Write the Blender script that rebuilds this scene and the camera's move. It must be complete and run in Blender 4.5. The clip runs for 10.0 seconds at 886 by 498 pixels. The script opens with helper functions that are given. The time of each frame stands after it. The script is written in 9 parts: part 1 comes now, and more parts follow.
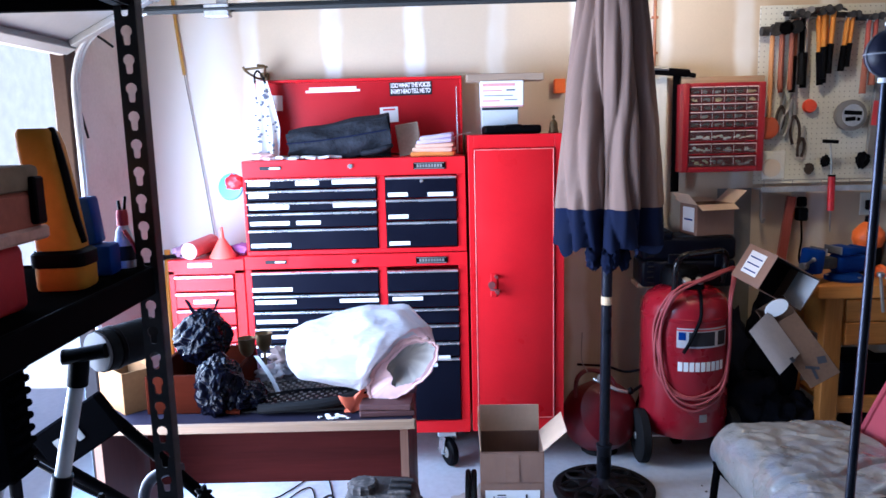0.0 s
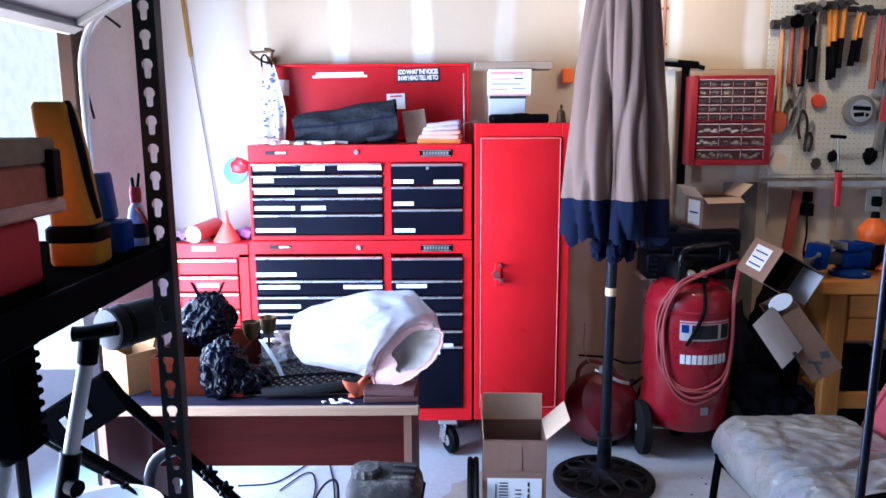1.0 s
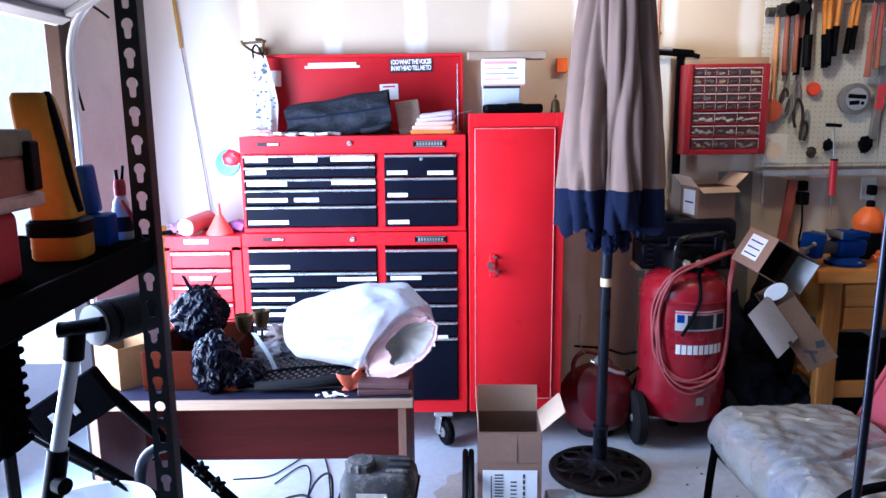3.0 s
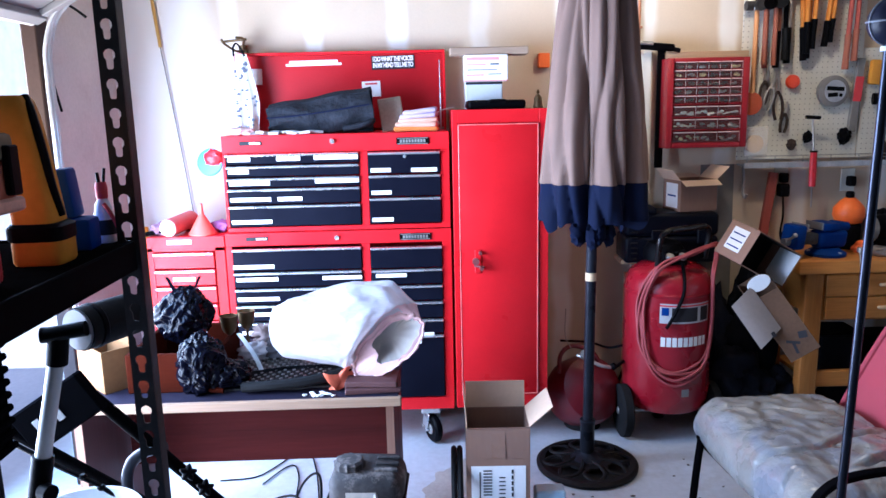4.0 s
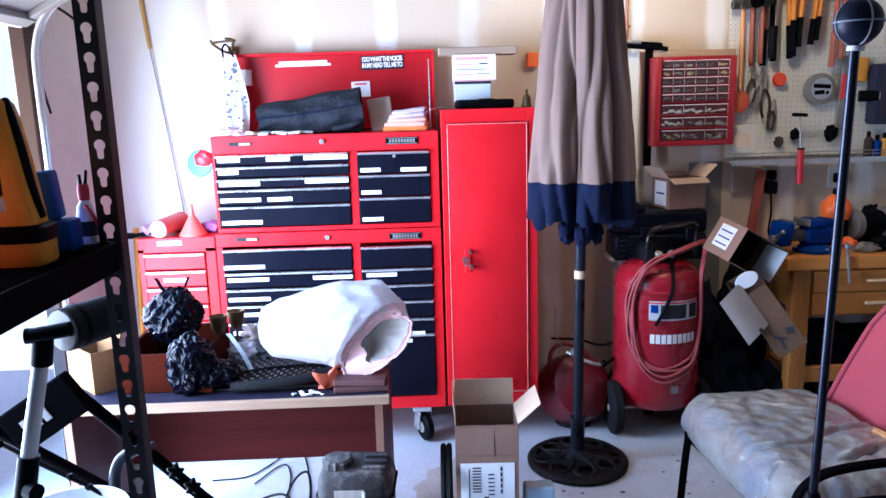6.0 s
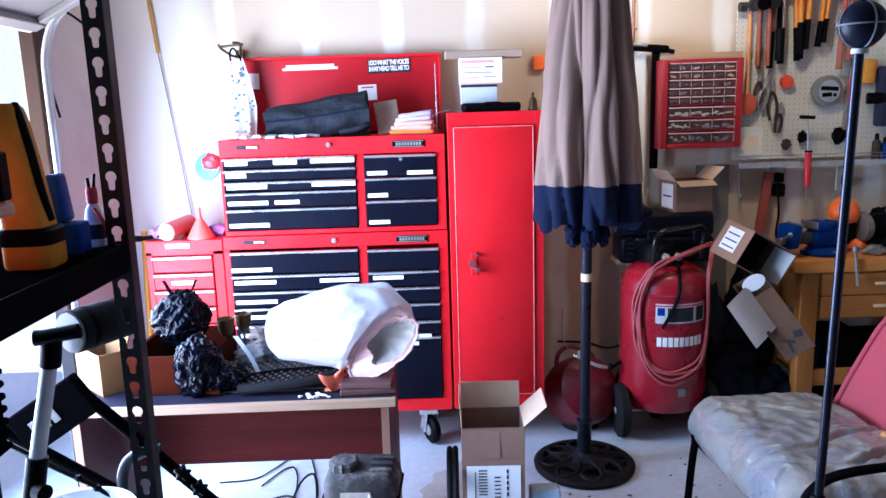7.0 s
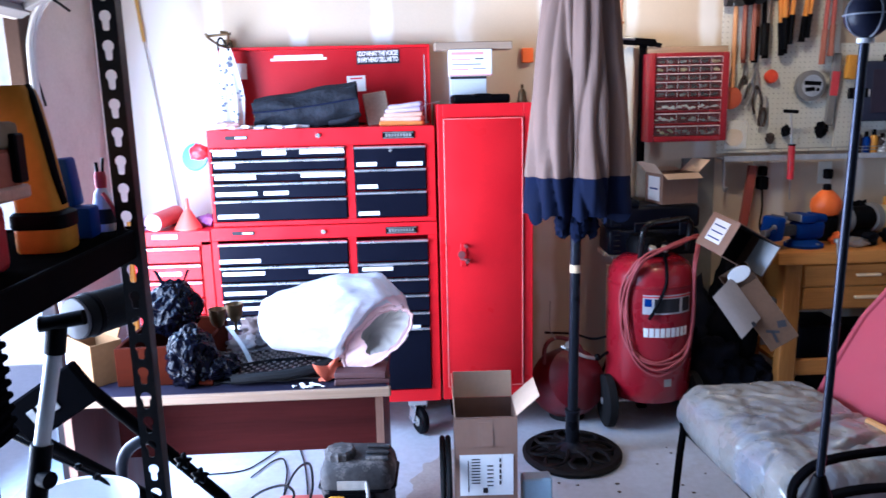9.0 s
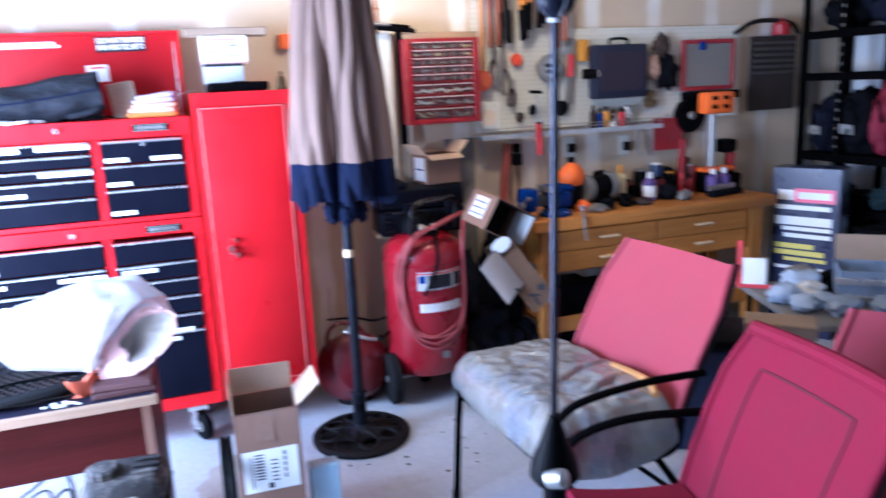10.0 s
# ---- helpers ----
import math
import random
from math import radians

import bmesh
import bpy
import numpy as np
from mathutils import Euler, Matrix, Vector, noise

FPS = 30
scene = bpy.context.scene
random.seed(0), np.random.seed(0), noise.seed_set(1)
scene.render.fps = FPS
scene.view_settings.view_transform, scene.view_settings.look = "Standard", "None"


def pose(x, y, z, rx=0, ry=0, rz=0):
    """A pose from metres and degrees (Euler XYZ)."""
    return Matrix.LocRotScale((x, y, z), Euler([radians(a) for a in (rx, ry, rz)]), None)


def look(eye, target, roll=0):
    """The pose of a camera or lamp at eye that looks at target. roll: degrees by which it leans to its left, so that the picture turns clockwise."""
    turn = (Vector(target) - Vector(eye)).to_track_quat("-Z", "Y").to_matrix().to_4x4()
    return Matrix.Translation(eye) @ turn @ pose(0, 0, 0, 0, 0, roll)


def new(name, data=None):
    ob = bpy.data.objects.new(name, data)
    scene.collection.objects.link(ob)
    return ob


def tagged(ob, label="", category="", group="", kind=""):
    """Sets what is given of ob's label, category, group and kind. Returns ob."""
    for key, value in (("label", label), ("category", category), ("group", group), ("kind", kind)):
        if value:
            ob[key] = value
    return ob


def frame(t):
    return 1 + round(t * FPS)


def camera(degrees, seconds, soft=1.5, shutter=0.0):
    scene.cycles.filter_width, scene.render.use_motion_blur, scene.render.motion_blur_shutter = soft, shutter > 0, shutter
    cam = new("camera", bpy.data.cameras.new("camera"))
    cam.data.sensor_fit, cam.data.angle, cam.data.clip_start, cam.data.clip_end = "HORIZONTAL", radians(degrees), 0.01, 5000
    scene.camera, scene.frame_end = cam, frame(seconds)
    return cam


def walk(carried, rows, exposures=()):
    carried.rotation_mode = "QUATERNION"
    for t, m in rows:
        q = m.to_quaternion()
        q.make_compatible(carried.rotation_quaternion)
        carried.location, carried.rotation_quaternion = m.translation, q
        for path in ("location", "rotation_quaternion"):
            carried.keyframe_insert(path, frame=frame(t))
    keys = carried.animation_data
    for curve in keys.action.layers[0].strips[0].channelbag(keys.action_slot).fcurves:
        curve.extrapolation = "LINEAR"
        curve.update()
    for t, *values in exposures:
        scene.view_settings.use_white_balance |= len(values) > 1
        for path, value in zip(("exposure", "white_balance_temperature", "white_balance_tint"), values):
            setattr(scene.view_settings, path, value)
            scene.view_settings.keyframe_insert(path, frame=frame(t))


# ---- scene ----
cam = camera(62.3, 10.0, shutter=0.5)
PATH = [
    (0, (0.026, -0.111, 1.594), (0.015, 1.864, 1.276), -1.4),
    (0.5, (0.008, -0.113, 1.592), (-0.018, 1.861, 1.274), -0.7),
    (1, (0.004, -0.107, 1.583), (-0.007, 1.863, 1.239), -0.3),
    (1.5, (0.013, -0.109, 1.586), (-0.008, 1.859, 1.232), 0.3),
    (2, (0.017, -0.102, 1.581), (0.026, 1.866, 1.224), -0.4),
    (2.5, (0.009, -0.088, 1.576), (0.006, 1.877, 1.199), -0.6),
    (3, (0.011, -0.088, 1.581), (0.011, 1.878, 1.213), -0.6),
    (4.5, (0.006, -0.084, 1.584), (0.071, 1.877, 1.196), -1.2),
    (5, (0.013, -0.09, 1.581), (0.08, 1.87, 1.188), -0.6),
    (6.5, (0.035, -0.103, 1.587), (0.084, 1.861, 1.211), -2.0),
    (7, (0.035, -0.106, 1.586), (0.071, 1.858, 1.213), -1.7),
    (7.5, (0.036, -0.116, 1.587), (0.086, 1.855, 1.247), -1.6),
    (8, (0.032, -0.12, 1.585), (0.077, 1.852, 1.253), -1.2),
    (8.5, (0.015, -0.12, 1.579), (0.07, 1.847, 1.224), -0.8),
    (9, (-0.012, -0.115, 1.576), (0.08, 1.845, 1.186), -1.3),
    (9.5, (-0.007, -0.118, 1.577), (0.312, 1.817, 1.182), -2.3),
    (10, (0.057, -0.138, 1.561), (0.703, 1.704, 1.123), -2.7),
]
EXPOSURES = [(0, 0.05, 5000, 15), (2.0, 0.23, 4950, 15), (9.0, 0.27, 4900, 16), (9.5, 0.32, 4950, 16), (9.75, 0.6, 4850, 17), (10, 0.82, 4750, 17)]
walk(cam, [(t, look(eye, target, roll)) for t, eye, target, roll in PATH], EXPOSURES)

# ---------------- light ----------------
SUN_EL, SUN_AZ = 61.7, 122.0
world = bpy.data.worlds.new("sky_world")
scene.world = world
world.use_nodes = True
wn = world.node_tree.nodes
wl = world.node_tree.links
sky = wn.new("ShaderNodeTexSky")
sky.sky_type = "NISHITA"
sky.sun_disc = False
sky.sun_elevation = radians(SUN_EL)
sky.sun_rotation = radians(SUN_AZ)
wl.new(sky.outputs[0], wn["Background"].inputs[0])
wn["Background"].inputs[1].default_value = 0.15

sun = new("sun", bpy.data.lights.new("sun", "SUN"))
sun.data.energy = 5.0
sun.data.angle = radians(0.5)
sun.data.color = (1.0, 0.95, 0.87)
sun.matrix_world = look((3.2, -2.0, 7.0), (0, 0, 0))

def door_light(name, y0, y1, tilt, energy, colour):
    """Daylight standing in the open garage doorway: the sky's from above, the sunlit drive's from below."""
    ob = new(name, bpy.data.lights.new(name, "AREA"))
    ob.data.shape = "RECTANGLE"
    ob.data.size, ob.data.size_y = y1 - y0, 1.7
    ob.data.energy = energy
    ob.data.color = colour
    mid = (y0 + y1) / 2
    ob.matrix_world = look((-1.6, mid, 1.05), (0.4, mid, 1.05 + 2 * math.tan(radians(tilt))))


door_light("door_skylight", 1.0, 2.85, -16, 152, (0.52, 0.75, 1.0))
door_light("drive_bounce", 1.0, 2.85, 18, 124, (1.0, 0.81, 0.57))

# warm ceiling bulb over the locker, above the view; inferred from the wall glow
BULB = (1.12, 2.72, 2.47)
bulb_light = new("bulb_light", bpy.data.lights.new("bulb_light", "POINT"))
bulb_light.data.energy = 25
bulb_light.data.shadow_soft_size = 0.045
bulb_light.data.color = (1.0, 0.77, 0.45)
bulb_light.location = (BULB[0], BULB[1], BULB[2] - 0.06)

# ---------------- building helpers ----------------
def solid(name, col, rough=0.5, metal=0.0, var=0.12, scale=6.0, fine=70.0, bump=0.08, coat=0.0, dirt=0.0, dirt_col=(0.12, 0.09, 0.06), stretch=(1, 1, 1), bdist=0.004, spec=None):
    """A painted or plain surface with mottling at two scales, fine relief and optional dirt."""
    m = bpy.data.materials.new(name)
    m.use_nodes = True
    n, l = m.node_tree.nodes, m.node_tree.links
    p = n["Principled BSDF"]
    tc = n.new("ShaderNodeTexCoord")
    mp = n.new("ShaderNodeMapping")
    mp.inputs["Scale"].default_value = stretch
    l.new(tc.outputs["Object"], mp.inputs["Vector"])
    big, small = n.new("ShaderNodeTexNoise"), n.new("ShaderNodeTexNoise")
    for t, s, d in ((big, scale, 3), (small, fine, 4)):
        t.inputs["Scale"].default_value = s
        t.inputs["Detail"].default_value = d
        l.new(mp.outputs[0], t.inputs["Vector"])
    mix = n.new("ShaderNodeMix")
    mix.data_type = "RGBA"
    mix.inputs[6].default_value = (*[c * (1 - var) for c in col], 1)
    mix.inputs[7].default_value = (*[min(1, c * (1 + var)) for c in col], 1)
    add = n.new("ShaderNodeMath")
    add.operation = "MULTIPLY_ADD"
    add.inputs[1].default_value = 0.35
    l.new(small.outputs[0], add.inputs[0])
    sc = n.new("ShaderNodeMath")
    sc.operation = "MULTIPLY"
    sc.inputs[1].default_value = 0.65
    l.new(big.outputs[0], sc.inputs[0])
    l.new(sc.outputs[0], add.inputs[2])
    rm = n.new("ShaderNodeMapRange")
    rm.inputs[1].default_value, rm.inputs[2].default_value = 0.32, 0.68
    l.new(add.outputs[0], rm.inputs[0])
    l.new(rm.outputs[0], mix.inputs[0])
    out = mix.outputs[2]
    if dirt:
        dn = n.new("ShaderNodeTexNoise")
        dn.inputs["Scale"].default_value, dn.inputs["Detail"].default_value = scale * 1.7, 8
        dn.inputs["Roughness"].default_value = 0.7
        l.new(mp.outputs[0], dn.inputs["Vector"])
        dr = n.new("ShaderNodeMapRange")
        dr.inputs[1].default_value, dr.inputs[2].default_value, dr.inputs[4].default_value = 0.52, 0.75, dirt
        l.new(dn.outputs[0], dr.inputs[0])
        dm = n.new("ShaderNodeMix")
        dm.data_type = "RGBA"
        dm.inputs[7].default_value = (*dirt_col, 1)
        l.new(out, dm.inputs[6])
        l.new(dr.outputs[0], dm.inputs[0])
        out = dm.outputs[2]
    l.new(out, p.inputs["Base Color"])
    rr = n.new("ShaderNodeMapRange")
    rr.inputs[1].default_value, rr.inputs[2].default_value = 0.3, 0.7
    rr.inputs[3].default_value, rr.inputs[4].default_value = max(0.03, rough - 0.1), min(1, rough + 0.1)
    l.new(big.outputs[0], rr.inputs[0])
    l.new(rr.outputs[0], p.inputs["Roughness"])
    p.inputs["Metallic"].default_value = metal
    p.inputs["Specular IOR Level"].default_value = spec if spec is not None else (0.12 if max(col) < 0.06 else 0.5)
    p.inputs["Coat Weight"].default_value = coat
    p.inputs["Coat Roughness"].default_value = 0.12
    if bump:
        b = n.new("ShaderNodeBump")
        b.inputs["Strength"].default_value, b.inputs["Distance"].default_value = bump, bdist
        l.new(small.outputs[0], b.inputs["Height"])
        l.new(b.outputs[0], p.inputs["Normal"])
    return m


def wood(name, col, dark, rough=0.5, scale=14, along=0):
    """Wood with grain along one axis (0 x, 1 y, 2 z)."""
    st = [1.0, 1.0, 1.0]
    st[along] = 0.06
    m = solid(name, col, rough, var=0.28, scale=scale, fine=scale * 9, bump=0.12, stretch=st, dirt=0.55, dirt_col=dark, spec=0.25)
    return m


def glassy(name, col=(0.9, 0.95, 1.0), rough=0.08, alpha=0.35):
    m = bpy.data.materials.new(name)
    m.use_nodes = True
    p = m.node_tree.nodes["Principled BSDF"]
    p.inputs["Base Color"].default_value = (*col, 1)
    p.inputs["Roughness"].default_value = rough
    p.inputs["Alpha"].default_value = alpha
    return m


def add_box(bm, size, at=(0, 0, 0), rot=(0, 0, 0), bevel=0.0, seg=1):
    m = pose(*at, *rot) @ Matrix.Diagonal((*size, 1))
    vs = bmesh.ops.create_cube(bm, size=1, matrix=m)["verts"]
    if bevel:
        es = list({e for v in vs for e in v.link_edges})
        bmesh.ops.bevel(bm, geom=es, offset=min(bevel, min(size) * 0.45), segments=seg, profile=0.5, affect="EDGES")
    return bm


def span(bm, lo, hi, bevel=0.0, seg=1):
    """A box from corner to corner."""
    return add_box(bm, [b - a for a, b in zip(lo, hi)], [(a + b) / 2 for a, b in zip(lo, hi)], bevel=bevel, seg=seg)


def add_rod(bm, a, b, r, r2=None, seg=14):
    a, b = Vector(a), Vector(b)
    d = b - a
    m = Matrix.Translation((a + b) / 2) @ d.to_track_quat("Z", "Y").to_matrix().to_4x4()
    bmesh.ops.create_cone(bm, cap_ends=True, segments=seg, radius1=r, radius2=r if r2 is None else r2, depth=d.length, matrix=m)
    return bm


def add_lathe(bm, prof, seg=24, m=None, wob=None):
    """A turned form from (radius, height) pairs; wob(angle, radius, height) may shift the radius."""
    m = m or Matrix()
    rings = []
    for r, z in prof:
        ring = []
        for i in range(seg):
            a = 2 * math.pi * i / seg
            rr = r + (wob(a, r, z) if wob else 0)
            ring.append(bm.verts.new(m @ Vector((rr * math.cos(a), rr * math.sin(a), z))))
        rings.append(ring)
    for p, q in zip(rings, rings[1:]):
        for i in range(seg):
            j = (i + 1) % seg
            bm.faces.new((p[i], p[j], q[j], q[i]))
    bm.faces.new(list(reversed(rings[0])))
    bm.faces.new(rings[-1])
    return bm


def smooth_path(pts, n=6, closed=False):
    pts = [Vector(p) for p in pts]
    out = []
    k = len(pts)
    for i in range(k if closed else k - 1):
        p0 = pts[(i - 1) % k] if closed or i > 0 else pts[0] * 2 - pts[1]
        p1, p2 = pts[i], pts[(i + 1) % k]
        p3 = pts[(i + 2) % k] if closed or i + 2 < k else p2 * 2 - p1
        for j in range(n):
            t = j / n
            out.append(0.5 * (2 * p1 + (p2 - p0) * t + (2 * p0 - 5 * p1 + 4 * p2 - p3) * t * t + (3 * p1 - p0 - 3 * p2 + p3) * t ** 3))
    if not closed:
        out.append(pts[-1])
    return out


def add_tube(bm, pts, r, seg=8, closed=False, flat=1.0):
    """A round (or flattened) bar along a path."""
    pts = [Vector(p) for p in pts]
    k = len(pts)
    up = Vector((0, 0, 1))
    rings = []
    side = None
    for i in range(k):
        if closed:
            d = pts[(i + 1) % k] - pts[i - 1]
        else:
            d = pts[min(i + 1, k - 1)] - pts[max(i - 1, 0)]
        d.normalize()
        if side is None:
            side = d.cross(up)
            if side.length < 1e-3:
                side = d.cross(Vector((1, 0, 0)))
        side = side - d * side.dot(d)
        side.normalize()
        top = side.cross(d)
        rr = r[i] if isinstance(r, (list, tuple)) else r
        rings.append([bm.verts.new(pts[i] + side * (rr * math.cos(a)) + top * (rr * flat * math.sin(a))) for a in [2 * math.pi * s / seg for s in range(seg)]])
    pairs = list(zip(rings, rings[1:])) + ([(rings[-1], rings[0])] if closed else [])
    for p, q in pairs:
        for s in range(seg):
            t = (s + 1) % seg
            bm.faces.new((p[s], p[t], q[t], q[s]))
    if not closed:
        bm.faces.new(rings[0])
        bm.faces.new(list(reversed(rings[-1])))
    return bm


def add_sheet(bm, w, d, nx, ny, fn, thick=0.002):
    """A cloth or panel: fn(u, v) gives the place for u, v in 0..1; it is closed to a thickness."""
    grid = [[Vector(fn(i / nx, j / ny)) for j in range(ny + 1)] for i in range(nx + 1)]
    nor = [[None] * (ny + 1) for _ in range(nx + 1)]
    for i in range(nx + 1):
        for j in range(ny + 1):
            du = grid[min(i + 1, nx)][j] - grid[max(i - 1, 0)][j]
            dv = grid[i][min(j + 1, ny)] - grid[i][max(j - 1, 0)]
            nn = du.cross(dv)
            nor[i][j] = nn.normalized() if nn.length > 1e-9 else Vector((0, 0, 1))
    a = [[bm.verts.new(grid[i][j]) for j in range(ny + 1)] for i in range(nx + 1)]
    b = [[bm.verts.new(grid[i][j] - nor[i][j] * thick) for j in range(ny + 1)] for i in range(nx + 1)]
    for i in range(nx):
        for j in range(ny):
            bm.faces.new((a[i][j], a[i + 1][j], a[i + 1][j + 1], a[i][j + 1]))
            bm.faces.new((b[i][j + 1], b[i + 1][j + 1], b[i + 1][j], b[i][j]))
    for i in range(nx):
        bm.faces.new((a[i + 1][0], a[i][0], b[i][0], b[i + 1][0]))
        bm.faces.new((a[i][ny], a[i + 1][ny], b[i + 1][ny], b[i][ny]))
    for j in range(ny):
        bm.faces.new((a[0][j], a[0][j + 1], b[0][j + 1], b[0][j]))
        bm.faces.new((a[nx][j + 1], a[nx][j], b[nx][j], b[nx][j + 1]))
    return bm


def add_blob(bm, radii, at=(0, 0, 0), amp=0.1, freq=4.0, sub=4, seed=0.0, flat_z=None, rot=(0, 0, 0), ridge=0.0):
    """A crumpled lump."""
    vs = bmesh.ops.create_icosphere(bm, subdivisions=sub, radius=1)["verts"]
    m = pose(*at, *rot)
    off = Vector((seed, seed * 1.7, seed * 0.3))
    for v in vs:
        d = v.co.copy()
        k = 1 + amp * noise.noise(d * freq + off) + amp * 0.5 * noise.noise(d * freq * 2.3 + off)
        if ridge:
            k += ridge * (1 - abs(noise.noise(d * freq * 1.6 + off)) * 4)
        co = Vector((d.x * radii[0], d.y * radii[1], d.z * radii[2])) * k
        co = m @ co
        if flat_z is not None and co.z < flat_z:
            co.z = flat_z + (co.z - flat_z) * 0.05
        v.co = co
    return bm


def part(name, bm, material, parent=None, label="", sharp=35, at=None):
    """Links a bmesh as one mesh object under a thing or part."""
    bmesh.ops.recalc_face_normals(bm, faces=bm.faces)
    for f in bm.faces:
        f.smooth = True
    for e in bm.edges:
        e.smooth = len(e.link_faces) == 2 and e.calc_face_angle(0) < radians(sharp)
    me = bpy.data.meshes.new(name)
    bm.to_mesh(me)
    bm.free()
    me.materials.append(material)
    ob = new(name, me)
    if parent is not None:
        ob.parent = parent
    if at is not None:
        ob.location = at
    if label:
        ob["label"] = label
    return ob


def thing(name, at, label, category, rz=0, group="", kind="", rx=0, ry=0):
    e = new(name)
    e.empty_display_size = 0.1
    e.matrix_basis = pose(*at, rx, ry, rz)
    return tagged(e, label, category, group, kind)


def single(name, bm, material, label, category, at=(0, 0, 0), rot=(0, 0, 0), kind="", group="", sharp=35):
    ob = part(name, bm, material, None, "", sharp)
    ob.matrix_basis = pose(*at, *rot)
    return tagged(ob, label, category, group, kind)


def B():
    return bmesh.new()

# ---------------- materials ----------------
M_WALL = solid("drywall", (0.6, 0.49, 0.36), 0.9, var=0.05, scale=2.5, fine=120, bump=0.05, dirt=0.25, dirt_col=(0.5, 0.42, 0.3))
M_WALLGREY = solid("door_jamb_wall", (0.5, 0.475, 0.46), 0.9, var=0.12, scale=2.5, fine=60, bump=0.08, dirt=0.4, dirt_col=(0.3, 0.26, 0.24))
M_FLOOR = solid("concrete_floor", (0.47, 0.5, 0.56), 0.75, var=0.16, scale=2.2, fine=35, bump=0.12, dirt=0.6, dirt_col=(0.3, 0.27, 0.25))
M_CEIL = solid("ceiling_board", (0.62, 0.5, 0.35), 0.9, var=0.1, scale=2, fine=40, bump=0.05)
M_DRIVE = solid("driveway_concrete", (0.66, 0.65, 0.64), 0.85, var=0.12, scale=1.5, fine=30, bump=0.1)
M_BRICK = solid("pale_brick", (0.82, 0.67, 0.68), 0.85, var=0.2, scale=3, fine=40, bump=0.2)
M_RED = solid("red_enamel", (0.64, 0.011, 0.017), 0.35, var=0.07, scale=5, fine=150, bump=0.015, coat=0.05, spec=0.2, dirt=0.12, dirt_col=(0.3, 0.01, 0.015))
M_BLACKDRAW = solid("black_drawer_enamel", (0.005, 0.0055, 0.012), 0.4, spec=0.05, var=0.2, scale=5, fine=150, bump=0.02, coat=0.03)
M_CHROME = solid("brushed_trim", (0.75, 0.75, 0.76), 0.28, metal=0.9, var=0.06, scale=9, fine=90, bump=0.02)
M_STEEL = solid("worn_steel", (0.42, 0.41, 0.4), 0.42, metal=0.85, var=0.2, scale=9, fine=120, bump=0.05)
M_GALV = solid("galvanised_steel", (0.55, 0.56, 0.57), 0.45, metal=0.7, var=0.2, scale=14, fine=90, bump=0.04)
M_BLACKSTEEL = solid("black_painted_steel", (0.0022, 0.002, 0.0025), 0.75, spec=0.012, var=0.25, scale=8, fine=110, bump=0.08, dirt=0.2, dirt_col=(0.007, 0.006, 0.0055))
M_POST = solid("scuffed_dark_steel", (0.011, 0.011, 0.012), 0.5, spec=0.25, var=0.35, scale=14, fine=120, bump=0.1, dirt=0.5, dirt_col=(0.035, 0.035, 0.034))
M_BLACK = solid("black_plastic", (0.0025, 0.0025, 0.0035), 0.5, spec=0.05, var=0.25, scale=7, fine=120, bump=0.06, dirt=0.2, dirt_col=(0.012, 0.011, 0.010))
M_RUBBER = solid("black_rubber", (0.01, 0.01, 0.011), 0.8, var=0.25, scale=9, fine=100, bump=0.15)
M_WHITE = solid("white_paper", (0.85, 0.85, 0.85), 0.7, var=0.04, scale=9, fine=90, bump=0.02)
M_DARKINK = solid("dark_ink", (0.03, 0.03, 0.035), 0.7, var=0.1, bump=0)
M_REDINK = solid("red_ink", (0.6, 0.05, 0.06), 0.7, var=0.1, bump=0)
M_CARD = solid("brown_cardboard", (0.26, 0.15, 0.105), 0.85, var=0.1, scale=6, fine=60, bump=0.08, stretch=(1, 1, 0.3), dirt=0.2, dirt_col=(0.28, 0.17, 0.1))
# flap cardboard, its colour raised for the light that catches the flaps
M_CARDIN = solid("cardboard_flap_lit", (0.68, 0.5, 0.35), 0.85, var=0.08, scale=6, fine=60, bump=0.06)
M_DESKTOP = solid("dark_blotted_desktop", (0.018, 0.016, 0.03), 0.5, spec=0.08, var=0.3, scale=7, fine=60, bump=0.06, dirt=0.3, dirt_col=(0.06, 0.05, 0.06))
M_DESKEDGE = wood("oak_edge_band", (0.3, 0.2, 0.13), (0.22, 0.13, 0.08))
M_STRIP = wood("worn_brown_edge", (0.22, 0.12, 0.085), (0.13, 0.06, 0.04), along=2)
M_DESKWOOD = wood("walnut_veneer", (0.05, 0.009, 0.008), (0.026, 0.005, 0.005), 0.8)
M_DESKSIDE = wood("walnut_end_panel", (0.075, 0.034, 0.034), (0.05, 0.02, 0.02), 0.6, along=2)
M_DESKWOOD.node_tree.nodes["Principled BSDF"].inputs["Specular IOR Level"].default_value = 0.06
M_TAUPE = solid("taupe_canvas", (0.185, 0.118, 0.092), 0.9, var=0.13, scale=5, fine=260, bump=0.2, dirt=0.2, dirt_col=(0.13, 0.1, 0.08))
M_NAVY = solid("navy_canvas", (0.006, 0.009, 0.028), 0.9, var=0.2, scale=6, fine=260, bump=0.2)
M_IRON = solid("cast_iron_black", (0.012, 0.011, 0.012), 0.55, metal=0.3, var=0.3, scale=18, fine=120, bump=0.2, dirt=0.35, dirt_col=(0.05, 0.04, 0.03))
M_POLE = solid("dark_bronze_tube", (0.02, 0.022, 0.03), 0.35, metal=0.4, var=0.2, scale=9, fine=90, bump=0.03)
M_TANK = solid("compressor_red", (0.27, 0.006, 0.016), 0.3, var=0.1, scale=5, fine=130, bump=0.02, coat=0.25, dirt=0.25, dirt_col=(0.16, 0.02, 0.02))
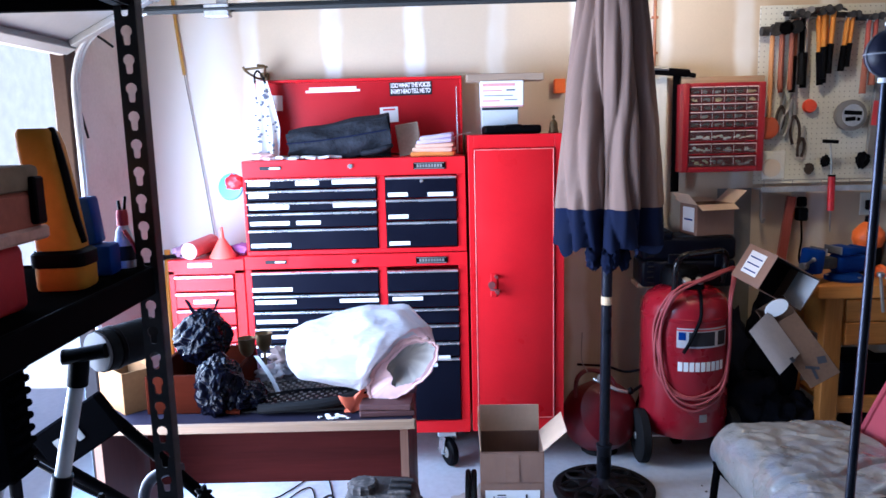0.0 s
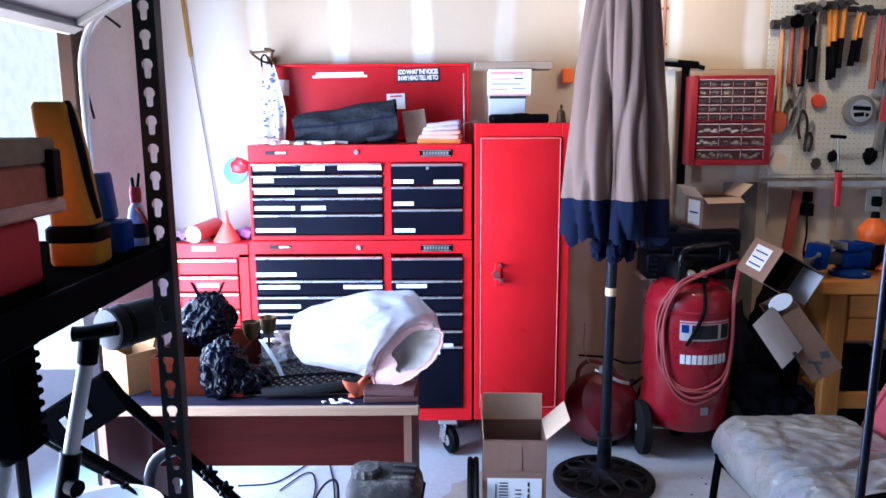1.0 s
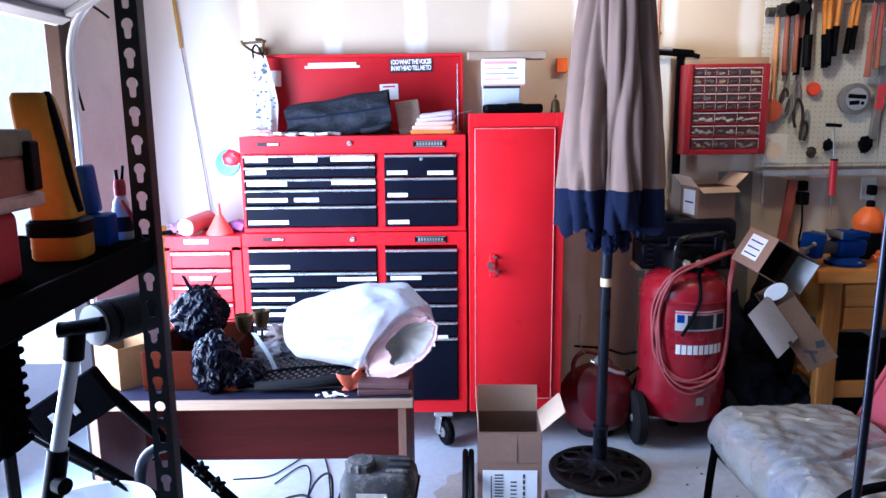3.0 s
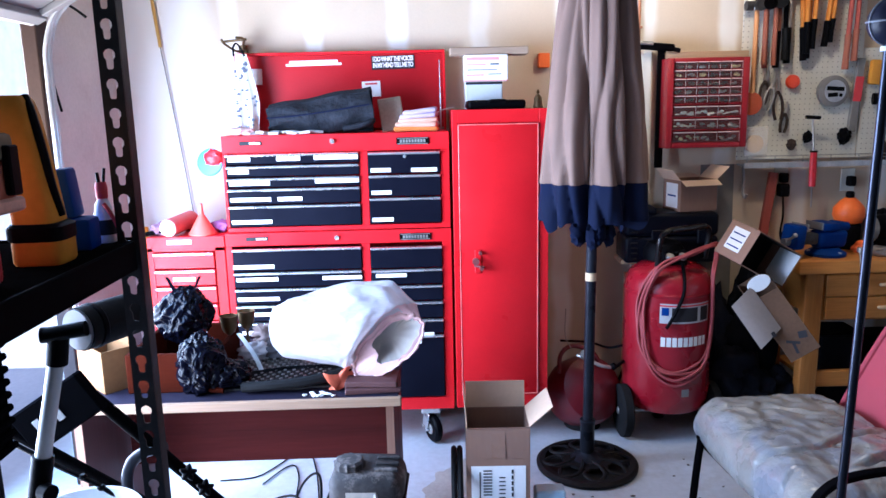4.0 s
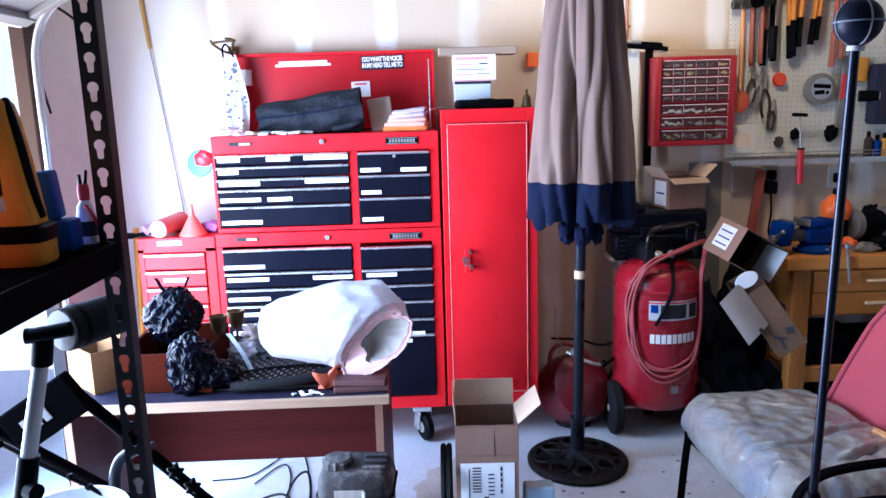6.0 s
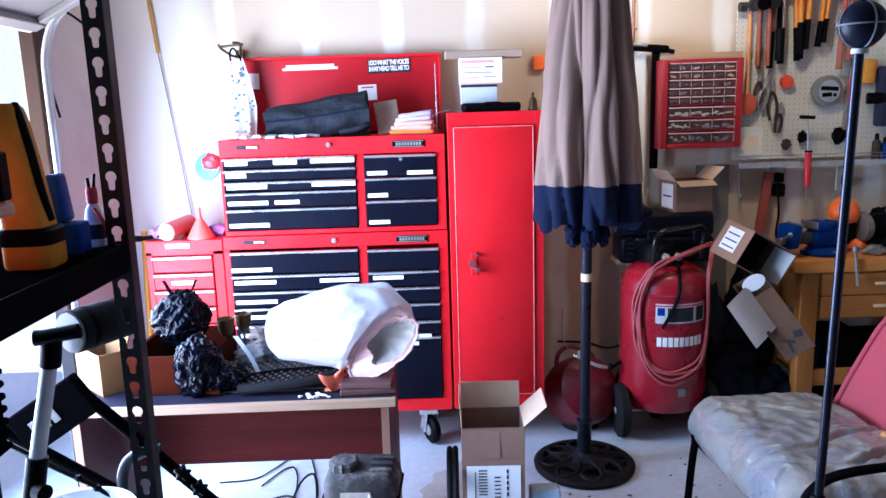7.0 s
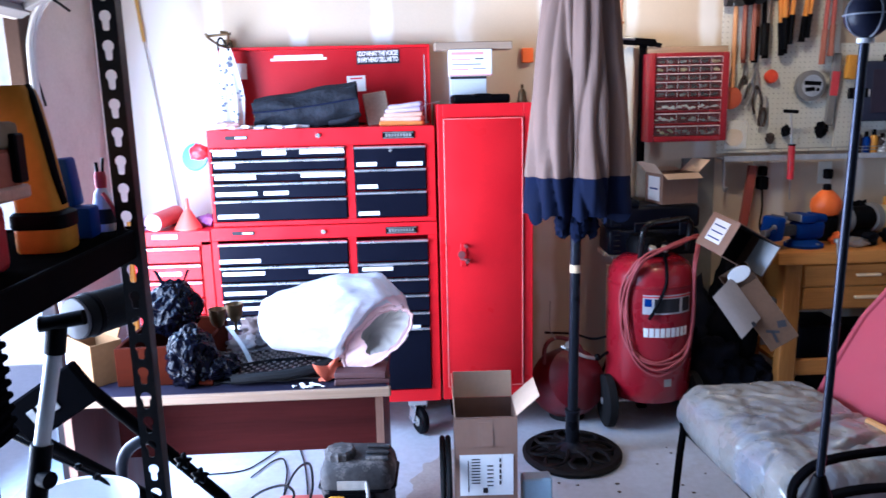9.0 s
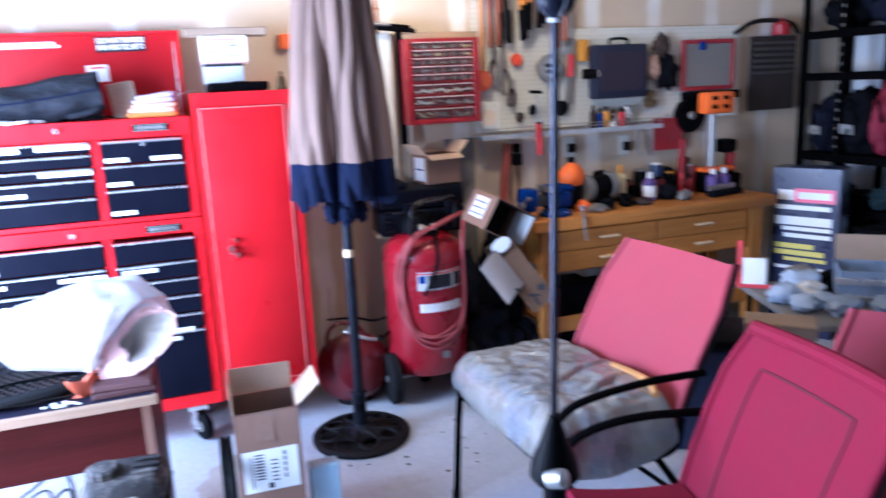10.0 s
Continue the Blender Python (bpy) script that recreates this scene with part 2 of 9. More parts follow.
M_OLDTANK = solid("old_dark_red_tank", (0.13, 0.006, 0.012), 0.4, var=0.2, scale=6, fine=90, bump=0.05, coat=0.2, dirt=0.2, dirt_col=(0.07, 0.02, 0.015))
M_HOSE = solid("faded_red_hose", (0.34, 0.06, 0.065), 0.6, var=0.12, scale=20, fine=150, bump=0.06)
M_BENCH = wood("honey_pine", (0.45, 0.18, 0.036), (0.28, 0.09, 0.018), 0.45)
M_BENCHV = wood("honey_pine_upright", (0.42, 0.17, 0.036), (0.28, 0.09, 0.018), 0.45, along=2)
M_PINE = wood("raw_pine", (0.68, 0.5, 0.3), (0.5, 0.33, 0.17), 0.6)
M_SLING = solid("red_sling_mesh", (0.3, 0.036, 0.055), 0.75, var=0.1, scale=6, fine=420, bump=0.25, dirt=0.2, dirt_col=(0.25, 0.03, 0.045))
M_PADRED = solid("crimson_padded_fabric", (0.19, 0.008, 0.028), 0.8, var=0.12, scale=6, fine=300, bump=0.25, dirt=0.2, dirt_col=(0.2, 0.012, 0.03), spec=0.2)
M_CUSHION = solid("faded_floral_cushion", (0.23, 0.227, 0.22), 0.3, var=0.25, scale=7, fine=15, bump=0.75, bdist=0.016, coat=0.4, dirt=0.5, dirt_col=(0.15, 0.15, 0.12))
_n, _l = M_CUSHION.node_tree.nodes, M_CUSHION.node_tree.links
_p = _n["Principled BSDF"]
_src = _p.inputs["Base Color"].links[0].from_socket
_t = _n.new("ShaderNodeTexNoise")
_t.inputs["Scale"].default_value, _t.inputs["Detail"].default_value, _t.inputs["Distortion"].default_value = 4.5, 4, 1.2
_c = _n.new("ShaderNodeTexCoord")
_l.new(_c.outputs["Object"], _t.inputs["Vector"])
_r = _n.new("ShaderNodeValToRGB")
_e = _r.color_ramp.elements
_e[0].position, _e[0].color = 0.36, (0.11, 0.15, 0.26, 1)
_e[1].position, _e[1].color = 0.62, (0.21, 0.18, 0.13, 1)
_k = _e.new(0.44)
_k.color = (0.2, 0.22, 0.27, 1)
_k = _e.new(0.52)
_k.color = (0.22, 0.2, 0.16, 1)
_l.new(_t.outputs[0], _r.inputs[0])
_m = _n.new("ShaderNodeMix")
_m.data_type = "RGBA"
_m.inputs[0].default_value = 0.28
_l.new(_src, _m.inputs[6])
_l.new(_r.outputs[0], _m.inputs[7])
_l.new(_m.outputs[2], _p.inputs["Base Color"])
M_PEG = solid("pegboard_white", (0.7, 0.69, 0.61), 0.7, var=0.06, scale=3, fine=60, bump=0.03, dirt=0.25, dirt_col=(0.4, 0.37, 0.3))
M_YELLOW = solid("yellow_plastic", (0.62, 0.27, 0.02), 0.45, var=0.1, scale=6, fine=80, bump=0.05, dirt=0.3, dirt_col=(0.4, 0.2, 0.04))
M_BLUE = solid("blue_plastic", (0.006, 0.036, 0.21), 0.55, spec=0.1, var=0.12, scale=6, fine=80, bump=0.05)
M_ORANGE = solid("orange_plastic", (0.9, 0.16, 0.015), 0.45, var=0.1, scale=6, fine=80, bump=0.04)
M_WOODBOX = solid("pinkish_pine_box", (0.42, 0.13, 0.08), 0.75, spec=0.1, var=0.2, scale=8, fine=90, bump=0.1, stretch=(0.2, 1, 1))
M_BAG = solid("white_plastic_bag", (0.54, 0.57, 0.63), 0.33, var=0.05, scale=7, fine=24, bump=0.8, bdist=0.016, stretch=(0.6, 1, 1.6))
_n, _l = M_BAG.node_tree.nodes, M_BAG.node_tree.links
_thin = _n.new("ShaderNodeBsdfTranslucent")
_thin.inputs["Color"].default_value = (0.9, 0.84, 0.83, 1)
_both = _n.new("ShaderNodeMixShader")
_both.inputs[0].default_value = 0.4
_l.new(_n["Principled BSDF"].outputs[0], _both.inputs[1])
_l.new(_thin.outputs[0], _both.inputs[2])
_l.new(_both.outputs[0], _n["Material Output"].inputs["Surface"])
# inside of the same white film, coloured darker for the shade in the mouth
M_BAGIN = solid("bag_inside_shaded", (0.4, 0.37, 0.34), 0.5, var=0.1, scale=6, fine=40, bump=0.12)
M_PINK = solid("pink_drawstring", (0.88, 0.58, 0.56), 0.45, var=0.08, scale=12, fine=60, bump=0.1)
M_BLACKBAG = solid("black_bin_liner", (0.002, 0.002, 0.005), 0.07, var=0.2, scale=9, fine=45, bump=0.03, bdist=0.004, spec=0.09)
M_TERRA = wood("orange_stained_wood", (0.036, 0.005, 0.0015), (0.018, 0.0027, 0.001), 0.85)
M_TERRA.node_tree.nodes["Principled BSDF"].inputs["Specular IOR Level"].default_value = 0.04
M_LIME = solid("yellow_print", (0.72, 0.6, 0.12), 0.5, var=0.1)
M_BRASS = solid("tarnished_brass", (0.16, 0.11, 0.055), 0.4, metal=0.8, var=0.25, scale=20, fine=90, bump=0.05)
M_COPPER = solid("copper_pipe", (0.45, 0.2, 0.11), 0.4, metal=0.7, var=0.2, scale=12, fine=90, bump=0.03)
M_SHADE = solid("pale_cloth", (0.84, 0.84, 0.86), 0.9, var=0.04, scale=8, fine=200, bump=0.1)
M_GREYBOX = solid("grey_panel", (0.2, 0.19, 0.18), 0.7, var=0.1, scale=4, fine=60, bump=0.05)
M_CLUTTER = solid("dark_cloth", (0.006, 0.0062, 0.009), 0.95, var=0.3, scale=7, fine=90, bump=0.25, spec=0.05)
M_DIMWALL = solid("low_bounce_wall", (0.09, 0.065, 0.045), 0.85, var=0.2, scale=3, fine=40, bump=0.1)

# ---------------- the garage itself ----------------
XL, XR, YB, YF, ZC = -1.50, 4.25, 3.64, -3.0, 2.62
OPEN_Y0, OPEN_Y1, OPEN_Z = -0.5, 2.93, 2.12


def wall_back_material():
    """Unpainted drywall with white taped joints over each stud, whiter at the left end."""
    m = M_WALL.copy()
    m.name = "taped_drywall"
    n, l = m.node_tree.nodes, m.node_tree.links
    p = n["Principled BSDF"]
    src = p.inputs["Base Color"].links[0].from_socket
    tc = n.new("ShaderNodeTexCoord")
    sep = n.new("ShaderNodeSeparateXYZ")
    l.new(tc.outputs["Object"], sep.inputs[0])
    wob = n.new("ShaderNodeTexNoise")
    wob.inputs["Scale"].default_value = 5.0
    wob.inputs["Detail"].default_value = 3.0
    l.new(tc.outputs["Object"], wob.inputs["Vector"])

    def mth(op, a, b=None, c=None):
        k = n.new("ShaderNodeMath")
        k.operation = op
        for i, v in enumerate((a, b, c)):
            if v is None:
                continue
            if isinstance(v, (int, float)):
                k.inputs[i].default_value = v
            else:
                l.new(v, k.inputs[i])
        return k.outputs[0]
    x = mth("MULTIPLY_ADD", wob.outputs[0], 0.05, sep.outputs[0])
    d = mth("PINGPONG", mth("ADD", x, 0.905), 0.2045)
    edge = n.new("ShaderNodeMapRange")
    edge.interpolation_type = "SMOOTHSTEP"
    edge.inputs[1].default_value, edge.inputs[2].default_value = 0.065, 0.025
    l.new(d, edge.inputs[0])
    patch = n.new("ShaderNodeTexNoise")
    patch.inputs["Scale"].default_value = 2.2
    l.new(tc.outputs["Object"], patch.inputs["Vector"])
    amt = n.new("ShaderNodeMapRange")
    amt.inputs[1].default_value, amt.inputs[2].default_value, amt.inputs[3].default_value, amt.inputs[4].default_value = 0.35, 0.6, 0.3, 0.9
    l.new(patch.outputs[0], amt.inputs[0])
    f = mth("MULTIPLY", edge.outputs[0], amt.outputs[0])
    mix = n.new("ShaderNodeMix")
    mix.data_type = "RGBA"
    mix.inputs[7].default_value = (0.84, 0.83, 0.8, 1)
    # blends to white towards the left end of the wall
    left_white = n.new("ShaderNodeMapRange")
    left_white.interpolation_type = "SMOOTHSTEP"
    left_white.inputs[1].default_value, left_white.inputs[2].default_value = -0.92, -1.12
    l.new(x, left_white.inputs[0])
    l.new(mth("MAXIMUM", f, left_white.outputs[0]), mix.inputs[0])
    l.new(src, mix.inputs[6])
    l.new(mix.outputs[2], p.inputs["Base Color"])
    return m


def structure(name, bm, material, label, category):
    return single(name, bm, material, label, category, kind="structure")


structure("ground", span(B(), (-60, -60, -0.35), (60, 60, -0.03)), M_DRIVE, "pale concrete driveway outside the open garage door", "ground")
structure("floor", span(B(), (XL - 0.2, YF - 0.15, -0.2), (XR + 0.15, YB + 0.15, 0)), M_FLOOR, "worn grey concrete garage floor with stains", "floor")
structure("wall_back", span(B(), (XL - 0.15, YB, 0), (XR, YB + 0.12, ZC)), wall_back_material(), "unpainted beige drywall with white taped joints", "wall")
structure("wall_right", span(B(), (XR, YF, 0), (XR + 0.12, YB + 0.12, ZC)), solid("cool_white_paint", (0.74, 0.75, 0.78), 0.85, var=0.05, scale=2, fine=60, bump=0.04, dirt=0.2, dirt_col=(0.5, 0.5, 0.5)), "plain cool white wall behind the shelving", "wall")
# unseen wall closing the room, dark so that little light bounces back
structure("wall_front", span(B(), (XL - 0.15, YF - 0.12, 0), (XR + 0.12, YF, ZC)), M_DIMWALL, "unseen wall behind the camera, coloured dark to cut bounce light", "wall")
bm = B()
span(bm, (XL - 0.06, OPEN_Y1, 0), (XL, YB, ZC))
span(bm, (XL - 0.06, YF, 0), (XL, OPEN_Y0, ZC))
span(bm, (XL - 0.06, OPEN_Y0, OPEN_Z + 0.12), (XL, OPEN_Y1, ZC))
structure("wall_left", bm, M_WALLGREY, "grey-beige wall beside the wide garage door opening", "wall")
structure("ceiling", span(B(), (XL - 0.15, YF - 0.12, ZC), (XR + 0.12, YB + 0.12, ZC + 0.1)), M_CEIL, "dull garage ceiling", "ceiling")
bm = B()
for i in range(6):
    span(bm, (XL, -0.9 + i * 0.75, ZC - 0.09), (XR, -0.86 + i * 0.75, ZC), 0.003)
structure("ceiling_joist", bm, M_CEIL, "timber joists under the ceiling", "joist")
bm = B()
span(bm, (XL - 0.045, OPEN_Y1 - 0.03, 0), (XL + 0.014, OPEN_Y1 + 0.07, OPEN_Z + 0.12), 0.004)
span(bm, (XL - 0.07, OPEN_Y0, OPEN_Z), (XL + 0.012, OPEN_Y1 - 0.03, OPEN_Z + 0.12), 0.004)
structure("trim", bm, solid("brown_jamb", (0.04, 0.024, 0.019), 0.6, var=0.2, bump=0.1), "dark brown timber jamb round the garage opening", "door frame")

# neighbour's pale brick wall across the drive, and its courses
nb = thing("neighbour_wall", (-5.2, 5.0, -0.03), "sunlit pale brick wall across the driveway", "wall", kind="structure")
part("core", span(B(), (-0.2, -4, 0), (0, 6, 4.2)), solid("brick_mortar", (0.6, 0.58, 0.55), 0.9, bump=0.1), nb)

# the overhead door, rolled up along its tracks
gd = thing("overhead_door", (0, 0, 0), "white sectional overhead garage door rolled up under the ceiling", "garage door")
# white panels toned down to grey against the doorway lamps close below
M_DOOR = solid("door_panel_toned_grey", (0.2, 0.2, 0.206), 0.55, var=0.07, scale=3, fine=60, bump=0.04, dirt=0.25, dirt_col=(0.3, 0.28, 0.27))


def door_section(a, b):
    """One section between two (x, z) edges, with stiles on its inner face."""
    ang = math.degrees(math.atan2(b[1] - a[1], b[0] - a[0]))
    ln = math.hypot(b[0] - a[0], b[1] - a[1]) - 0.008
    mid = ((a[0] + b[0]) / 2, 1.21, (a[1] + b[1]) / 2)
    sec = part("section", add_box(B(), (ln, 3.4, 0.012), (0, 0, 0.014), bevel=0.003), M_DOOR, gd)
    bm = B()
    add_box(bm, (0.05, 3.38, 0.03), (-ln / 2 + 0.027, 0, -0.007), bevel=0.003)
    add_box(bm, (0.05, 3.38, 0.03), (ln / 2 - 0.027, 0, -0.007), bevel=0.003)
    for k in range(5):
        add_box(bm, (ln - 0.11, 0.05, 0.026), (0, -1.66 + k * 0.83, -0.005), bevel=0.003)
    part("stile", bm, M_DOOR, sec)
    sec.matrix_basis = pose(*mid, 0, -ang, 0)
    return sec


door_section((-1.49, 1.945), (-1.06, 2.165))
for k in range(4):
    door_section((-1.05 + k * 0.53, 2.19), (-0.525 + k * 0.53, 2.19))
part("bottom_seal", add_box(B(), (0.02, 3.4, 0.014), (-1.497, 1.21, 1.936), bevel=0.004), solid("pale_door_seal", (0.6, 0.58, 0.58), 0.6), gd)
bm = B()
add_rod(bm, (-1.47, 2.78, 1.99), (-1.1, 2.84, 2.17), 0.006)
part("brace", bm, M_GALV, gd)


def track_rail(pts):
    """A galvanised channel along a path in the x-z plane at a given y."""
    bm = B()
    for dy, h in ((-0.022, 0.006), (0.022, 0.006), (0.0, 0.02)):
        add_tube(bm, [(p[0], p[1] + dy, p[2] + (0.012 if dy == 0 else 0)) for p in pts], 0.012 if dy == 0 else 0.007, 6)
    return bm


dt = thing("door_track", (0, 0, 0), "galvanised steel garage door track with curved corner", "door track")
TY = 2.905
curve = [(-1.455, TY, z) for z in (0.02, 0.5, 1.0, 1.5, 1.75)] + [(-1.445, TY, 1.86), (-1.40, TY, 1.97), (-1.30, TY, 2.05), (-1.15, TY, 2.085)]
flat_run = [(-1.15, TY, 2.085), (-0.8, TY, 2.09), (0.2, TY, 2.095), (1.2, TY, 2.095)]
# one zinc track, coloured pale where lit and dark on its shaded overhead run
part("rail", track_rail(smooth_path(curve, 4)), solid("lit_zinc_track", (0.4, 0.41, 0.42), 0.5, metal=0.3, var=0.1, scale=14, fine=90, bump=0.04), dt)
part("overhead_rail", track_rail(smooth_path(flat_run, 4)), solid("shaded_zinc_track", (0.035, 0.037, 0.038), 0.7, metal=0.1, var=0.2, scale=14, fine=90, bump=0.04), dt)
for x in (-0.85, 0.9):
    part("hanger", add_box(B(), (0.045, 0.012, 0.5), (x, TY + 0.03, 2.34), bevel=0.002), M_STEEL, dt)
part("joint_plate", add_box(B(), (0.1, 0.05, 0.05), (-0.86, TY, 2.085), bevel=0.004), M_STEEL, dt)
part("lift_cable", add_tube(B(), smooth_path([(-1.44, 2.93, 2.03), (-1.41, 2.94, 2.03), (-1.36, 2.96, 2.0), (-1.32, 2.98, 1.965)], 6), 0.006, 6), M_BLACK, dt)
part("spring_cable", add_tube(B(), smooth_path([(-1.478, 2.95, 1.83), (-1.475, 2.95, 1.78), (-1.46, 2.95, 1.68), (-1.445, 2.95, 1.6)], 6), 0.005, 6), M_BLACK, dt)

# bare bulb in a porcelain holder under the ceiling; the unseen fixture is added
lh = thing("ceiling_lamp", (BULB[0], BULB[1], 0), "bare warm bulb in a white porcelain ceiling holder, unseen and inferred", "lamp")
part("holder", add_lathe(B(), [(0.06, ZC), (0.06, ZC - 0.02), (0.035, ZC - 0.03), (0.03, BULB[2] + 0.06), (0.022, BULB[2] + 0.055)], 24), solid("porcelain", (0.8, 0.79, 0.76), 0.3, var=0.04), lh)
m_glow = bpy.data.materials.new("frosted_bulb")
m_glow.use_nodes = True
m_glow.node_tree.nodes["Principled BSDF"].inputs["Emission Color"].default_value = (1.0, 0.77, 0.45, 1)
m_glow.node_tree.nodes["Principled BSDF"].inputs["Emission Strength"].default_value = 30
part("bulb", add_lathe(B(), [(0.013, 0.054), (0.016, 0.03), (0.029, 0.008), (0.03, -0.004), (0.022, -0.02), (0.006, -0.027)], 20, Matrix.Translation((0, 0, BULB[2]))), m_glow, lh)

# power cord pinned down the back wall
bm = B()
add_tube(bm, smooth_path([(-1.30, 3.615, 2.55), (-1.285, 3.62, 2.2), (-1.26, 3.622, 1.9)], 8), 0.008, 8)
cord = thing("extension_cord", (0, 0, 0), "yellow extension cord hanging down the drywall", "cord")
part("yellow_cord", bm, solid("dull_yellow_cord", (0.5, 0.3, 0.06), 0.6, var=0.12), cord)
bm = B()
add_tube(bm, smooth_path([(-1.26, 3.622, 1.9), (-1.225, 3.625, 1.6), (-1.19, 3.622, 1.3), (-1.165, 3.62, 1.06)], 8), 0.0026, 6)
part("brown_cord", bm, solid("brown_cord", (0.16, 0.13, 0.12), 0.7), cord)
yp = thing("yellow_pole", (0, 0, 0), "yellow painted pole leaning on the wall beside the side cabinet", "pole")
part("shaft", add_rod(B(), (-1.30, 3.2, 0.03), (-1.395, 3.56, 1.03), 0.015, seg=14), M_YELLOW, yp)
part("tip", add_rod(B(), (-1.297, 3.189, 0.0), (-1.30, 3.2, 0.029), 0.018, seg=14), M_BLACK, yp)
bm = B()
add_rod(bm, (1.075, 3.628, 1.83), (1.075, 3.628, ZC), 0.008)
for z in (1.95, 2.12, 2.4):
    add_box(bm, (0.035, 0.012, 0.012), (1.075, 3.632, z), bevel=0.002)
single("copper_pipe", bm, M_COPPER, "thin copper pipe clipped to the wall", "pipe")

# ---------------- tool chest, side cabinet and locker ----------------
def label_strip(bm, x0, x1, z, h=0.018, y=-0.012):
    span(bm, (x0, y - 0.0015, z - h / 2), (x1, y, z + h / 2))


def drawer(parent, x0, x1, z0, z1, face, tags=()):
    """A drawer front between two heights with a full-width pull along its top edge."""
    d = part("drawer", span(B(), (x0, -0.010, z0 + 0.004), (x1, 0.02, z1 - 0.004), 0.003), face, parent)
    bm = B()
    add_box(bm, (x1 - x0, 0.016, 0.010), ((x0 + x1) / 2, -0.016, z1 - 0.008), (18, 0, 0), 0.003)
    part("pull", bm, M_CHROME, d)
    if tags:
        for a, b, dz in tags:
            bm = B()
            label_strip(bm, x0 + a, x0 + b, z1 - dz)
            part("label_strip", bm, M_WHITE, d)
    return d


def badge(parent, x, z):
    b = part("badge", add_box(B(), (0.145, 0.006, 0.032), (x, -0.004, z), bevel=0.003), M_BLACK, parent)
    bm = B()
    add_box(bm, (0.135, 0.002, 0.003), (x, -0.0078, z + 0.012))
    add_box(bm, (0.135, 0.002, 0.003), (x, -0.0078, z - 0.012))
    for i in range(9):
        add_box(bm, (0.0095, 0.002, 0.014), (x - 0.052 + i * 0.013, -0.0078, z))
    part("badge_relief", bm, M_STEEL, b)


def flash_mark(parent, x, z):
    bm = B()
    add_box(bm, (0.1, 0.003, 0.018), (x, -0.003, z), bevel=0.008)
    b = part("emblem", bm, M_DARKINK, parent)
    bm = B()
    add_box(bm, (0.05, 0.003, 0.010), (x + 0.02, -0.0045, z), bevel=0.004)
    part("emblem_flash", bm, M_CHROME, b)


def lock(parent, x, z, r=0.011):
    bm = B()
    add_rod(bm, (x, 0.004, z), (x, -0.012, z), r)
    add_rod(bm, (x, -0.010, z), (x, -0.016, z), r * 0.6)
    part("lock", bm, M_CHROME, parent)


def carcass(parent, x0, x1, z0, z1, depth, rails):
    """A steel cabinet shell: side, top, bottom and back sheets and the rails and stiles of its face."""
    t = 0.012
    for name, lo, hi in (("side_panel", (x0, 0.021, z0), (x0 + t, depth, z1)), ("side_panel", (x1 - t, 0.021, z0), (x1, depth, z1)),
                         ("bottom_panel", (x0 + t, 0.021, z0), (x1 - t, depth, z0 + t)), ("top_panel", (x0 + t, 0.021, z1 - t), (x1 - t, depth, z1)),
                         ("back_panel", (x0 + t, depth - t, z0 + t), (x1 - t, depth, z1 - t))):
        part(name, span(B(), lo, hi, 0.002), M_RED, parent)
    for name, p, q, c, d in rails:
        part(name, span(B(), (p, 0.0, c), (q, 0.02, d), 0.002), M_RED, parent)


FY = 3.2
# lower roll cabinet
cabinet = thing("roll_cabinet", (0, FY, 0), "red steel roll cabinet with black drawers and paper labels", "tool cabinet")
X0, X1, XM0, XM1 = -0.905, 0.118, -0.290, -0.252
carcass(cabinet, X0, X1, 0.175, 1.045, 0.42, [("top_rail", X0, X1, 0.985, 1.045), ("bottom_rail", X0, X1, 0.175, 0.236), ("stile", X0, -0.876, 0.236, 0.985), ("stile", 0.077, X1, 0.236, 0.985), ("stile", XM0, XM1, 0.236, 0.985)])
LZ = [0.976, 0.867, 0.790, 0.712, 0.630, 0.553, 0.475]
tags_l = [((0.0, 0.185, 0.085),), ((0.01, 0.2, 0.035), (0.40, 0.58, 0.035)), ((0.01, 0.2, 0.05),), ((0.03, 0.2, 0.045),), ((0.02, 0.24, 0.05),), ((0.02, 0.2, 0.05),), ()]
for i, z in enumerate(LZ):
    drawer(cabinet, -0.874, -0.292, LZ[i + 1] if i + 1 < len(LZ) else 0.238, z, M_BLACKDRAW, tags_l[i])
RZ = [0.970, 0.865, 0.788, 0.710, 0.626, 0.550]
tags_r = [(), ((0.02, 0.16, 0.03),), (), (), ((0.16, 0.28, 0.075),), ((0.1, 0.22, 0.035),)]
for i, z in enumerate(RZ):
    drawer(cabinet, -0.250, 0.075, RZ[i + 1] if i + 1 < len(RZ) else 0.238, z, M_BLACKDRAW, tags_r[i])
badge(cabinet, -0.045, 1.012)
flash_mark(cabinet, -0.76, 1.018)
lock(cabinet, -0.40, 1.016)


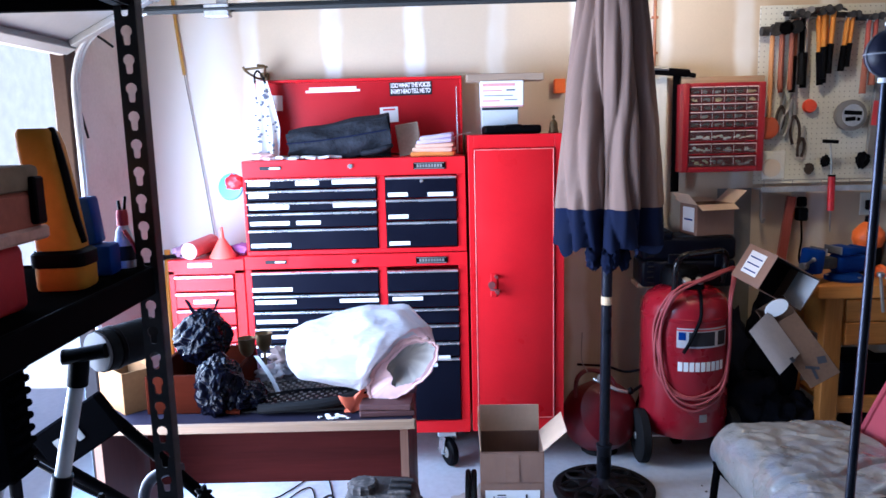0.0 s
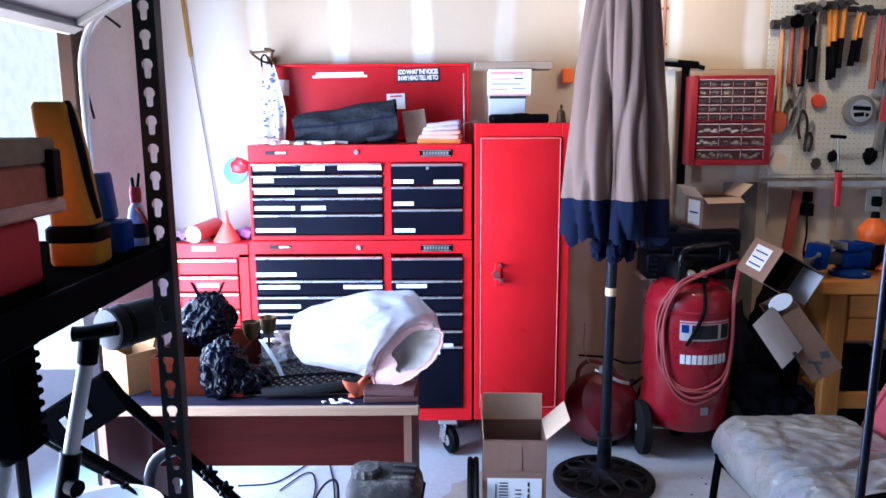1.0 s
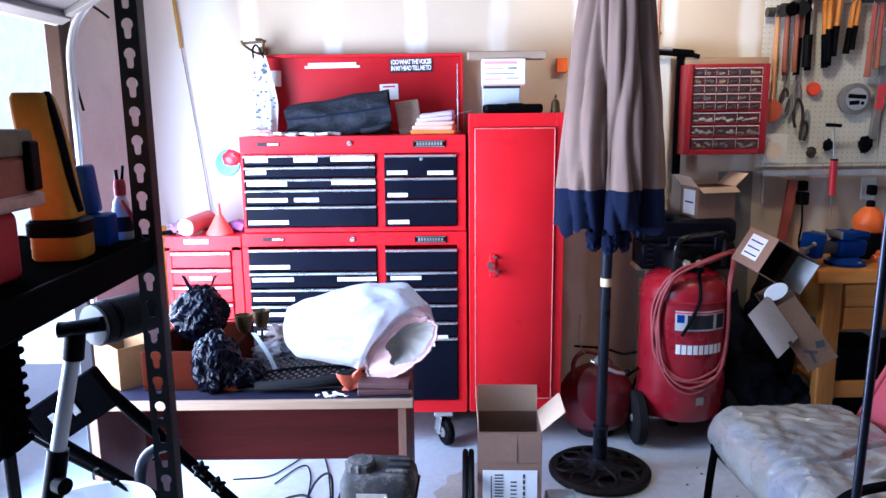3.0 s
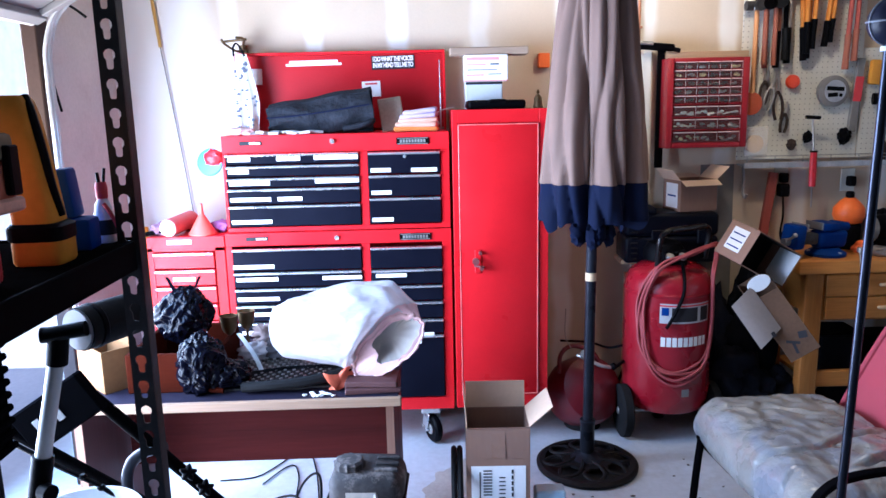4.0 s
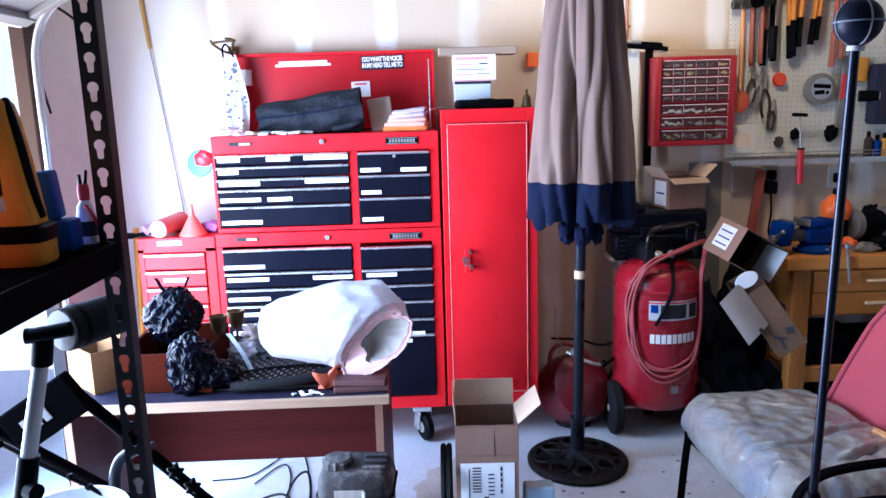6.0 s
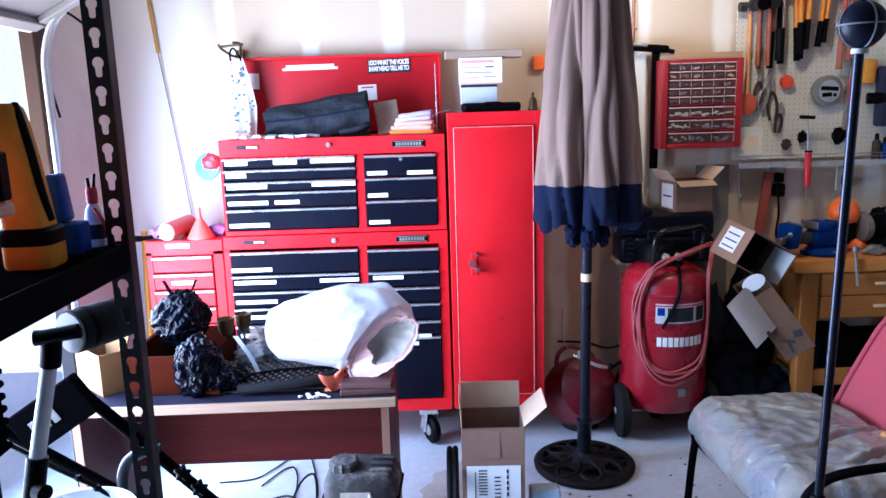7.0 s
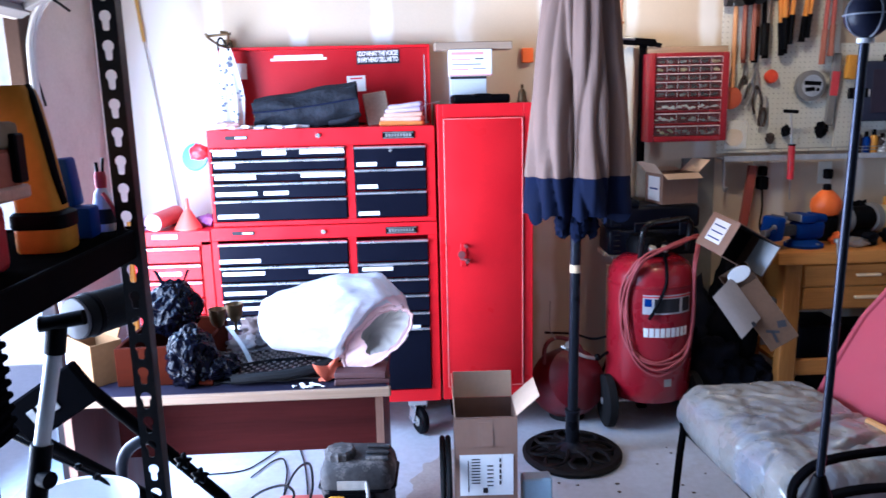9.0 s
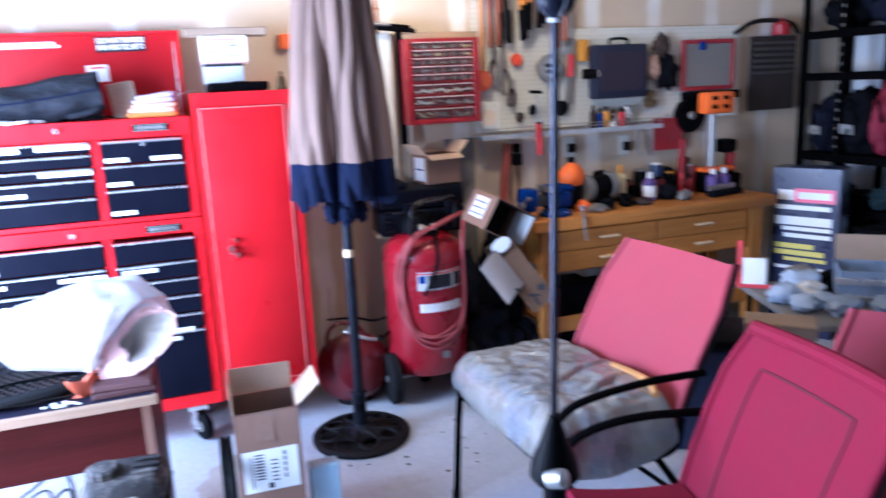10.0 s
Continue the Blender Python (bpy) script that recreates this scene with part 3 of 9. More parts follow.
def caster(x, y):
    """A swivelled castor, its wheel turned aside."""
    c = part("caster", span(B(), (x - 0.045, y - 0.04, 0.15), (x + 0.045, y + 0.07, 0.176), 0.004), M_GALV, cabinet)
    m = pose(x, y, 0, 0, 0, 28)
    bm = B()
    add_lathe(bm, [(0.03, -0.019), (0.055, -0.02), (0.066, -0.012), (0.068, 0.0), (0.066, 0.012), (0.055, 0.02), (0.03, 0.019)], 32, m @ pose(0, -0.025, 0.0685, 0, 90, 0))
    part("wheel", bm, M_BLACK, c)
    bm = B()
    add_lathe(bm, [(0.006, -0.024), (0.026, -0.022), (0.028, 0.022), (0.006, 0.024)], 20, m @ pose(0, -0.025, 0.0685, 0, 90, 0))
    part("hub", bm, M_GREYBOX, c)
    bm = B()
    for s in (-1, 1):
        add_box(bm, (0.005, 0.05, 0.1), m @ Vector((s * 0.03, 0.0, 0.105)), (18, 0, 28), 0.002)
    add_rod(bm, m @ Vector((-0.036, -0.025, 0.0685)), m @ Vector((0.036, -0.025, 0.0685)), 0.007)
    part("fork", bm, M_CHROME, c)


for cx in (-0.80, 0.005):
    for cy in (0.045, 0.33):
        caster(cx, cy)

# upper chest with raised lid
chest = thing("tool_chest", (0, FY, 1.05), "red steel top chest with black drawers and raised lid", "tool chest")
CX0, CX1 = -0.889, 0.116
carcass(chest, CX0, CX1, 0.0, 0.43, 0.40, [("top_rail", CX0, CX1, 0.352, 0.43), ("bottom_rail", CX0, CX1, 0.0, 0.020), ("stile", CX0, -0.876, 0.02, 0.352), ("stile", 0.077, CX1, 0.02, 0.352), ("stile", -0.284, -0.247, 0.02, 0.352)])
LZ = [0.352, 0.300, 0.246, 0.198, 0.122]
tags_l = [((0.01, 0.11, 0.026), (0.225, 0.33, 0.026), (0.39, 0.585, 0.024)), ((0.01, 0.1, 0.028),), ((0.01, 0.19, 0.026), (0.39, 0.585, 0.022)), ((0.01, 0.19, 0.05), (0.22, 0.33, 0.05)), ((0.01, 0.19, 0.075),)]
for i, z in enumerate(LZ):
    drawer(chest, -0.874, -0.286, LZ[i + 1] if i + 1 < len(LZ) else 0.022, z, M_BLACKDRAW, tags_l[i])
RZ = [0.348, 0.246, 0.144]
tags_r = [((0.01, 0.1, 0.082), (0.19, 0.305, 0.084)), ((0.01, 0.1, 0.08),), ((0.01, 0.105, 0.1),)]
for i, z in enumerate(RZ):
    drawer(chest, -0.245, 0.075, RZ[i + 1] if i + 1 < len(RZ) else 0.022, z, M_BLACKDRAW, tags_r[i])
badge(chest, -0.045, 0.392)
flash_mark(chest, -0.76, 0.396)
lock(chest, -0.40, 0.398)
lock(chest, -0.082, 0.325, 0.008)
# lid panel takes a darker copy of the red enamel on its rim
lid = part("lid", span(B(), (CX0, 0.395, 0.44), (CX1, 0.403, 0.80), 0.002), solid("deep_red_enamel", (0.4, 0.008, 0.013), 0.4, var=0.1, scale=5, fine=150, bump=0.015, spec=0.2), chest)
part("lid_rim", span(B(), (CX0, 0.335, 0.795), (CX1, 0.394, 0.807), 0.003), M_RED, lid)
part("lid_cheek", span(B(), (CX0, 0.335, 0.43), (CX0 + 0.01, 0.394, 0.794), 0.002), M_RED, lid)
part("lid_cheek", span(B(), (CX1 - 0.01, 0.335, 0.43), (CX1, 0.394, 0.794), 0.002), M_RED, lid)
LY = 0.392
bm = B()
add_box(bm, (0.235, 0.003, 0.014), (-0.52, LY, 0.765), (0, -0.6, 0), 0.002)
add_box(bm, (0.27, 0.003, 0.012), (-0.52, LY, 0.752), (0, -0.6, 0), 0.002)
part("white_tape", bm, M_WHITE, lid)
st = part("sticker", add_box(B(), (0.21, 0.003, 0.066), (-0.135, LY, 0.755), (0, -1, 0), 0.002), M_DARKINK, lid, "black sticker with pale slogan")
for row, words in enumerate(("I DO WHAT THE VOICES", "IN MY HEAD TELL ME TO")):
    cu = bpy.data.curves.new("slogan", "FONT")
    cu.body = words
    cu.size = 0.029
    cu.space_character = 0.84
    cu.align_x = "CENTER"
    cu.offset = 0.0012
    cu.extrude = 0.0003
    tx = new("slogan_curve", cu)
    dg = bpy.context.evaluated_depsgraph_get()
    me = bpy.data.meshes.new_from_object(tx.evaluated_get(dg))
    bpy.data.objects.remove(tx)
    me.materials.append(M_WHITE)
    w = max(v.co.x for v in me.vertices) - min(v.co.x for v in me.vertices)
    ob = new("slogan", me)
    ob.parent = st
    ob.matrix_basis = pose(-0.135, LY - 0.003, 0.762 - row * 0.029, 90, 0, 0) @ pose(0, 0, 0, 0, 0, 1) @ Matrix.Diagonal((0.196 / w, 1.05, 1, 1))
part("card", add_box(B(), (0.085, 0.003, 0.075), (-0.815, LY, 0.70), (0, 2, 0)), M_WHITE, lid)
c2 = part("card", add_box(B(), (0.09, 0.003, 0.075), (-0.245, LY, 0.63), (0, -2, 0)), M_WHITE, lid)
part("print", add_box(B(), (0.06, 0.002, 0.008), (-0.245, LY - 0.002, 0.655), (0, -2, 0)), M_REDINK, c2)
bm = B()
add_rod(bm, (0.09, 0.33, 0.42), (0.09, 0.37, 0.76), 0.004)
part("lid_stay", bm, M_CHROME, lid)

# narrow side cabinet
side = thing("side_cabinet", (0, FY + 0.01, 0), "narrow red steel side cabinet with five red drawers", "tool cabinet")
carcass(side, -1.262, -0.912, 0.30, 1.035, 0.40, [("top_rail", -1.262, -0.912, 0.966, 1.035), ("bottom_rail", -1.262, -0.912, 0.30, 0.33), ("stile", -1.262, -1.235, 0.33, 0.985), ("stile", -0.958, -0.912, 0.33, 0.985)])
part("base", span(B(), (-1.2, 0.05, 0.0), (-0.95, 0.36, 0.30), 0.004), M_BLACKSTEEL, side, "black steel base of the side cabinet")
SZ = [0.965, 0.885, 0.805, 0.722, 0.640]
for i, z in enumerate(SZ):
    drawer(side, -1.232, -0.96, SZ[i + 1] if i + 1 < len(SZ) else 0.34, z, M_RED, ((0.08, 0.18, 0.045),) if i in (1,) else ())
part("label_strip", span(B(), (-1.17, -0.003, 1.0), (-1.06, 0, 1.02)), M_WHITE, side)

# tall locker
locker = thing("tall_locker", (0, 3.17, 0), "tall narrow red steel locker with closed door", "locker")
carcass(locker, 0.130, 0.557, 0.19, 1.572, 0.44, [("stile", 0.130, 0.152, 0.19, 1.572), ("stile", 0.513, 0.557, 0.19, 1.572), ("top_rail", 0.152, 0.513, 1.513, 1.572), ("bottom_rail", 0.152, 0.513, 0.19, 0.25)])
part("plinth", span(B(), (0.18, 0.24, 0.0), (0.5, 0.42, 0.19), 0.004), M_BLACKSTEEL, locker)
door = part("door", span(B(), (0.1535, -0.008, 0.2515), (0.5115, 0.012, 1.5115), 0.004, 2), M_RED, locker)
# pale beads round the door stand in for the highlight on its edge
M_REDGLINT = solid("pale_red_edge_highlight", (0.72, 0.2, 0.18), 0.3, var=0.3, scale=14, fine=120, bump=0.03)
for nm, a, b in (("edge_bead", (0.157, 0.256), (0.157, 1.507)), ("edge_bead", (0.508, 0.256), (0.508, 1.507)), ("edge_bead", (0.158, 1.507), (0.507, 1.507)), ("edge_bead", (0.158, 0.256), (0.507, 0.256))):
    part(nm, add_rod(B(), (a[0], -0.008, a[1]), (b[0], -0.008, b[1]), 0.0022, seg=8), M_REDGLINT, door, "pale bead coloured as the highlight along the door edge")
bm = B()
add_box(bm, (0.03, 0.006, 0.11), (0.236, -0.011, 0.895), bevel=0.003)
part("handle_plate", bm, M_RED, door)
bm = B()
add_rod(bm, (0.245, -0.012, 0.937), (0.245, -0.04, 0.937), 0.008)
add_rod(bm, (0.223, -0.012, 0.905), (0.223, -0.05, 0.905), 0.007)
add_rod(bm, (0.223, -0.048, 0.905), (0.223, -0.062, 0.905), 0.016)
add_rod(bm, (0.249, -0.012, 0.868), (0.249, -0.05, 0.868), 0.009)
add_rod(bm, (0.218, -0.02, 0.878), (0.262, -0.03, 0.872), 0.006)
part("handle", bm, solid("dark_red_chrome", (0.3, 0.09, 0.09), 0.35, metal=0.6, var=0.2), door)

# ---------------- desk ----------------
desk = thing("desk", (0, 0, 0), "small dark wood desk with pale edge and littered top", "desk")
DX0, DX1, DY0, DY1 = -1.105, -0.082, 2.0, 2.62
part("desktop", span(B(), (DX0 + 0.01, DY0 + 0.008, 0.702), (DX1 - 0.01, DY1, 0.732), 0.002), M_DESKTOP, desk)
part("edge_band", span(B(), (DX0, DY0, 0.700), (DX1, DY0 + 0.02, 0.731), 0.004), M_DESKEDGE, desk)
part("modesty_panel", span(B(), (DX0 + 0.06, 2.33, 0.375), (DX1 - 0.055, 2.35, 0.701), 0.002), M_DESKWOOD, desk)
for x in (DX0 + 0.025, DX1 - 0.05):
    e = part("end_panel", span(B(), (x, DY0 + 0.03, 0.0), (x + 0.024, DY1 - 0.03, 0.701), 0.002), M_DESKSIDE, desk)
    part("edge_strip", span(B(), (x, DY0 + 0.027, 0.0), (x + 0.024, DY0 + 0.0295, 0.70)), M_STRIP, e)

# ---------------- closed patio umbrella in its base ----------------
UX, UY = 0.695, 2.93
umb = thing("patio_umbrella", (UX, UY, 0), "closed taupe patio umbrella with a navy hem", "umbrella")
part("pole", add_rod(B(), (0, 0, 0.05), (0.012, 0, 2.56), 0.0225, seg=20), M_POLE, umb)
part("pole_ring", add_rod(B(), (0.003, 0, 0.85), (0.0035, 0, 0.885), 0.0235, seg=20), M_PINE, umb)


def fold_sheet(z0, z1, r0, r1, n, ragged, phase=0.0):
    """The hanging folds of a closed canopy between two heights: broad laps with sharp creases between them."""
    bm = B()
    seg, rows = 200, 34
    rings = []
    for j in range(rows + 1):
        t = j / rows
        z = z0 + (z1 - z0) * t
        ring = []
        for i in range(seg):
            a = 2 * math.pi * i / seg
            r = r0 + (r1 - r0) * t
            ca, sa = math.cos(a), math.sin(a)
            drift = 0.5 * noise.noise(Vector((z * 1.1, 3.0, 0.5))) + 0.5 * noise.noise(Vector((ca * 1.3, sa * 1.3, z * 1.1)))
            ph = (a * n / (2 * math.pi) + 0.3 * math.sin(a * 2 + 1.3) + drift * 0.5 + phase) % 1.0
            lobe = abs(math.sin(math.pi * ph)) ** 0.55
            size = 0.75 + 0.5 * noise.noise(Vector((ca * 1.7 + 5, sa * 1.7, z * 0.8)))
            fold = (lobe - 0.72) * 0.62 * size
            ph2 = (a * n * 2.6 / (2 * math.pi) + 0.8 * noise.noise(Vector((z * 1.8, ca * 2, sa * 2))) + 0.25 * z) % 1.0
            fold += (abs(math.sin(math.pi * ph2)) ** 0.7 - 0.66) * 0.17 * (0.5 + 0.5 * (1 - t))
            fold += 0.07 * math.sin(a * 2 + 0.7) + 0.06 * noise.noise(Vector((ca * 6, sa * 6, z * 3.0 + 4)))
            lap = ph - 0.5
            rr = r * (1.0 + fold)
            zz = z
            if j == 0 and ragged:
                zz += ragged * (math.sin(a * 8 + 1.0) * 0.7 + 0.5 * math.sin(a * 19) - 0.9 * lap)
            ring.append(bm.verts.new((rr * math.cos(a), rr * math.sin(a), zz)))
        rings.append(ring)
    for p, q in zip(rings, rings[1:]):
        for i in range(seg):
            k = (i + 1) % seg
            bm.faces.new((p[i], p[k], q[k], q[i]))
    return bm


can = part("canopy", fold_sheet(1.272, 2.46, 0.195, 0.085, 6, 0.0), M_TAUPE, umb, "taupe canvas folds", sharp=80, at=(0.012, 0, 0))
part("hem", fold_sheet(1.115, 1.274, 0.199, 0.1955, 6, 0.03), M_NAVY, can, "navy canvas band", sharp=80)
bm = B()
for i in range(8):
    a = 2 * math.pi * (i + 0.5) / 8
    add_rod(bm, (0.03 * math.cos(a), 0.03 * math.sin(a), 1.1), (0.12 * math.cos(a), 0.12 * math.sin(a), 1.13), 0.006, seg=8)
    add_rod(bm, (0.03 * math.cos(a), 0.03 * math.sin(a), 2.35), (0.13 * math.cos(a), 0.13 * math.sin(a), 1.14), 0.005, seg=8)
part("rib", bm, M_POLE, umb)
bm = B()
for i in range(9):
    a = i * 0.7 + 0.2
    add_blob(bm, (0.026, 0.026, 0.05), (0.06 * math.cos(a) * (0.4 + (i % 3) * 0.45), 0.06 * math.sin(a), 1.05 + 0.012 * (i % 2)), 0.45, 3, 3, i * 3.1)
part("inner_folds", bm, M_NAVY, umb, sharp=80)

base = thing("umbrella_base", (UX, UY, 0), "round black cast-iron umbrella base with openwork scrolls", "umbrella base")
bm = B()
add_lathe(bm, [(0.205, 0.0), (0.222, 0.004), (0.224, 0.018), (0.21, 0.028), (0.186, 0.028), (0.184, 0.0)], 48)
part("rim", bm, M_IRON, base)
# dark disc in the rim, coloured as the shadow beneath the openwork
part("floor_plate", add_lathe(B(), [(0.183, 0.001), (0.183, 0.006)], 40), solid("shadowed_plate", (0.02, 0.018, 0.018), 0.8, bump=0.2), base)
for i in range(8):
    a = 2 * math.pi * i / 8
    ca, sa = math.cos(a), math.sin(a)
    pts = smooth_path([(0.035 * ca, 0.035 * sa, 0.05), (0.09 * ca - 0.035 * sa, 0.09 * sa + 0.035 * ca, 0.042), (0.15 * ca - 0.045 * sa, 0.15 * sa + 0.045 * ca, 0.032), (0.195 * ca, 0.195 * sa, 0.024), (0.14 * ca + 0.04 * sa, 0.14 * sa - 0.04 * ca, 0.032), (0.1 * ca + 0.01 * sa, 0.1 * sa - 0.01 * ca, 0.038)], 5)
    part("scroll", add_tube(B(), pts, 0.0095, 6, flat=0.7), M_IRON, base)
part("ring", add_lathe(B(), [(0.095, 0.028), (0.112, 0.03), (0.112, 0.042), (0.095, 0.042)], 36), M_IRON, base)
part("socket", add_lathe(B(), [(0.075, 0.008), (0.072, 0.045), (0.04, 0.06), (0.031, 0.07), (0.031, 0.20), (0.034, 0.205), (0.034, 0.22), (0.025, 0.222)], 24), M_POLE, base)

# ---------------- workbench ----------------
wb = thing("workbench", (0, 0, 0), "honey-coloured pine workbench with four drawers", "workbench")
BX0, BX1, BY0, BY1 = 1.70, 3.24, 3.13, 3.62
part("top", span(B(), (BX0, BY0, 0.80), (BX1, BY1, 0.86), 0.006, 2), M_BENCH, wb)
for x in (BX0 + 0.05, BX1 - 0.15):
    for y in (BY0 + 0.03, BY1 - 0.10):
        part("leg", span(B(), (x, y, 0), (x + 0.085, y + 0.06, 0.80), 0.005), M_BENCHV, wb)
part("stretcher", span(B(), (BX0 + 0.136, BY0 + 0.05, 0.235), (BX1 - 0.151, BY0 + 0.075, 0.315), 0.004), M_BENCH, wb)
part("lower_shelf", span(B(), (BX0 + 0.136, BY0 + 0.08, 0.24), (BX1 - 0.151, BY1 - 0.05, 0.262), 0.003), M_BENCH, wb)
part("drawer_case", span(B(), (BX0 + 0.137, BY0 + 0.05, 0.565), (BX1 - 0.152, BY1 - 0.05, 0.798), 0.003), M_BENCH, wb)
for cx in (0, 1):
    for cz in (0, 1):
        xa = BX0 + 0.15 + cx * 0.61
        za = 0.575 + cz * 0.108
        d = part("drawer", span(B(), (xa, BY0 + 0.03, za), (xa + 0.6, BY0 + 0.052, za + 0.104), 0.004), M_BENCH, wb)
        bm = B()
        add_box(bm, (0.12, 0.022, 0.014), (xa + 0.3, BY0 + 0.019, za + 0.055), bevel=0.005)
        part("pull", bm, M_PINE, d)

# ---------------- black steel shelving beside the camera ----------------
def pierced_strip(x0, x1, y, z_lo, z_hi, first, pitch, thick=0.002):
    """A steel strip facing -y with keyhole slots cut through it."""
    bm = B()
    cx = (x0 + x1) / 2
    k = math.ceil((first - z_hi) / pitch)
    top = z_hi
    z = first - k * pitch
    while True:
        low = z - pitch * 0.55
        if low < z_lo:
            low = z_lo
        outer = [bm.verts.new((px, y, pz)) for px, pz in ((x0, low), (x1, low), (x1, top), (x0, top))]
        edges = [bm.edges.new((outer[i], outer[(i + 1) % 4])) for i in range(4)]
        if top - low > pitch * 0.8:
            ring = []
            for i in range(9):
                a = math.radians(-52 + i * 284 / 8)
                ring.append((cx + 0.0085 * math.cos(a), z + 0.0085 * math.sin(a)))
            ring += [(cx - 0.0048, z - 0.017), (cx - 0.003, z - 0.0195), (cx + 0.003, z - 0.0195), (cx + 0.0048, z - 0.017)]
            rv = [bm.verts.new((px, y, pz)) for px, pz in ring]
            edges += [bm.edges.new((rv[i], rv[(i + 1) % len(rv)])) for i in range(len(rv))]
        bmesh.ops.triangle_fill(bm, use_beauty=True, edges=edges)
        if low <= z_lo:
            break
        top = low
        z -= pitch
    bmesh.ops.remove_doubles(bm, verts=bm.verts, dist=1e-5)
    ext = bmesh.ops.extrude_face_region(bm, geom=list(bm.faces))
    bmesh.ops.translate(bm, vec=(0, thick, 0), verts=[g for g in ext["geom"] if isinstance(g, bmesh.types.BMVert)])
    return bm


rack = thing("steel_shelving", (0, 0, 0), "black slotted-angle steel shelving loaded with boxes", "shelving")
SX0, SX1, SY0, SY1 = -0.88, -0.409, -0.35, 0.97
for i, (x, yy) in enumerate(((SX1, SY1), (SX0 + 0.03, SY1), (SX1, SY0), (SX0 + 0.03, SY0))):
    post = part("post", pierced_strip(x - 0.031, x, yy, 0.0, 2.02, 1.7455, 0.0402), M_POST, rack, sharp=20)
    part("flange", span(B(), (x - 0.0022, yy + 0.0025, 0.0), (x, yy + 0.026, 2.02), 0.0008), M_POST, post)
for z in (1.40, 1.818, 0.45):
    sh = part("shelf", span(B(), (SX0, SY0 + 0.01, z - 0.014), (SX1 - 0.012, SY1 + 0.03, z)), solid("dark_shelf_board", (0.004, 0.0036, 0.0034), 0.95, var=0.35, bump=0.2, spec=0.0) if z == 1.40 else M_BLACKSTEEL, rack, "dark fibreboard shelf")
    part("beam", span(B(), (SX1 - 0.011, SY0 + 0.01, z - 0.038), (SX1 - 0.004, SY1 - 0.003, z + 0.004), 0.002), M_BLACKSTEEL, sh)
    part("beam_lip", span(B(), (SX1 - 0.030, SY0 + 0.01, z - 0.038), (SX1 - 0.012, SY1 - 0.003, z - 0.031), 0.002), M_BLACKSTEEL, sh)
    part("end_beam", span(B(), (SX0, SY1 + 0.032, z - 0.038), (SX1 - 0.004, SY1 + 0.037, z + 0.004), 0.002), M_BLACKSTEEL, sh)
bm = B()
for z in (1.392, 1.374, 1.80):
    add_rod(bm, (SX1 - 0.016, SY1 + 0.0015, z), (SX1 - 0.016, SY1 - 0.004, z), 0.004, seg=10)
part("rivet", bm, M_STEEL, rack)

ST = 1.4005
single("red_tin", span(B(), (-0.86, 0.0, 0), (-0.462, 0.725, 0.078), 0.01, 3), solid("red_tin_paint", (0.45, 0.012, 0.02), 0.6, dirt=0.3), "red metal box on the black shelf", "box", (0, 0, ST))
wbx = thing("wooden_box", (0, 0, ST + 0.0785), "pinkish pine box with a sliding lid on a red tin", "box")
part("body", span(B(), (-0.86, 0.02, 0.0), (-0.452, 0.75, 0.058), 0.004), M_WOODBOX, wbx)
part("base_strip", span(B(), (-0.86, 0.015, 0.001), (-0.447, 0.757, 0.017), 0.003), wood("pale_pine_strip", (0.58, 0.33, 0.24), (0.42, 0.22, 0.15)), wbx)
part("lid", span(B(), (-0.862, 0.018, 0.0585), (-0.450, 0.752, 0.088), 0.006, 2), solid("weathered_lid", (0.25, 0.18, 0.11), 0.9, spec=0.02, var=0.25, stretch=(0.2, 1, 1)), wbx)
part("clasp", span(B(), (-0.452, 0.725, 0.02), (-0.442, 0.745, 0.075), 0.002), M_BLACK, wbx)

M_OCHRE = solid("ochre_plastic", (0.58, 0.23, 0.018), 0.65, var=0.15, scale=7, fine=80, bump=0.06, dirt=0.35, dirt_col=(0.42, 0.19, 0.03), spec=0.12)
lamp = thing("work_lantern", (-0.463, 0.85, ST), "yellow plastic work lantern with a black band", "lantern", rz=4)


def rounded_tower(levels, half_y, seg=20):
    """A tower of rounded-rectangle sections: (half width, height, shift)."""
    bm = B()
    rings = []
    for hw, z, sh in levels:
        ring = []
        for i in range(seg):
            a = 2 * math.pi * i / seg
            c, s = math.cos(a), math.sin(a)
            ring.append(bm.verts.new((sh + hw * math.copysign(abs(c) ** 0.45, c), half_y * (hw / levels[0][0]) * math.copysign(abs(s) ** 0.45, s), z)))
        rings.append(ring)
    for p, q in zip(rings, rings[1:]):
        for i in range(seg):
            j = (i + 1) % seg
            bm.faces.new((p[i], p[j], q[j], q[i]))
    bm.faces.new(list(reversed(rings[0])))
    bm.faces.new(rings[-1])
    return bm


part("foot", rounded_tower([(0.030, 0.0, -0.018), (0.032, 0.004, -0.018), (0.032, 0.03, -0.018)], 0.03), M_OCHRE, lamp)
part("band", rounded_tower([(0.034, 0.0305, -0.018), (0.035, 0.034, -0.019), (0.035, 0.048, -0.019), (0.03, 0.052, -0.02)], 0.032), M_BLACK, lamp, "black rubber band")
part("body", rounded_tower([(0.027, 0.0525, -0.02), (0.026, 0.09, -0.023), (0.025, 0.14, -0.028), (0.024, 0.185, -0.034), (0.022, 0.203, -0.037), (0.018, 0.209, -0.038)], 0.028), M_OCHRE, lamp)
bm = B()
add_tube(bm, smooth_path([(0.006, 0.0, 0.06), (0.003, -0.01, 0.1), (-0.003, -0.012, 0.15), (-0.011, -0.01, 0.19), (-0.02, 0, 0.207)], 5), 0.006, 8)
part("edge_grip", bm, M_BLACK, lamp)

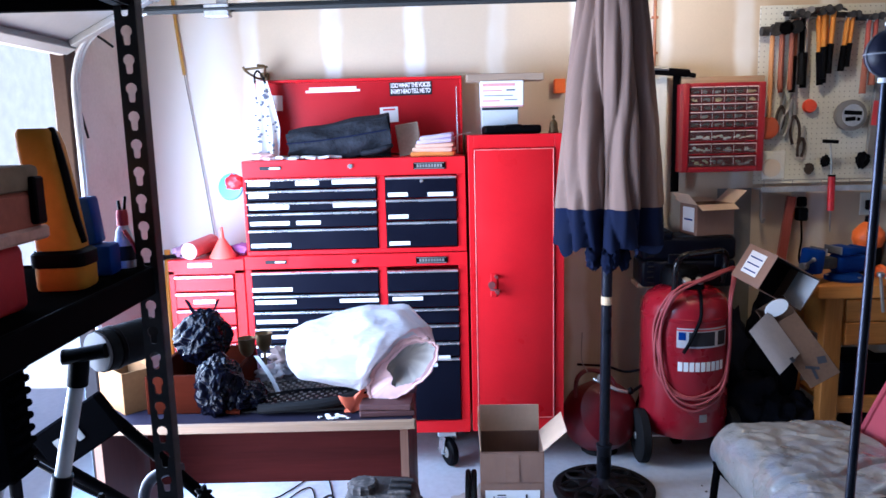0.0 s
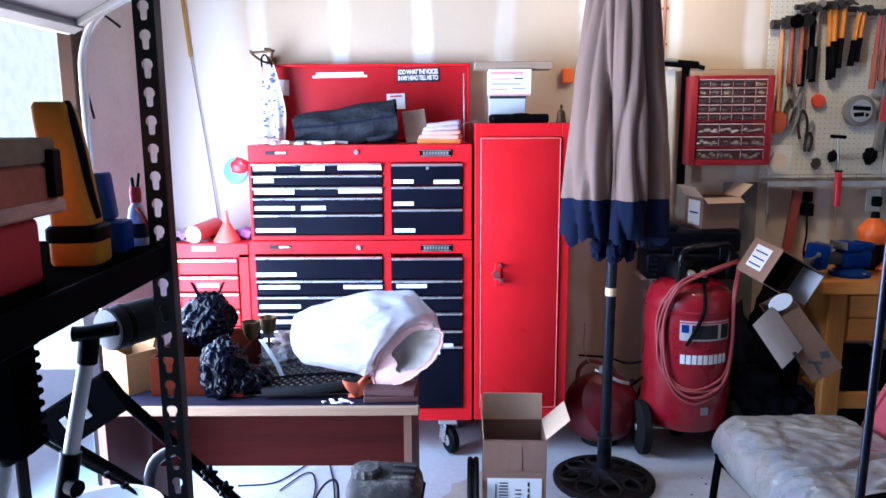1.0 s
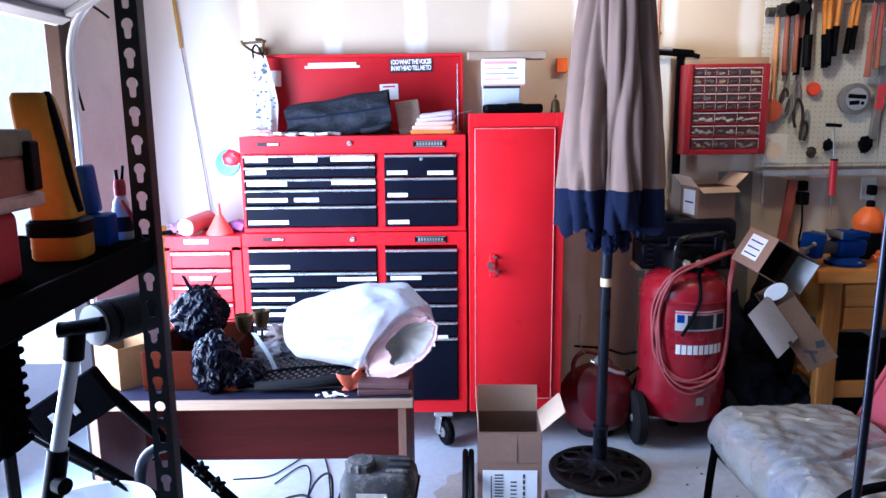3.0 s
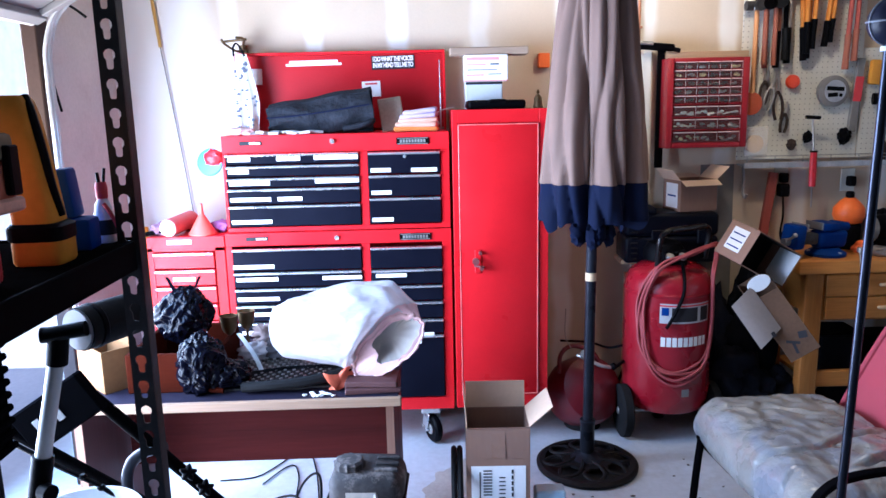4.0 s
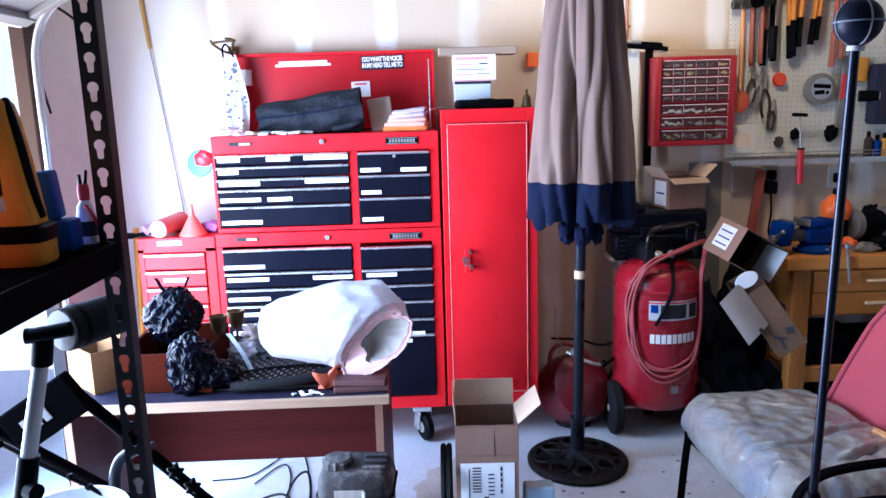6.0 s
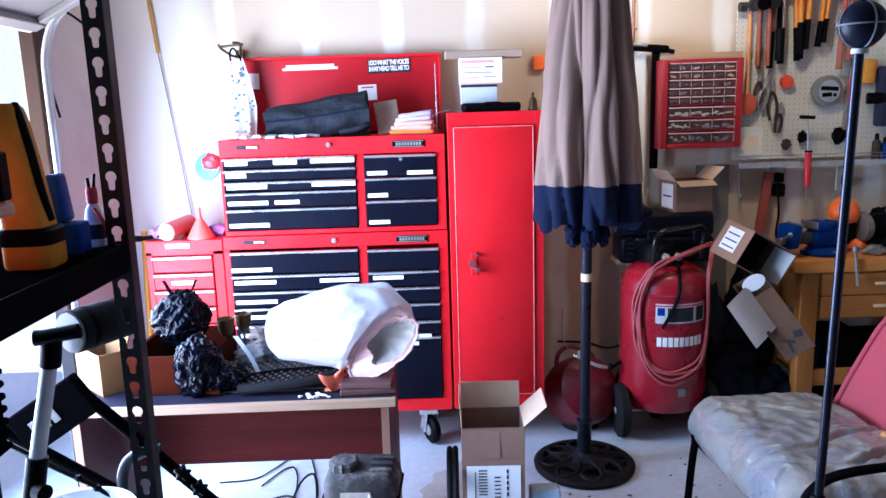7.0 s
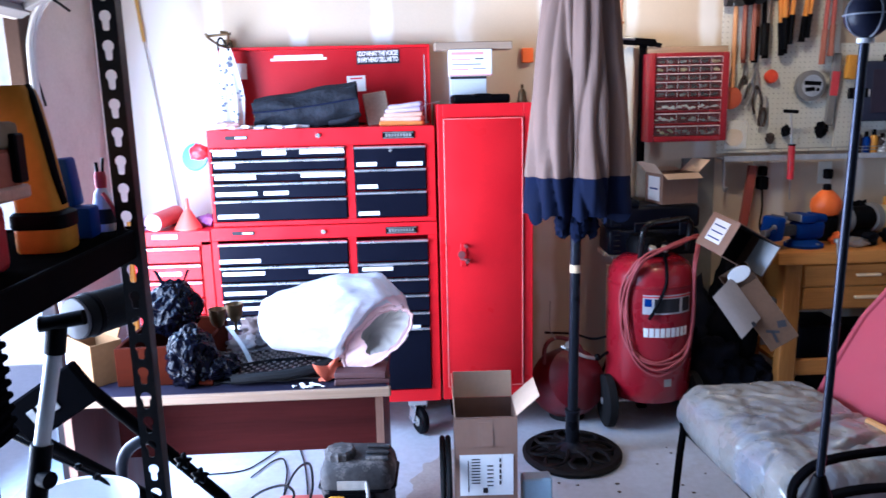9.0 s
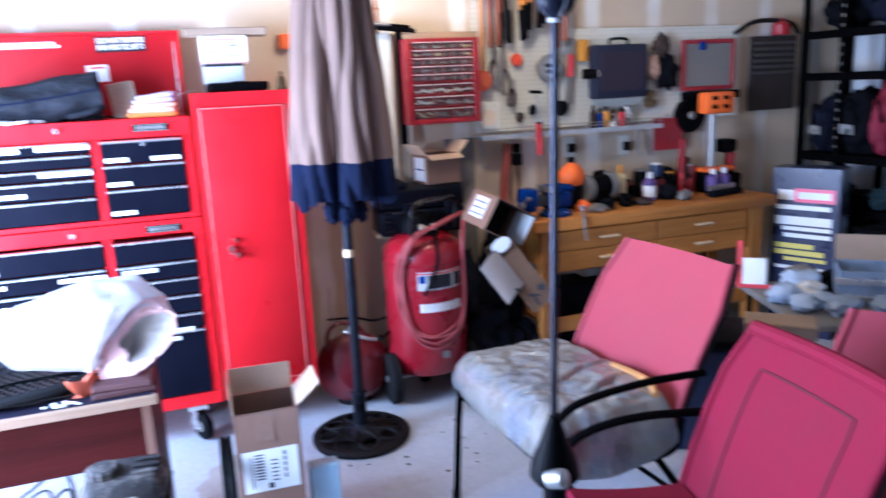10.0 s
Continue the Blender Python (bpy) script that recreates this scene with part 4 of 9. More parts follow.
blu = thing("blue_case", (-0.487, 0.93, ST), "dark blue moulded plastic case standing on the shelf", "case", rz=6)
bm = B()
span(bm, (-0.03, -0.02, 0.0), (0.034, 0.025, 0.045), 0.006, 2)
part("base", bm, M_BLUE, blu)
bm = B()
add_box(bm, (0.042, 0.04, 0.068), (-0.008, 0.003, 0.078), (0, -6, 0), 0.005, 2)
part("top", bm, M_BLUE, blu)

tube = thing("glue_bottle", (-0.463, 0.988, ST), "white squeeze bottle with dark label and red cap", "bottle")
part("body", add_lathe(B(), [(0.0135, 0.0), (0.0145, 0.003), (0.0145, 0.038), (0.0125, 0.046)], 20), M_WHITE, tube)
part("wrap", add_lathe(B(), [(0.0148, 0.012), (0.0148, 0.034)], 20), M_DARKINK, tube, "dark printed label")
part("shoulder", add_lathe(B(), [(0.0125, 0.0462), (0.011, 0.056), (0.006, 0.064)], 18), M_WHITE, tube)
part("cap", add_lathe(B(), [(0.008, 0.0645), (0.0085, 0.08), (0.007, 0.088)], 16), M_REDINK, tube)
bm = B()
add_rod(bm, (-0.003, 0, 0.088), (-0.004, 0, 0.102), 0.0025)
add_rod(bm, (0.004, 0, 0.088), (0.007, 0, 0.108), 0.0022)
part("nozzle", bm, M_BLACK, tube)
bm = B()
add_tube(bm, smooth_path([(0.006, -0.012, 0.058), (0.014, -0.012, 0.045), (0.022, -0.01, 0.025), (0.024, -0.006, 0.003)], 5), 0.003, 6)
part("strap", bm, M_REDINK, tube)

# ---------------- folded stand with pale legs under the shelf ----------------
stand = thing("folding_stand", (0, 0, 0), "folding stand with pale tubular legs and black joints", "stand")
leg = part("leg", add_rod(B(), (-0.5955, 1.06, 1.2), (-0.628, 1.04, 1.034), 0.0125, seg=18), solid("pale_grey_tube", (0.62, 0.65, 0.66), 0.35, var=0.05), stand, "pale grey tubular leg")
part("lower_sleeve", add_rod(B(), (-0.627, 1.041, 1.04), (-0.653, 1.03, 0.90), 0.017, seg=18), M_BLACK, leg)
part("lower_leg", add_rod(B(), (-0.653, 1.03, 0.90), (-0.78, 1.0, 0.0), 0.014, seg=16), M_BLACK, leg)
part("clamp_knob", add_rod(B(), (-0.625, 1.025, 0.987), (-0.608, 1.015, 0.987), 0.014, seg=16), M_BLACK, leg)
part("elbow", add_rod(B(), (-0.5962, 1.06, 1.19), (-0.588, 1.06, 1.238), 0.0165, seg=18), M_BLACK, leg)
leg2 = part("leg", add_rod(B(), (-0.70, 0.985, 1.06), (-0.73, 0.975, 0.93), 0.0125, seg=18), bpy.data.materials["pale_grey_tube"], stand)
part("lower_leg", add_rod(B(), (-0.73, 0.975, 0.93), (-0.82, 0.95, 0.0), 0.014, seg=16), M_BLACK, leg2)
part("sleeve", add_rod(B(), (-0.698, 0.986, 1.055), (-0.69, 0.99, 1.1), 0.016, seg=16), M_BLACK, leg2)
RA, RB = Vector((-0.563, 1.08, 1.241)), Vector((-0.514, 1.172, 1.241))
RD = (RB - RA).normalized()
roll = part("roller", add_rod(B(), RA, RB, 0.0365, seg=36), M_RUBBER, stand, "black foam roller")
part("end_cap", add_rod(B(), RA - RD * 0.0005, RA - RD * 0.006, 0.034, seg=32), solid("grey_end_disc", (0.16, 0.15, 0.16), 0.6), roll, "dull grey end disc")
part("rib_ring", add_lathe(B(), [(0.0365, 0), (0.0385, 0.002), (0.0385, 0.009), (0.0365, 0.011)], 36, Matrix.Translation(RA + RD * 0.018) @ RD.to_track_quat("Z", "Y").to_matrix().to_4x4()), M_BLACK, roll)
bm = B()
add_rod(bm, (-0.603, 1.05, 1.242), (-0.54, 1.055, 1.25), 0.0125, seg=14)
add_lathe(bm, [(0.004, -0.006), (0.013, -0.004), (0.013, 0.012), (0.004, 0.014)], 16, Matrix.Translation((-0.606, 1.05, 1.242)) @ Vector((1, 0.2, 0)).to_track_quat("Z", "Y").to_matrix().to_4x4())
add_rod(bm, (-0.55, 1.053, 1.249), RA, 0.009, seg=12)
part("axle", bm, M_BLACK, stand)
M_MATTBLOCK = solid("matt_black_block", (0.004, 0.004, 0.005), 0.9, spec=0.0)
rb = part("ribbed_block", add_box(B(), (0.14, 0.06, 0.2), (-0.70, 0.95, 1.18), bevel=0.008), M_MATTBLOCK, stand, "black ribbed plastic block")
for k in range(9):
    part("rib", add_box(B(), (0.012, 0.05, 0.011), (-0.628, 0.95, 1.095 + k * 0.02), bevel=0.003), M_MATTBLOCK, rb)
bm = B()
add_rod(bm, (-0.70, 0.96, 1.09), (-0.695, 0.985, 1.06), 0.02)
part("joint", bm, M_BLACK, stand)

# dark folded cart frame behind it
cart = thing("folding_cart", (0, 0, 0), "black tubular folding cart frame with star knobs", "cart")
bar = part("long_bar", add_rod(B(), (-0.70, 1.34, 1.045), (-0.43, 1.37, 0.74), 0.0125, seg=14), M_BLACKSTEEL, cart)
part("long_bar", add_rod(B(), (-0.90, 1.34, 0.985), (-0.56, 1.36, 0.74), 0.0125, seg=14), M_BLACKSTEEL, cart)


def star_knob(parent, p):
    bm = B()
    m = Matrix.Translation(p) @ Vector((0.5, -0.75, 0.45)).to_track_quat("Z", "Y").to_matrix().to_4x4()
    add_lathe(bm, [(0.012, -0.004), (0.0145, 0.0), (0.0145, 0.008), (0.009, 0.012)], 30, m, wob=lambda a, r, z: 0.004 * math.cos(5 * a))
    k = part("star_knob", bm, M_BLACK, parent)
    part("bolt", add_rod(B(), m @ Vector((0, 0, -0.03)), m @ Vector((0, 0, 0.0)), 0.004), M_STEEL, k)


star_knob(bar, (-0.500, 1.33, 0.853))
star_knob(bar, (-0.468, 1.33, 0.818))
part("bent_tube", add_tube(B(), smooth_path([(-0.55, 1.36, 0.895), (-0.59, 1.36, 0.89), (-0.625, 1.36, 0.865), (-0.637, 1.355, 0.82), (-0.63, 1.35, 0.75), (-0.6, 1.34, 0.55), (-0.57, 1.34, 0.02)], 6), 0.0125, 12), M_POLE, cart)
part("foot_bar", add_rod(B(), (-0.43, 1.37, 0.74), (-0.28, 1.40, 0.012), 0.0125, seg=14), M_BLACKSTEEL, cart)
part("foot_bar", add_rod(B(), (-0.90, 1.34, 0.985), (-0.92, 1.38, 0.012), 0.0125, seg=14), M_BLACKSTEEL, cart)
part("foot_bar", add_rod(B(), (-0.56, 1.36, 0.74), (-0.45, 1.36, 0.012), 0.0125, seg=14), M_BLACKSTEEL, cart)
pb = part("name_plate", add_box(B(), (0.17, 0.03, 0.092), (-0.742, 1.32, 1.0), (0, -33, 0), 0.004), solid("matt_black_plate", (0.004, 0.004, 0.005), 0.9, spec=0.0), cart, "black plate with worn pale mark")
bm = B()
for k in range(3):
    add_box(bm, (0.016, 0.002, 0.03), (-0.775 + k * 0.02, 1.3035, 0.977 + k * 0.013), (0, -33, 0), 0.002)
part("worn_mark", bm, solid("worn_pale_print", (0.45, 0.44, 0.43), 0.7, var=0.3), pb)
bm = B()
add_tube(bm, smooth_path([(-0.85, 1.31, 0.95), (-0.76, 1.3, 0.90), (-0.70, 1.3, 0.865), (-0.66, 1.3, 0.84), (-0.6, 1.31, 0.77), (-0.58, 1.32, 0.6)], 5), 0.005, 6)
for p in ((-0.70, 1.3, 0.867), (-0.665, 1.3, 0.843)):
    add_lathe(bm, [(0.005, -0.006), (0.009, 0), (0.005, 0.006)], 10, Matrix.Translation(p))
part("knotted_rope", bm, M_BLACK, cart)

bk = thing("plastic_bin", (-0.668, 1.195, 0.0), "tall white plastic bin with an open rim", "bin")
part("pail", add_lathe(B(), [(0.08, 0.0), (0.085, 0.005), (0.112, 0.825), (0.118, 0.827), (0.118, 0.84), (0.108, 0.84), (0.08, 0.02), (0.001, 0.018)], 40), M_WHITE, bk)

# ---------------- things on the desk ----------------
DZ = 0.7325
single("rubber_mat", add_sheet(B(), 1, 1, 26, 14, lambda u, v: (-0.70 + 0.42 * u + 0.03 * v, 2.08 + 0.36 * v, 0.008 + 0.022 * max(0, u - 0.75) + 0.012 * noise.noise(Vector((u * 4, v * 3, 1)))), 0.006),
       solid("ribbed_rubber", (0.03, 0.027, 0.027), 0.55, var=0.3, scale=12, fine=160, bump=0.5), "black studded rubber mat spread on the desk", "mat", (0, 0, DZ), sharp=70)
bm = B()
for i in range(24):
    for j in range(12):
        if (i + j) % 2 == 0:
            add_box(bm, (0.009, 0.006, 0.006), (-0.655 + i * 0.0145, 2.11 + j * 0.019, 0.019), (0, 0, 35))
studs = single("mat_studs", bm, solid("pale_worn_studs", (0.16, 0.15, 0.14), 0.4, var=0.4), "raised worn studs on the rubber mat", "mat", (0, 0, DZ), kind="stuff")
trayt = thing("plastic_tray", (-0.42, 2.14, DZ + 0.012), "shallow black plastic tray under the white bag", "tray", rz=8)
part("pan", add_lathe(B(), [(0.13, 0.002), (0.185, 0.003), (0.2, 0.012), (0.206, 0.013), (0.2, 0.016), (0.18, 0.007), (0.1, 0.006)], 40, Matrix.Diagonal((1.0, 0.42, 1, 1))), M_BLACK, trayt)
bm = B()
add_tube(bm, smooth_path([(0.21, 0.03, 0.05), (0.18, -0.03, 0.045), (0.12, -0.065, 0.03), (0.02, -0.08, 0.02), (-0.09, -0.075, 0.015), (-0.16, -0.06, 0.01)], 6), 0.016, 10)
part("lip", bm, M_RUBBER, trayt)


# the lying bin bag as a run of slack rings: centre, upward half, depthwise half
BAG_RINGS = [((-0.245, 0.03, 0.135), (0.0, 0.0, 0.012), (0.0, 0.012, 0.0)), ((-0.232, 0.03, 0.135), (0.0, 0.0, 0.058), (0.0, 0.055, 0.0)),
             ((-0.19, 0.03, 0.135), (0.01, 0.0, 0.088), (0.0, 0.085, 0.0)), ((-0.1, 0.03, 0.135), (0.01, 0.0, 0.112), (0.0, 0.11, 0.0)),
             ((0.0, 0.025, 0.145), (0.03, 0.0, 0.14), (0.0, 0.13, -0.01)), ((0.075, 0.01, 0.14), (0.07, 0.0, 0.135), (0.015, 0.125, -0.025)),
             ((0.12, -0.03, 0.112), (0.1, 0.0, 0.11), (0.03, 0.07, -0.05)), ((0.135, -0.055, 0.09), (0.106, 0.0, 0.082), (0.03, -0.012, -0.055))]


def bag_ring(s, seg=96):
    """One slack ring at s in 0..1 along the bag."""
    k = s * (len(BAG_RINGS) - 1)
    i = min(int(k), len(BAG_RINGS) - 2)
    f = k - i
    c, u, d = [Vector(p).lerp(Vector(q), f) for p, q in zip(BAG_RINGS[i], BAG_RINGS[i + 1])]
    out = []
    for j in range(seg):
        a = 2 * math.pi * j / seg
        ca, sa = math.cos(a), math.sin(a)
        w = 1 + 0.10 * noise.noise(Vector((s * 4, ca * 1.7, sa * 1.7 + 3))) + 0.05 * noise.noise(Vector((s * 9 + ca * 2, ca * 4, sa * 4)))
        w += 0.035 * (1 - abs(noise.noise(Vector((s * 5 + sa * 1.5, ca * 3 + 7, sa * 3)))) * 3.5)
        g = max(0, (s - 0.55) / 0.45)
        w += g * (0.03 * math.sin(a * 4 + 2 * math.sin(a * 2) + s * 5) + 0.02 * noise.noise(Vector((ca * 5, sa * 5, s * 2))))
        out.append(c + (u * sa + d * ca) * w)
    return out


def bag_skin(bm, s0, s1, rows, grow=0.0):
    prev = None
    for r in range(rows + 1):
        pts = bag_ring(s0 + (s1 - s0) * r / rows)
        cen = sum(pts, Vector()) / len(pts)
        ring = [bm.verts.new(p + (p - cen).normalized() * grow) for p in pts]
        if prev:
            for i in range(len(ring)):
                k = (i + 1) % len(ring)
                bm.faces.new((prev[i], prev[k], ring[k], ring[i]))
        else:
            first = ring
        prev = ring
    return first, prev


bag = thing("white_bin_bag", (-0.258, 2.15, DZ + 0.037), "half-full white bin bag with pink drawstring lying open", "bag")
bm = B()
tip, rim = bag_skin(bm, 0.0, 0.93, 44)
bm.faces.new(list(reversed(tip)))
part("film", bm, M_BAG, bag, "white plastic film", sharp=80)
bm = B()
first, rim = bag_skin(bm, 0.86, 1.0, 6, 0.0015)
rim_pts = [v.co.copy() for v in rim]
cen = sum(rim_pts, Vector()) / len(rim_pts)
back = Vector((-0.3, 0.9, 0.12)).normalized()
fold = []
for i, p in enumerate(rim_pts):
    a = 360.0 * i / len(rim_pts)
    k = 0.84 - 0.12 * math.exp(-((a - 30) / 40) ** 2) - 0.42 * math.exp(-((a - 262) / 52) ** 2) - 0.12 * math.exp(-((a - 335) / 26) ** 2) - 0.1 * math.exp(-((a - 165) / 30) ** 2)
    k += 0.05 * noise.noise(Vector((math.cos(i * 0.0654) * 2.6, math.sin(i * 0.0654) * 2.6, 6)))
    fold.append(cen + (p - cen) * k + Vector((0.012, -0.004, 0.008)))
inner = [bm.verts.new(p) for p in fold]
for i in range(len(inner)):
    j = (i + 1) % len(inner)
    bm.faces.new((rim[i], rim[j], inner[j], inner[i]))
lip = bm
bm = B()
prev = [bm.verts.new(p) for p in fold]
cen2 = sum(fold, Vector()) / len(fold)
for f, k in ((0.97, 0.008), (0.9, 0.022), (0.74, 0.036), (0.5, 0.044), (0.25, 0.048)):
    ring = [bm.verts.new(cen2 + (p - cen2) * f + back * (k + 0.006 * noise.noise((p - cen2) * 20 * f + Vector((k * 30, 3, 1))))) for p in fold]
    for i in range(len(ring)):
        j = (i + 1) % len(ring)
        bm.faces.new((prev[i], prev[j], ring[j], ring[i]))
    prev = ring
bm.faces.new(prev)
part("inside", bm, M_BAGIN, bag, "creased cream inside of the bag", sharp=80)
bm = lip
part("hem_band", bm, solid("pinkish_film", (0.85, 0.56, 0.57), 0.35, var=0.07, scale=9, fine=40, bump=0.3, bdist=0.008), bag, "pinkish translucent hem band", sharp=80)
part("drawstring", add_tube(B(), [p + (p - cen).normalized() * 0.002 for i, p in enumerate(rim_pts)], [0.0035 + 0.011 * max(0.0, math.sin(math.radians(i * 360 / len(rim_pts) - 95))) + 0.005 * noise.noise(Vector((i * 0.4, 0, 3))) for i, p in enumerate(rim_pts)], 8, closed=True), M_PINK, bag, "gathered pink drawstring", sharp=80)
bm = B()
add_sheet(bm, 1, 1, 14, 8, lambda u, v: (0.03 - 0.075 * u + 0.018 * math.sin(v * 5 + u * 6), -0.045 - 0.04 * u + 0.016 * math.sin(u * 9 + v * 3), 0.014 - 0.03 * u + 0.062 * (v - 0.5) * (0.4 + 0.6 * u) + 0.01 * math.sin(u * 8 + v * 6)), 0.003)
part("tie", bm, solid("coral_plastic_tie", (0.9, 0.2, 0.1), 0.4, var=0.08, bump=0.1), bag, "coral plastic tie end", sharp=80)

for k, (z, w, d, ang) in enumerate(((0.0, 0.17, 0.12, 3), (0.0185, 0.16, 0.11, -4))):
    single("book", span(B(), (-w / 2, -d / 2, 0), (w / 2, d / 2, 0.018), 0.003), solid("dark_red_cover", (0.07, 0.025, 0.025), 0.6, var=0.2), "dark reddish-brown hardback lying flat on the desk", "book", (-0.172, 2.085, DZ + z), (0, 0, ang), group="books on the desk")
bm = B()
for i in range(16):
    add_blob(bm, (0.003 + 0.005 * abs(math.sin(i * 1.3)), 0.004, 0.002 + 0.003 * abs(math.sin(i * 2.9))), (-0.372 + 0.005 * i + 0.016 * math.sin(i * 2.4), 2.03 + 0.014 * math.sin(i * 1.7), 0.004), 0.7, 3, 2, i * 2.0)
single("tissue_scraps", bm, M_SHADE, "crumpled white tissue scraps on the desk edge", "scraps", (0, 0, DZ), kind="stuff")

def crinkled(bm, radii, at, seed, flat_z=None):
    """A taut lump of thin film with sharp crinkles at three sizes."""
    vs = bmesh.ops.create_icosphere(bm, subdivisions=6, radius=1)["verts"]
    off = Vector((seed, seed * 1.7, seed * 0.3))
    for v in vs:
        d = v.co.copy()
        w = d + 0.25 * Vector((noise.noise(d * 2 + off), noise.noise(d * 2 - off), noise.noise(d * 2 + off * 2)))
        k = 1 + 0.16 * noise.noise(d * 1.9 + off)
        for fr, am in ((1.7, 0.26), (3.6, 0.18), (8.0, 0.05)):
            k += am * (0.3 - abs(noise.noise(w * fr + off)))
        co = Vector((d.x * radii[0], d.y * radii[1], d.z * radii[2])) * k + Vector(at)
        if flat_z is not None and co.z < flat_z:
            co.z = flat_z + (co.z - flat_z) * 0.05
        v.co = co
    return bm


bb = thing("black_bin_bag", (-0.79, 2.22, DZ), "knotted glossy black bin bag slumped on the desk", "bag")
part("upper_lobe", crinkled(B(), (0.085, 0.08, 0.088), (0.0, 0.03, 0.2), 3.3), M_BLACKBAG, bb, sharp=85)
part("lower_lobe", crinkled(B(), (0.072, 0.07, 0.098), (0.09, -0.12, 0.08), 8.1, 0.001), M_BLACKBAG, bb, sharp=85)
part("lower_lobe", crinkled(B(), (0.07, 0.06, 0.045), (0.16, -0.10, 0.045), 5.7, 0.001), M_BLACKBAG, bb, sharp=85)
bm = B()
for s in (-1, 1):
    add_sheet(bm, 1, 1, 8, 4, lambda u, v, s=s: (0.0 + s * 0.055 * u + 0.01 * v, 0.03, 0.275 + 0.045 * u + 0.02 * (v - 0.5) * (1 - u) + 0.012 * math.sin(u * 8)), 0.002)
part("ears", bm, M_BLACKBAG, bb, sharp=75)
single("paper_strip", add_sheet(B(), 1, 1, 10, 3, lambda u, v: (0.016 * v + 0.05 * u + 0.02 * math.sin(u * 2), 0.0, 0.15 - 0.14 * u), 0.001), M_WHITE, "curling white paper strip against the black bag", "paper", (-0.615, 2.2, DZ), sharp=70)

bx = thing("wooden_crate", (-0.80, 2.255, DZ), "orange-stained wooden box on the desk", "crate", rz=0)
part("front_board", span(B(), (-0.13, -0.17, 0.0), (0.135, -0.155, 0.125), 0.003), M_TERRA, bx)
part("back_board", span(B(), (-0.13, 0.155, 0.0), (0.135, 0.17, 0.125), 0.003), M_TERRA, bx)
part("end_board", span(B(), (-0.13, -0.154, 0.0), (-0.115, 0.154, 0.125), 0.003), M_TERRA, bx)
part("end_board", span(B(), (0.12, -0.154, 0.0), (0.135, 0.154, 0.105), 0.003), M_TERRA, bx)
part("bottom_board", span(B(), (-0.114, -0.154, 0.001), (0.119, 0.154, 0.012)), M_TERRA, bx)
part("toe", add_tube(B(), smooth_path([(0.09, -0.182, 0.09), (0.1, -0.186, 0.05), (0.125, -0.19, 0.02), (0.17, -0.19, 0.013)], 5), 0.012, 8, flat=0.8), M_TERRA, bx)
M_DKCARD = solid("aged_tan_card", (0.2, 0.105, 0.045), 0.9, var=0.15, spec=0.1, bump=0.08)
cb = thing("cardboard_tub", (-1.034, 2.186, DZ), "small open cardboard box with torn flap", "box", rz=-44)
for nm, lo, hi in (("front", (-0.095, -0.05, 0), (0.095, -0.046, 0.135)), ("back", (-0.095, 0.046, 0), (0.095, 0.05, 0.135)), ("side", (-0.095, -0.046, 0), (-0.091, 0.046, 0.135)), ("side", (0.091, -0.046, 0), (0.095, 0.046, 0.135)), ("bottom", (-0.091, -0.046, 0), (0.091, 0.046, 0.004))):
    part(nm, span(B(), lo, hi, 0.001), M_DKCARD, cb)
part("flap", add_box(B(), (0.16, 0.004, 0.04), (-0.01, 0.056, 0.152), (-20, 0, 0)), M_DKCARD, cb)


def goblet(x, y, rz):
    g = thing("brass_goblet", (x, y, DZ), "tarnished brass goblet on a thin stem", "goblet", rz=rz, group="goblets on the desk")
    part("bowl", add_lathe(B(), [(0.006, 0.105), (0.018, 0.114), (0.025, 0.13), (0.028, 0.15), (0.031, 0.172), (0.029, 0.172), (0.025, 0.148), (0.016, 0.122), (0.004, 0.118)], 28), M_BRASS, g)
    part("stem", add_lathe(B(), [(0.03, 0.0), (0.031, 0.004), (0.012, 0.012), (0.005, 0.03), (0.0075, 0.06), (0.005, 0.085), (0.006, 0.1045)], 24), M_BRASS, g)


goblet(-0.675, 2.34, 0)
goblet(-0.63, 2.40, 40)
for i, (x, y, s) in enumerate(((-0.56, 2.50, 1.0), (-0.51, 2.38, 0.8), (-0.60, 2.37, 0.7))):
    single("crumpled_cloth", add_blob(B(), (0.07 * s, 0.05 * s, 0.045 * s), (0, 0, 0.04 * s), 0.5, 2.4, 4, 5.0 + i * 4, 0.001), solid("grey_brown_rag_%s" % "abc"[i], ((0.18, 0.13, 0.12), (0.1, 0.09, 0.1), (0.5, 0.48, 0.5))[i], 0.9, var=0.3, bump=0.3), ("crumpled brown rag on the desk", "crumpled dark grey rag on the desk", "crumpled pale rag on the desk")[i], "rag", (x, y, DZ + 0.006), sharp=70)

# ---------------- air compressor and what stands round it ----------------
cmp_ = thing("air_compressor", (1.15, 3.285, 0), "upright red air compressor with coiled pink hose", "compressor")
part("tank", add_lathe(B(), [(0.02, 0.125), (0.12, 0.13), (0.175, 0.15), (0.198, 0.19), (0.203, 0.24), (0.203, 0.72), (0.199, 0.765), (0.18, 0.805), (0.14, 0.832), (0.06, 0.85), (0.01, 0.852)], 48), M_TANK, cmp_)
part("weld_band", add_lathe(B(), [(0.2032, 0.712), (0.2055, 0.716), (0.2055, 0.726), (0.2025, 0.730)], 48), M_TANK, cmp_)
part("pump_head", add_lathe(B(), [(0.095, 0.85), (0.095, 0.90), (0.075, 0.93), (0.05, 0.935)], 24, Matrix.Translation((-0.01, 0.05, 0))), M_BLACK, cmp_)
bm = B()
